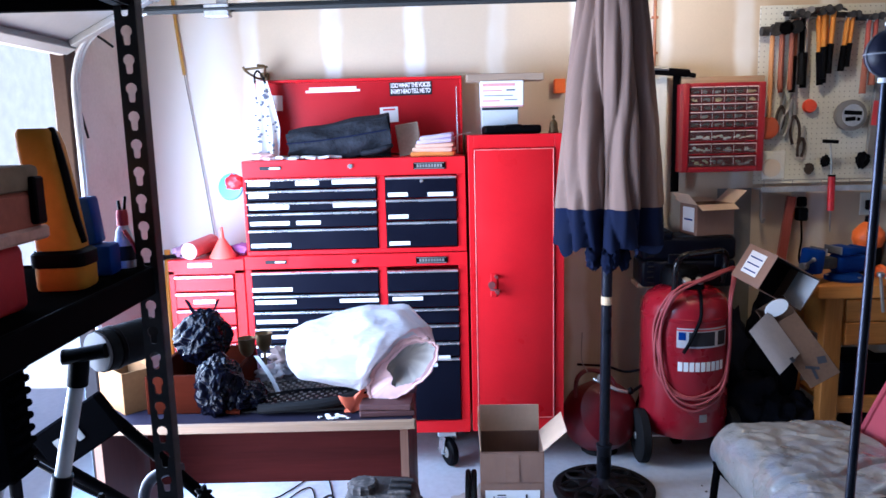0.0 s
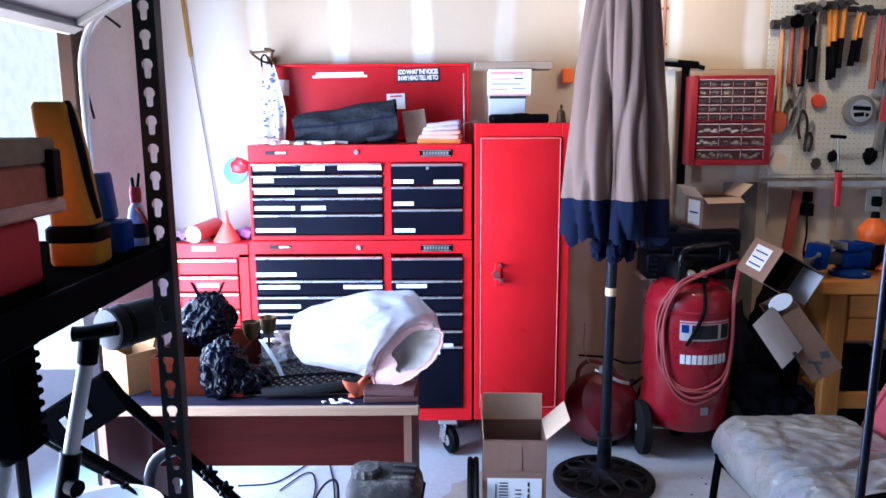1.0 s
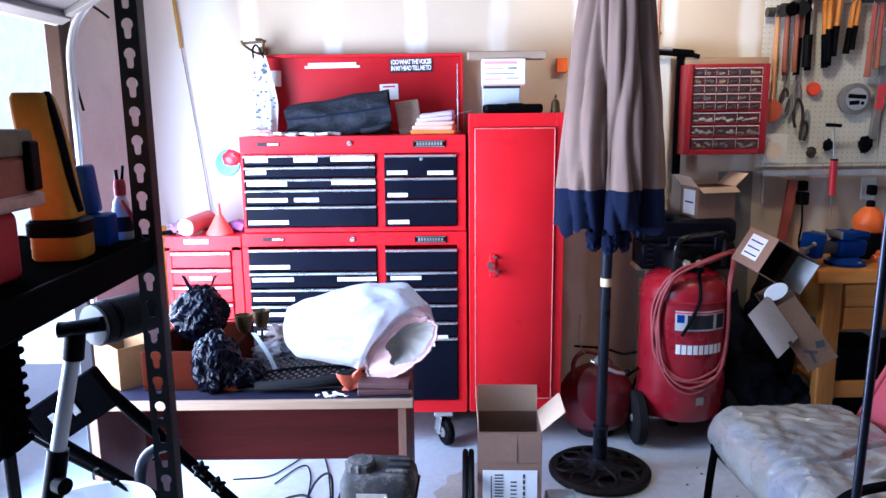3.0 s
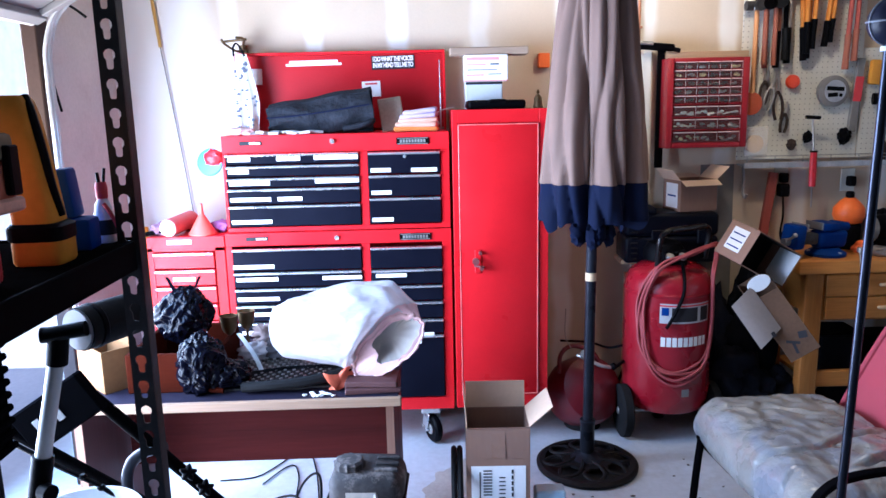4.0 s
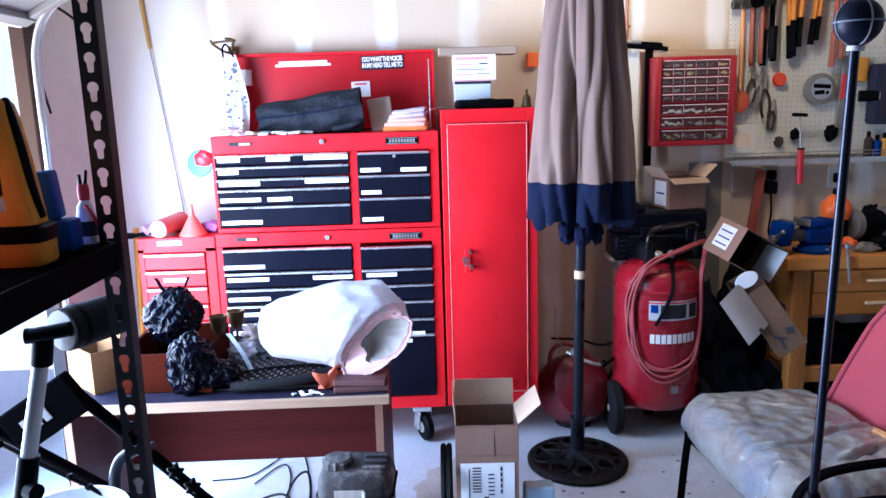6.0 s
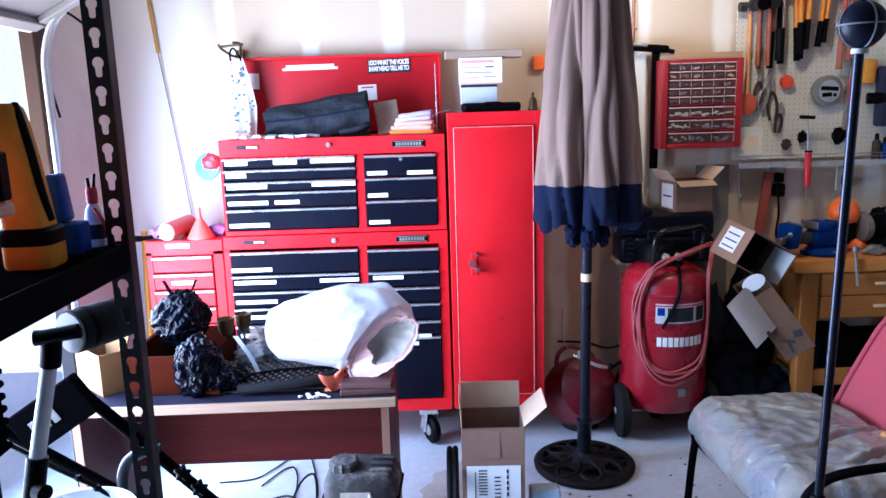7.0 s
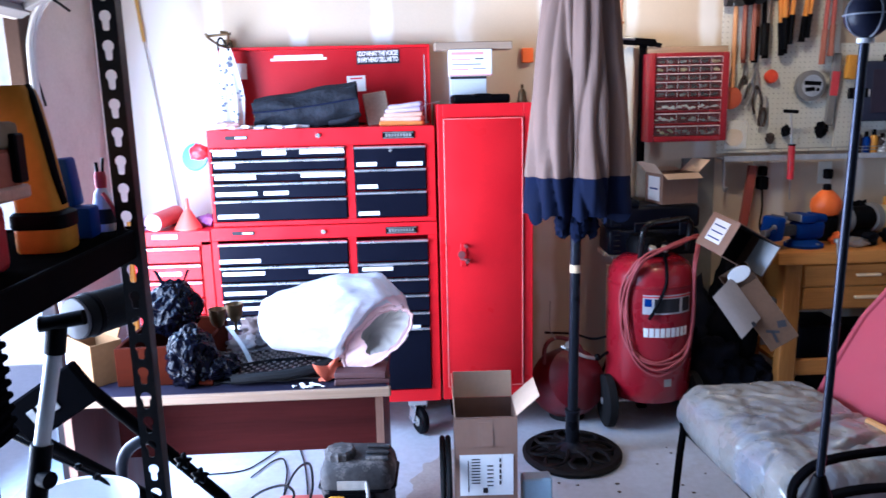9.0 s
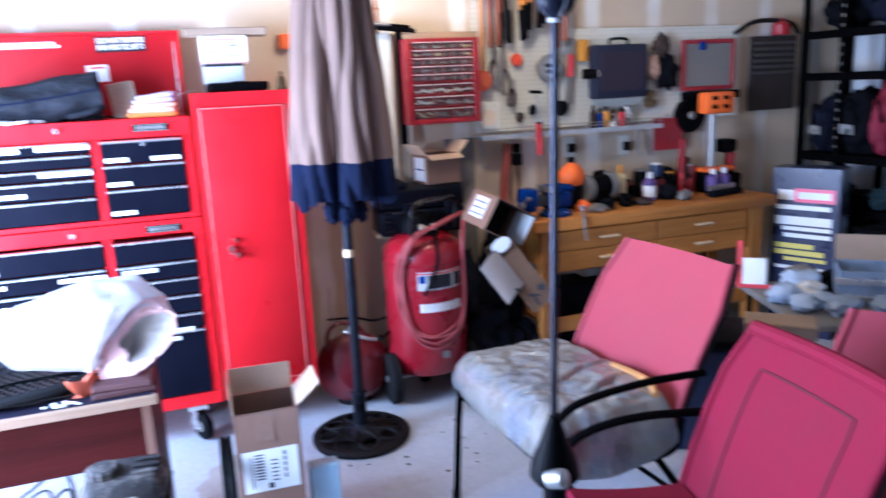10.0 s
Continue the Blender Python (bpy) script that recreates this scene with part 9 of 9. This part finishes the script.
for run in ([(-0.921, 2.888, 0.006), (-0.778, 2.909, 0.006), (-0.710, 2.987, 0.006), (-0.640, 3.120, 0.006), (-0.611, 3.182, 0.006), (-0.575, 3.162, 0.006), (-0.528, 3.012, 0.006), (-0.494, 2.865, 0.006), (-0.45, 2.6, 0.006), (-0.4, 2.2, 0.006), (-0.33, 1.95, 0.006)], [(-0.727, 2.846, 0.006), (-0.685, 2.938, 0.006), (-0.653, 2.994, 0.006), (-0.620, 3.008, 0.006), (-0.595, 2.953, 0.006), (-0.576, 2.861, 0.006), (-0.55, 2.6, 0.006), (-0.48, 2.2, 0.006), (-0.4, 1.95, 0.006)]):
    part("cable", add_tube(B(), smooth_path(run, 8), 0.0032, 7), M_BLACK, cab)


def patch_outline(n=120):
    pts = []
    for i in range(n):
        a = 2 * math.pi * i / n
        k = 0.9 + 0.55 * noise.noise(Vector((math.cos(a) * 1.6, math.sin(a) * 1.6, 4))) + 0.3 * noise.noise(Vector((math.cos(a) * 5, math.sin(a) * 5, 7)))
        pts.append((0.16 * k * math.cos(a), 0.42 * k * math.sin(a), 0.0))
    return pts


# flat irregular patch, browner and darker than the concrete around it
bm = B()
low = [bm.verts.new(p) for p in patch_outline()]
top = [bm.verts.new((p[0], p[1], 0.002)) for p in patch_outline()]
bm.faces.new(top)
for i in range(len(low)):
    k = (i + 1) % len(low)
    bm.faces.new((low[i], low[k], top[k], top[i]))
single("floor_patch", bm, solid("brownish_floor", (0.38, 0.35, 0.325), 0.85, var=0.2, scale=8, fine=60, bump=0.1), "irregular brownish patch on the concrete floor", "stain", (0.11, 2.75, 0.0015), (0, 0, -24))

rnd = random.Random(12)
bm = B()
for i in range(46):
    x, y = 0.45 + 1.0 * rnd.random(), 2.45 + 0.75 * rnd.random()
    if (x - UX) ** 2 + (y - UY) ** 2 < 0.06 or y > 3.0 and x > 0.9:
        continue
    s = 0.004 + 0.008 * rnd.random()
    add_blob(bm, (s, s * 0.7, 0.002 + 0.2 * s), (x, y, 0.002), 0.5, 2, 1, i * 1.3, 0.001)
single("floor_debris", bm, solid("dark_grit", (0.09, 0.07, 0.055), 0.9, var=0.3), "scattered dark grit and leaf bits on the concrete", "debris", kind="stuff")

# ---------------- brick courses of the wall across the drive ----------------
bmesh_brick = B()
add_box(bmesh_brick, (0.035, 0.39, 0.19), (0, 0, 0), bevel=0.006)
brick_mesh = bpy.data.meshes.new("brick")
bmesh_brick.to_mesh(brick_mesh)
bmesh_brick.free()
brick_mesh.materials.append(M_BRICK)
for r in range(20):
    for c in range(14):
        b = new("brick", brick_mesh)
        b.parent = nb
        b.location = (0.01, -2.7 + c * 0.40 + (0.2 if r % 2 else 0), 0.1 + r * 0.2)
